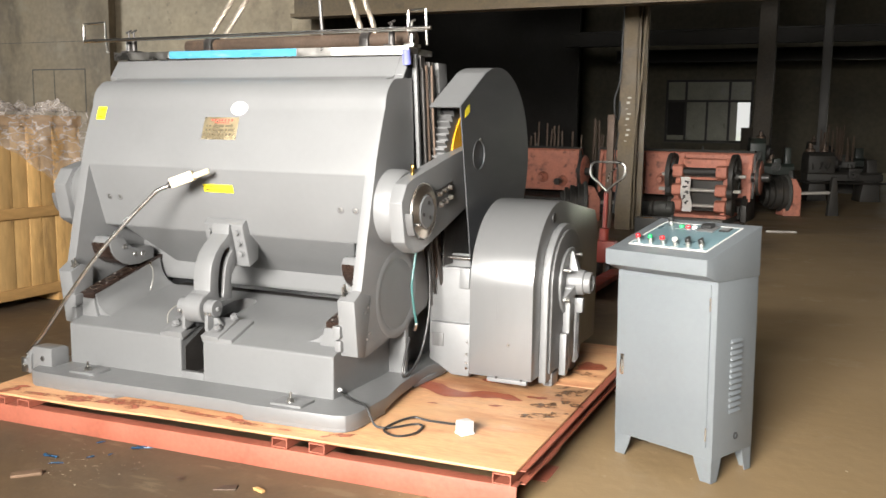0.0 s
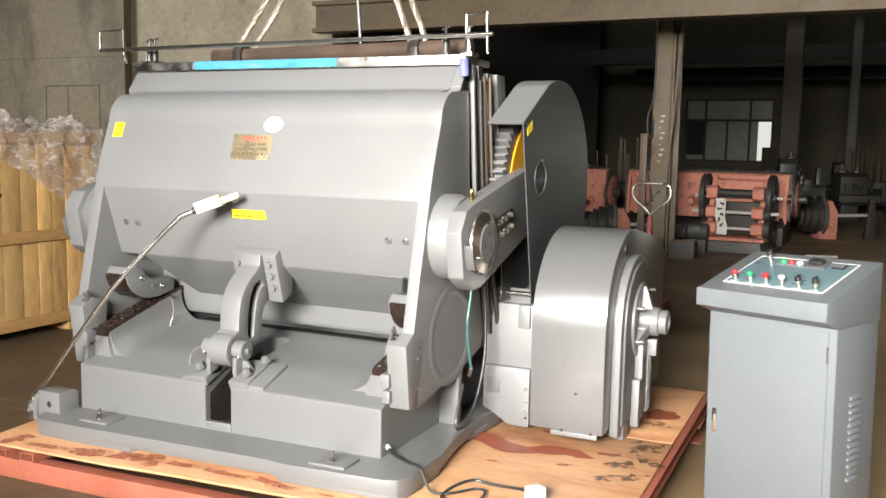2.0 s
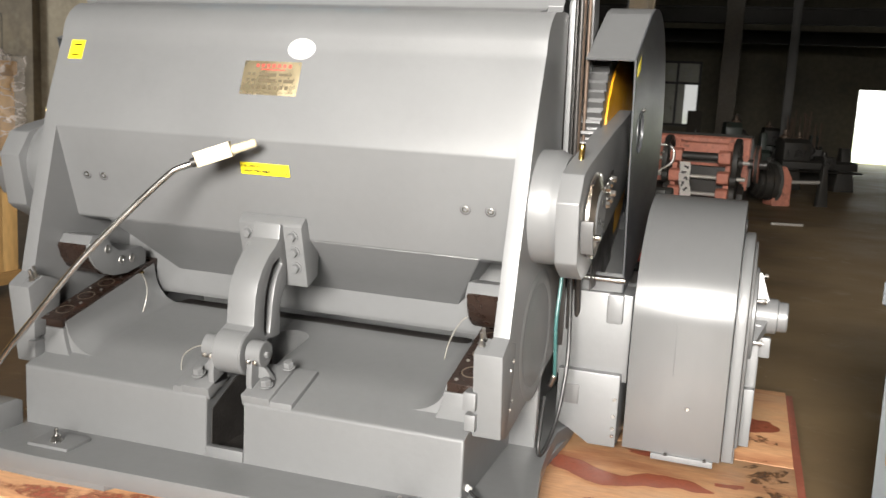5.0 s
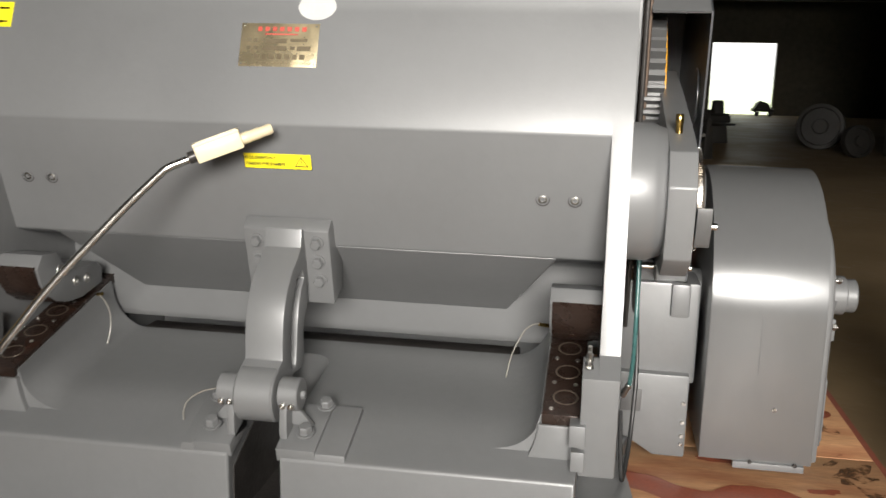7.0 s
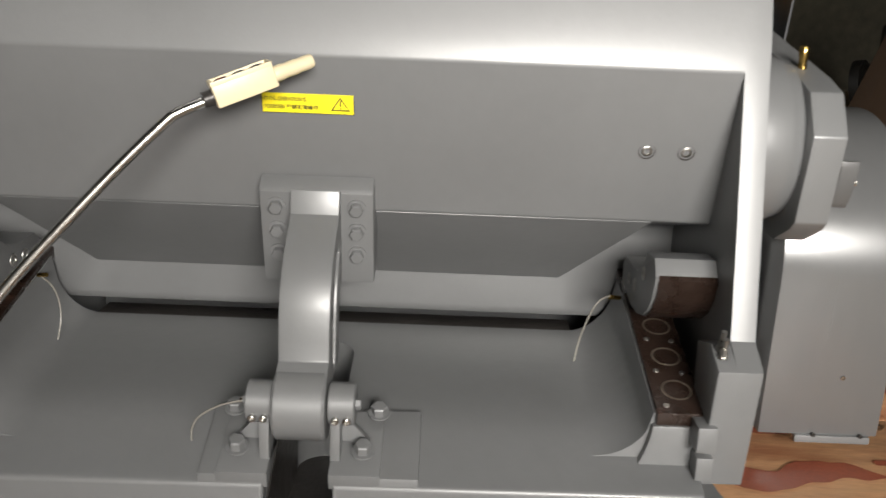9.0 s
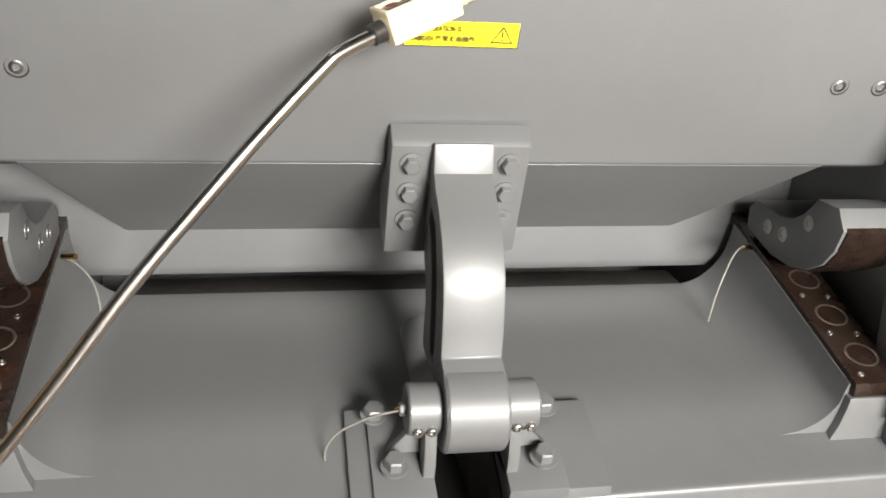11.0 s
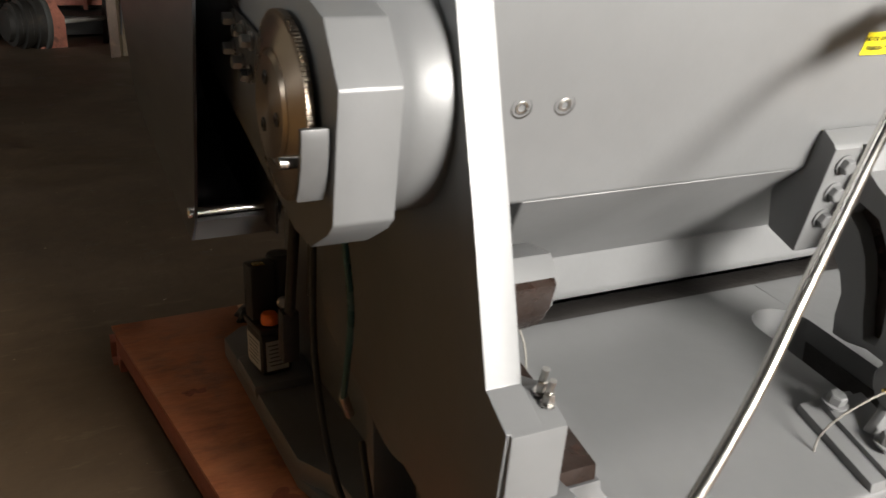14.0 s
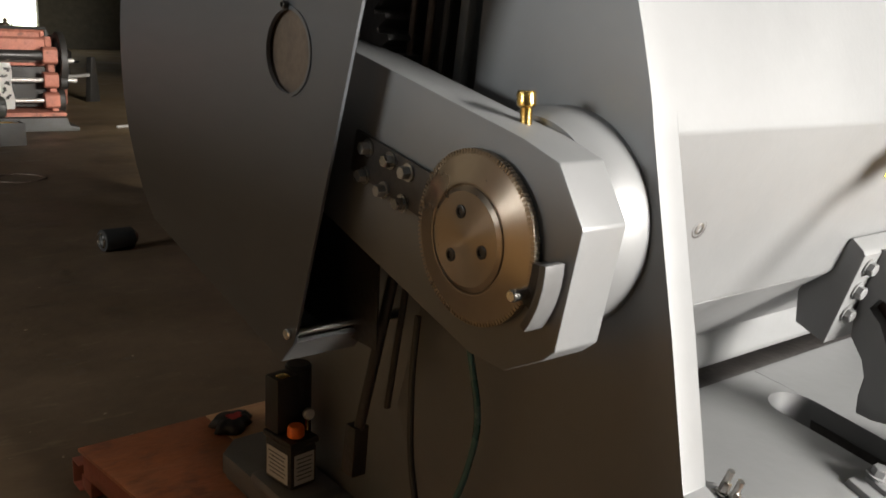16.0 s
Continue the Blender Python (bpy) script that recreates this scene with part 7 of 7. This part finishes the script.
def dark_machine(x, y, w, d, h, seed, rz=0):
    """A lathe-like machine: cast legs, bed with ways, headstock with levers, carriage, tailstock and chip tray."""
    r = random.Random(seed)
    paint = GREENMACH if seed % 2 == 0 else MACHDARK
    root = thing("old_machine", "grimy old workshop machine with handwheels and levers on the floor", "machine", "old machines along the hall")
    for sx in (-1, 1):
        part("leg", prism(B(), [(sx * w * 0.5, 0), (sx * w * 0.22, 0), (sx * w * 0.26, h * 0.42), (sx * w * 0.46, h * 0.42)], -d * 0.3, d * 0.3, "y", 0.02), paint, root)
    part("chip_tray", prism(B(), [(-d * 0.5, h * 0.40), (-d * 0.42, h * 0.36), (d * 0.42, h * 0.36), (d * 0.5, h * 0.40)], -w * 0.55, w * 0.55, "x", 0.01), MACHDARK, root)
    part("bed", prism(B(), [(-d * 0.28, h * 0.42), (d * 0.28, h * 0.42), (d * 0.28, h * 0.55), (d * 0.16, h * 0.60), (0, h * 0.56), (-d * 0.16, h * 0.60), (-d * 0.28, h * 0.55)], -w * 0.5, w * 0.52, "x", 0.008), paint, root)
    part("headstock", prism(B(), [(-d * 0.32, h * 0.57), (d * 0.32, h * 0.57), (d * 0.32, h * 0.9), (d * 0.18, h), (-d * 0.2, h), (-d * 0.32, h * 0.92)], -w * 0.5, -w * 0.14, "x", 0.03), MACHDARK if seed % 3 else paint, root)
    part("chuck", lathe(B(), [(0, 0), (0.13, 0), (0.16, 0.03), (0.16, 0.10), (0.09, 0.13), (0.05, 0.2), (0, 0.2)], (-w * 0.14, 0, h * 0.78), (1, 0, 0), 20), DARK, root)
    part("carriage", box(B(), (w * 0.04, -d * 0.36, h * 0.46), (w * 0.2, d * 0.3, h * 0.68), 0.02), paint, root)
    part("tailstock", prism(B(), [(-d * 0.16, h * 0.58), (d * 0.16, h * 0.58), (d * 0.09, h * 0.86), (-d * 0.09, h * 0.86)], w * 0.32, w * 0.46, "x", 0.03), paint, root)
    for hx, hz, hr in ((w * 0.1, h * 0.55, 0.11), (-w * 0.32, h * 0.74, 0.08)):
        part("handwheel", prism(B(), circle(hx, hz, hr, 22), -d * 0.46, -d * 0.42, "y", 0.006, hole=circle(hx, hz, hr * 0.74, 18)), DARK, root)
        part("spindle", cyl(B(), (hx, -d * 0.45, hz), (hx, -d * 0.2, hz), 0.022, 10), DARK, root)
    for k in range(3):
        lx = -w * (0.45 - 0.1 * k)
        part("lever", tube(B(), [(lx, -d * 0.3, h * 0.66), (lx, -d * 0.4, h * 0.68), (lx + r.uniform(-0.06, 0.06), -d * 0.46, h * 0.8)], 0.012, 8, 3), DARK, root)
    for k in range(4):
        a, b = r.uniform(-w * 0.45, w * 0.4), r.uniform(0.05, 0.13)
        part("loose_part", lathe(B(), [(0, 0), (b, 0), (b, b * 0.6), (b * 0.5, b * 0.8), (b * 0.4, b * 1.8), (0, b * 1.8)], (a, r.uniform(-d * 0.1, d * 0.3), h * (1.0 if a < -w * 0.14 else 0.60) - 0.015), (0, 0, 1), 14), MACHDARK if k % 2 else RUST, root)
    root.matrix_basis = pose(x, y, FZ, 0, 0, rz)


for k, (x, y, w, d, h, rz) in enumerate(((1.35, 18.6, 1.0, 0.8, 1.45, 14), (2.9, 19.4, 1.7, 0.9, 1.15, 20), (2.6, 28.5, 1.8, 1.0, 1.3, 10), (9.6, 17.0, 1.6, 1.2, 1.5, 80), (10.2, 21.0, 1.6, 1.2, 1.8, 95), (9.9, 25.5, 1.8, 1.2, 1.6, 90), (10.4, 12.5, 1.5, 1.1, 1.7, 85))):
    dark_machine(x, y, w, d, h, k, rz)

def ring_casting(x, y, r, rz, tilt):
    root = thing("ring_casting", "dull grey cast wheel leaning on the floor", "casting", "loose castings")
    bm = B()
    lathe(bm, [(0, -0.10), (r * 0.3, -0.10), (r * 0.34, -0.04), (r * 0.8, -0.03), (r * 0.84, -0.09), (r, -0.08), (r, 0.08), (r * 0.7, 0.1), (0, 0.1)], (0, 0, 0), (0, 1, 0), 32)
    part("wheel", bm, MACHDARK, root)
    root.matrix_basis = pose(x, y, r + FZ, tilt, 0, rz)


for x, y, rr, rz, tl in ((6.75, 15.0, 0.30, 35, -8), (5.9, 16.6, 0.32, 20, -10), (6.9, 16.4, 0.45, 60, -6), (5.6, 18.5, 0.5, -20, -8), (7.4, 13.6, 0.40, 50, -9)):
    ring_casting(x, y, rr, rz, tl)
wbx = thing("switch_box", "dark wall switch box with a pale label", "switch box")
part("case", box(B(), (6.9, 16.9, 1.75), (7.2, 17.05, 2.25), 0.02), MACHDARK, wbx)
part("label", box(B(), (7.0, 16.895, 1.9), (7.09, 16.9, 2.05)), PAPER, wbx)
seat(wbx, (7.05, 17.0, 1.75))
wall_with_holes("wall_stub", "x", 17.05, 0.25, 6.6, 12.0, 4.2, [], WALLBACK, "dusty plaster cross wall")

# ---- far window and doorway ----
win = tagged(new("window_1"), "dusty steel-framed factory window with one clear pane", "window", kind="structure")
x0, x1, z0, z1 = WIN
wx = [x0, x0 + 0.83, x0 + 1.75, x0 + 2.68, x1]
zt = z0 + 1.75
bm = B()
for i, x in enumerate(wx):
    box(bm, (x - 0.05, 36.94, z0), (x + 0.05, 37.06, zt if i == 2 else z1))
for z in (z0, zt, z1):
    box(bm, (x0 - 0.05, 36.935, z - 0.05), (x1 + 0.05, 37.065, z + 0.05))
part("window_frame", bm, MACHDARK, win)
for a, b, c, d in ((wx[1], wx[2], z0, zt), (wx[2], wx[3], z0, zt), (wx[3], wx[3] + 0.34, z0, zt), (wx[0], wx[1], zt, z1), (wx[1], wx[3], zt, z1), (wx[3], wx[4], zt, z1)):
    part("pane", box(B(), (a, 36.99, c), (b, 37.0, d)), GLASS_DIRTY, win)
# Near-black panel stands in for the darkness of the open pane.
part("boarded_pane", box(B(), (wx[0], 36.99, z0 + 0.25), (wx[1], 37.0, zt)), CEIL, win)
part("pane", box(B(), (wx[0], 36.99, z0), (wx[1], 37.0, z0 + 0.25)), GLASS_DIRTY, win)
part("leaning_panel", box(B(), (x1 - 0.35, 36.7, z0 - 0.3), (x1 + 0.25, 36.74, z0 + 0.62)), PILLAR, win)
part("window_sill", box(B(), (x0 - 0.1, 36.85, z0 - 0.1), (x1 + 0.1, 37.0, z0 - 0.04)), WALLDARK, win)

bm = B()
cart = thing("hand_cart", "dark low cart standing in the far doorway", "cart")
part("platform", box(B(), (6.8, 35.6, 0.18), (7.6, 36.4, 0.30), 0.02), MACHDARK, cart)
part("load", prism(B(), [(6.85, 0.3), (7.5, 0.3), (7.4, 0.52), (7.1, 0.62), (6.95, 0.5)], 35.7, 36.3, "y", 0.02), MACHDARK, cart)
for x in (6.95, 7.45):
    part("wheel", cyl(B(), (x, 35.6, 0.1), (x, 35.66, 0.1), 0.1, 16, 0.01), BLACK, cart)
ground(seat(cart, (7.2, 36.0, 0.0)))

# ---- litter on the floor ----
for k, (x, y, sz) in enumerate(((-0.27, -1.01, 0.036), (-0.174, -1.062, 0.026), (0.041, -0.73, 0.04), (-0.089, -0.929, 0.02), (-0.197, -0.755, 0.018), (-0.03, -0.86, 0.014))):
    bm = blob(0, 0, sz, sz * 0.45, 0.3 * k, 90 + k, 0.004, 22, 0.6)
    for i, v in enumerate(bm.verts):
        v.co += Vector((x, y, 0.012 * abs(math.sin(i * 1.7)) * (sz / 0.05)))
    bmesh.ops.solidify(bm, geom=list(bm.faces), thickness=0.002)
    ground(single("plastic_scrap", bm, BLUE_SCRAP, "crumpled scrap of blue plastic on the floor", "scrap", "blue plastic scraps"))
single("wood_offcut", box(B(), (-0.065, -0.025, 0), (0.065, 0.025, 0.014), 0.003, pose(-0.185, -1.215, FZ, 0, 0, 45)), CARD, "reddish wood offcut on the floor", "offcut")
r = random.Random(9)
bm = B()
for k in range(190):
    x, y, s = (r.uniform(-2.5, 5.5), r.uniform(-2.0, 7.0), r.uniform(0.0015, 0.006)) if k < 110 else (r.gauss(-0.12, 0.2), r.gauss(-0.98, 0.12), r.uniform(0.001, 0.0032))
    if -1.5 < x < 2.1 and -0.8 < y < 1.9:
        continue
    box(bm, (-s, -s * 0.6, 0), (s, s * 0.6, s * 0.5), 0, pose(x, y, 0, 0, 0, r.uniform(0, 360)))
ground(single("floor_litter", bm, GRIT, "scattered pale chips and grit on the floor", "litter", kind="stuff"))
single("wood_offcut", prism(B(), [(-0.05, -0.03), (0.05, -0.02), (0.045, 0.03), (-0.02, 0.025)], 0, 0.006, "z", 0.001, m=pose(0.72, -0.93, FZ, 0, 0, 20)), RUST, "flat brown metal offcut on the floor", "offcut")
single("wood_chip", prism(B(), [(-0.03, -0.012), (0.03, -0.008), (0.028, 0.012), (-0.025, 0.01)], 0, 0.012, "z", 0.001, m=pose(0.87, -0.89, FZ, 0, 0, -20)), WOOD_END, "pale wood chip on the floor", "chip")
bar_ = thing("loose_shaft", "short bright steel shaft lying on the floor", "steel bar")
part("rod", cyl(B(), (1.95, 11.2, FZ + 0.02), (2.4, 11.35, FZ + 0.02), 0.02, 12, 0.003), PALE_STEEL, bar_)
can = thing("oil_can", "dark dented oil can with a bright rim on the floor", "can")
part("body", lathe(B(), [(0, 0), (0.07, 0), (0.075, 0.02), (0.07, 0.20), (0.03, 0.24), (0, 0.24)], (-0.325, 4.80, FZ + 0.072), (1, 0.15, 0.0), 22), BLACK, can)
part("rim", lathe(B(), [(0.045, 0.0), (0.05, 0.012), (0.045, 0.02), (0.038, 0.012), (0.045, 0.0)], (-0.34, 4.797, FZ + 0.072), (1, 0.15, 0.0), 22), CHROME, can)
single("drain_cover", prism(B(), circle(-0.12, 7.75, 0.24, 32), FZ, FZ + 0.012, "z", 0.002, hole=circle(-0.12, 7.75, 0.20, 28)), RUST, "rusty round drain frame in the floor", "drain", kind="structure")
single("board_panel", box(B(), (-1.2, -0.02, 0.0), (1.2, 0.02, 2.3), 0.004, pose(4.75, 7.15, FZ, 20, 0, 90)), CARD, "tall brown board leaning upright", "board")
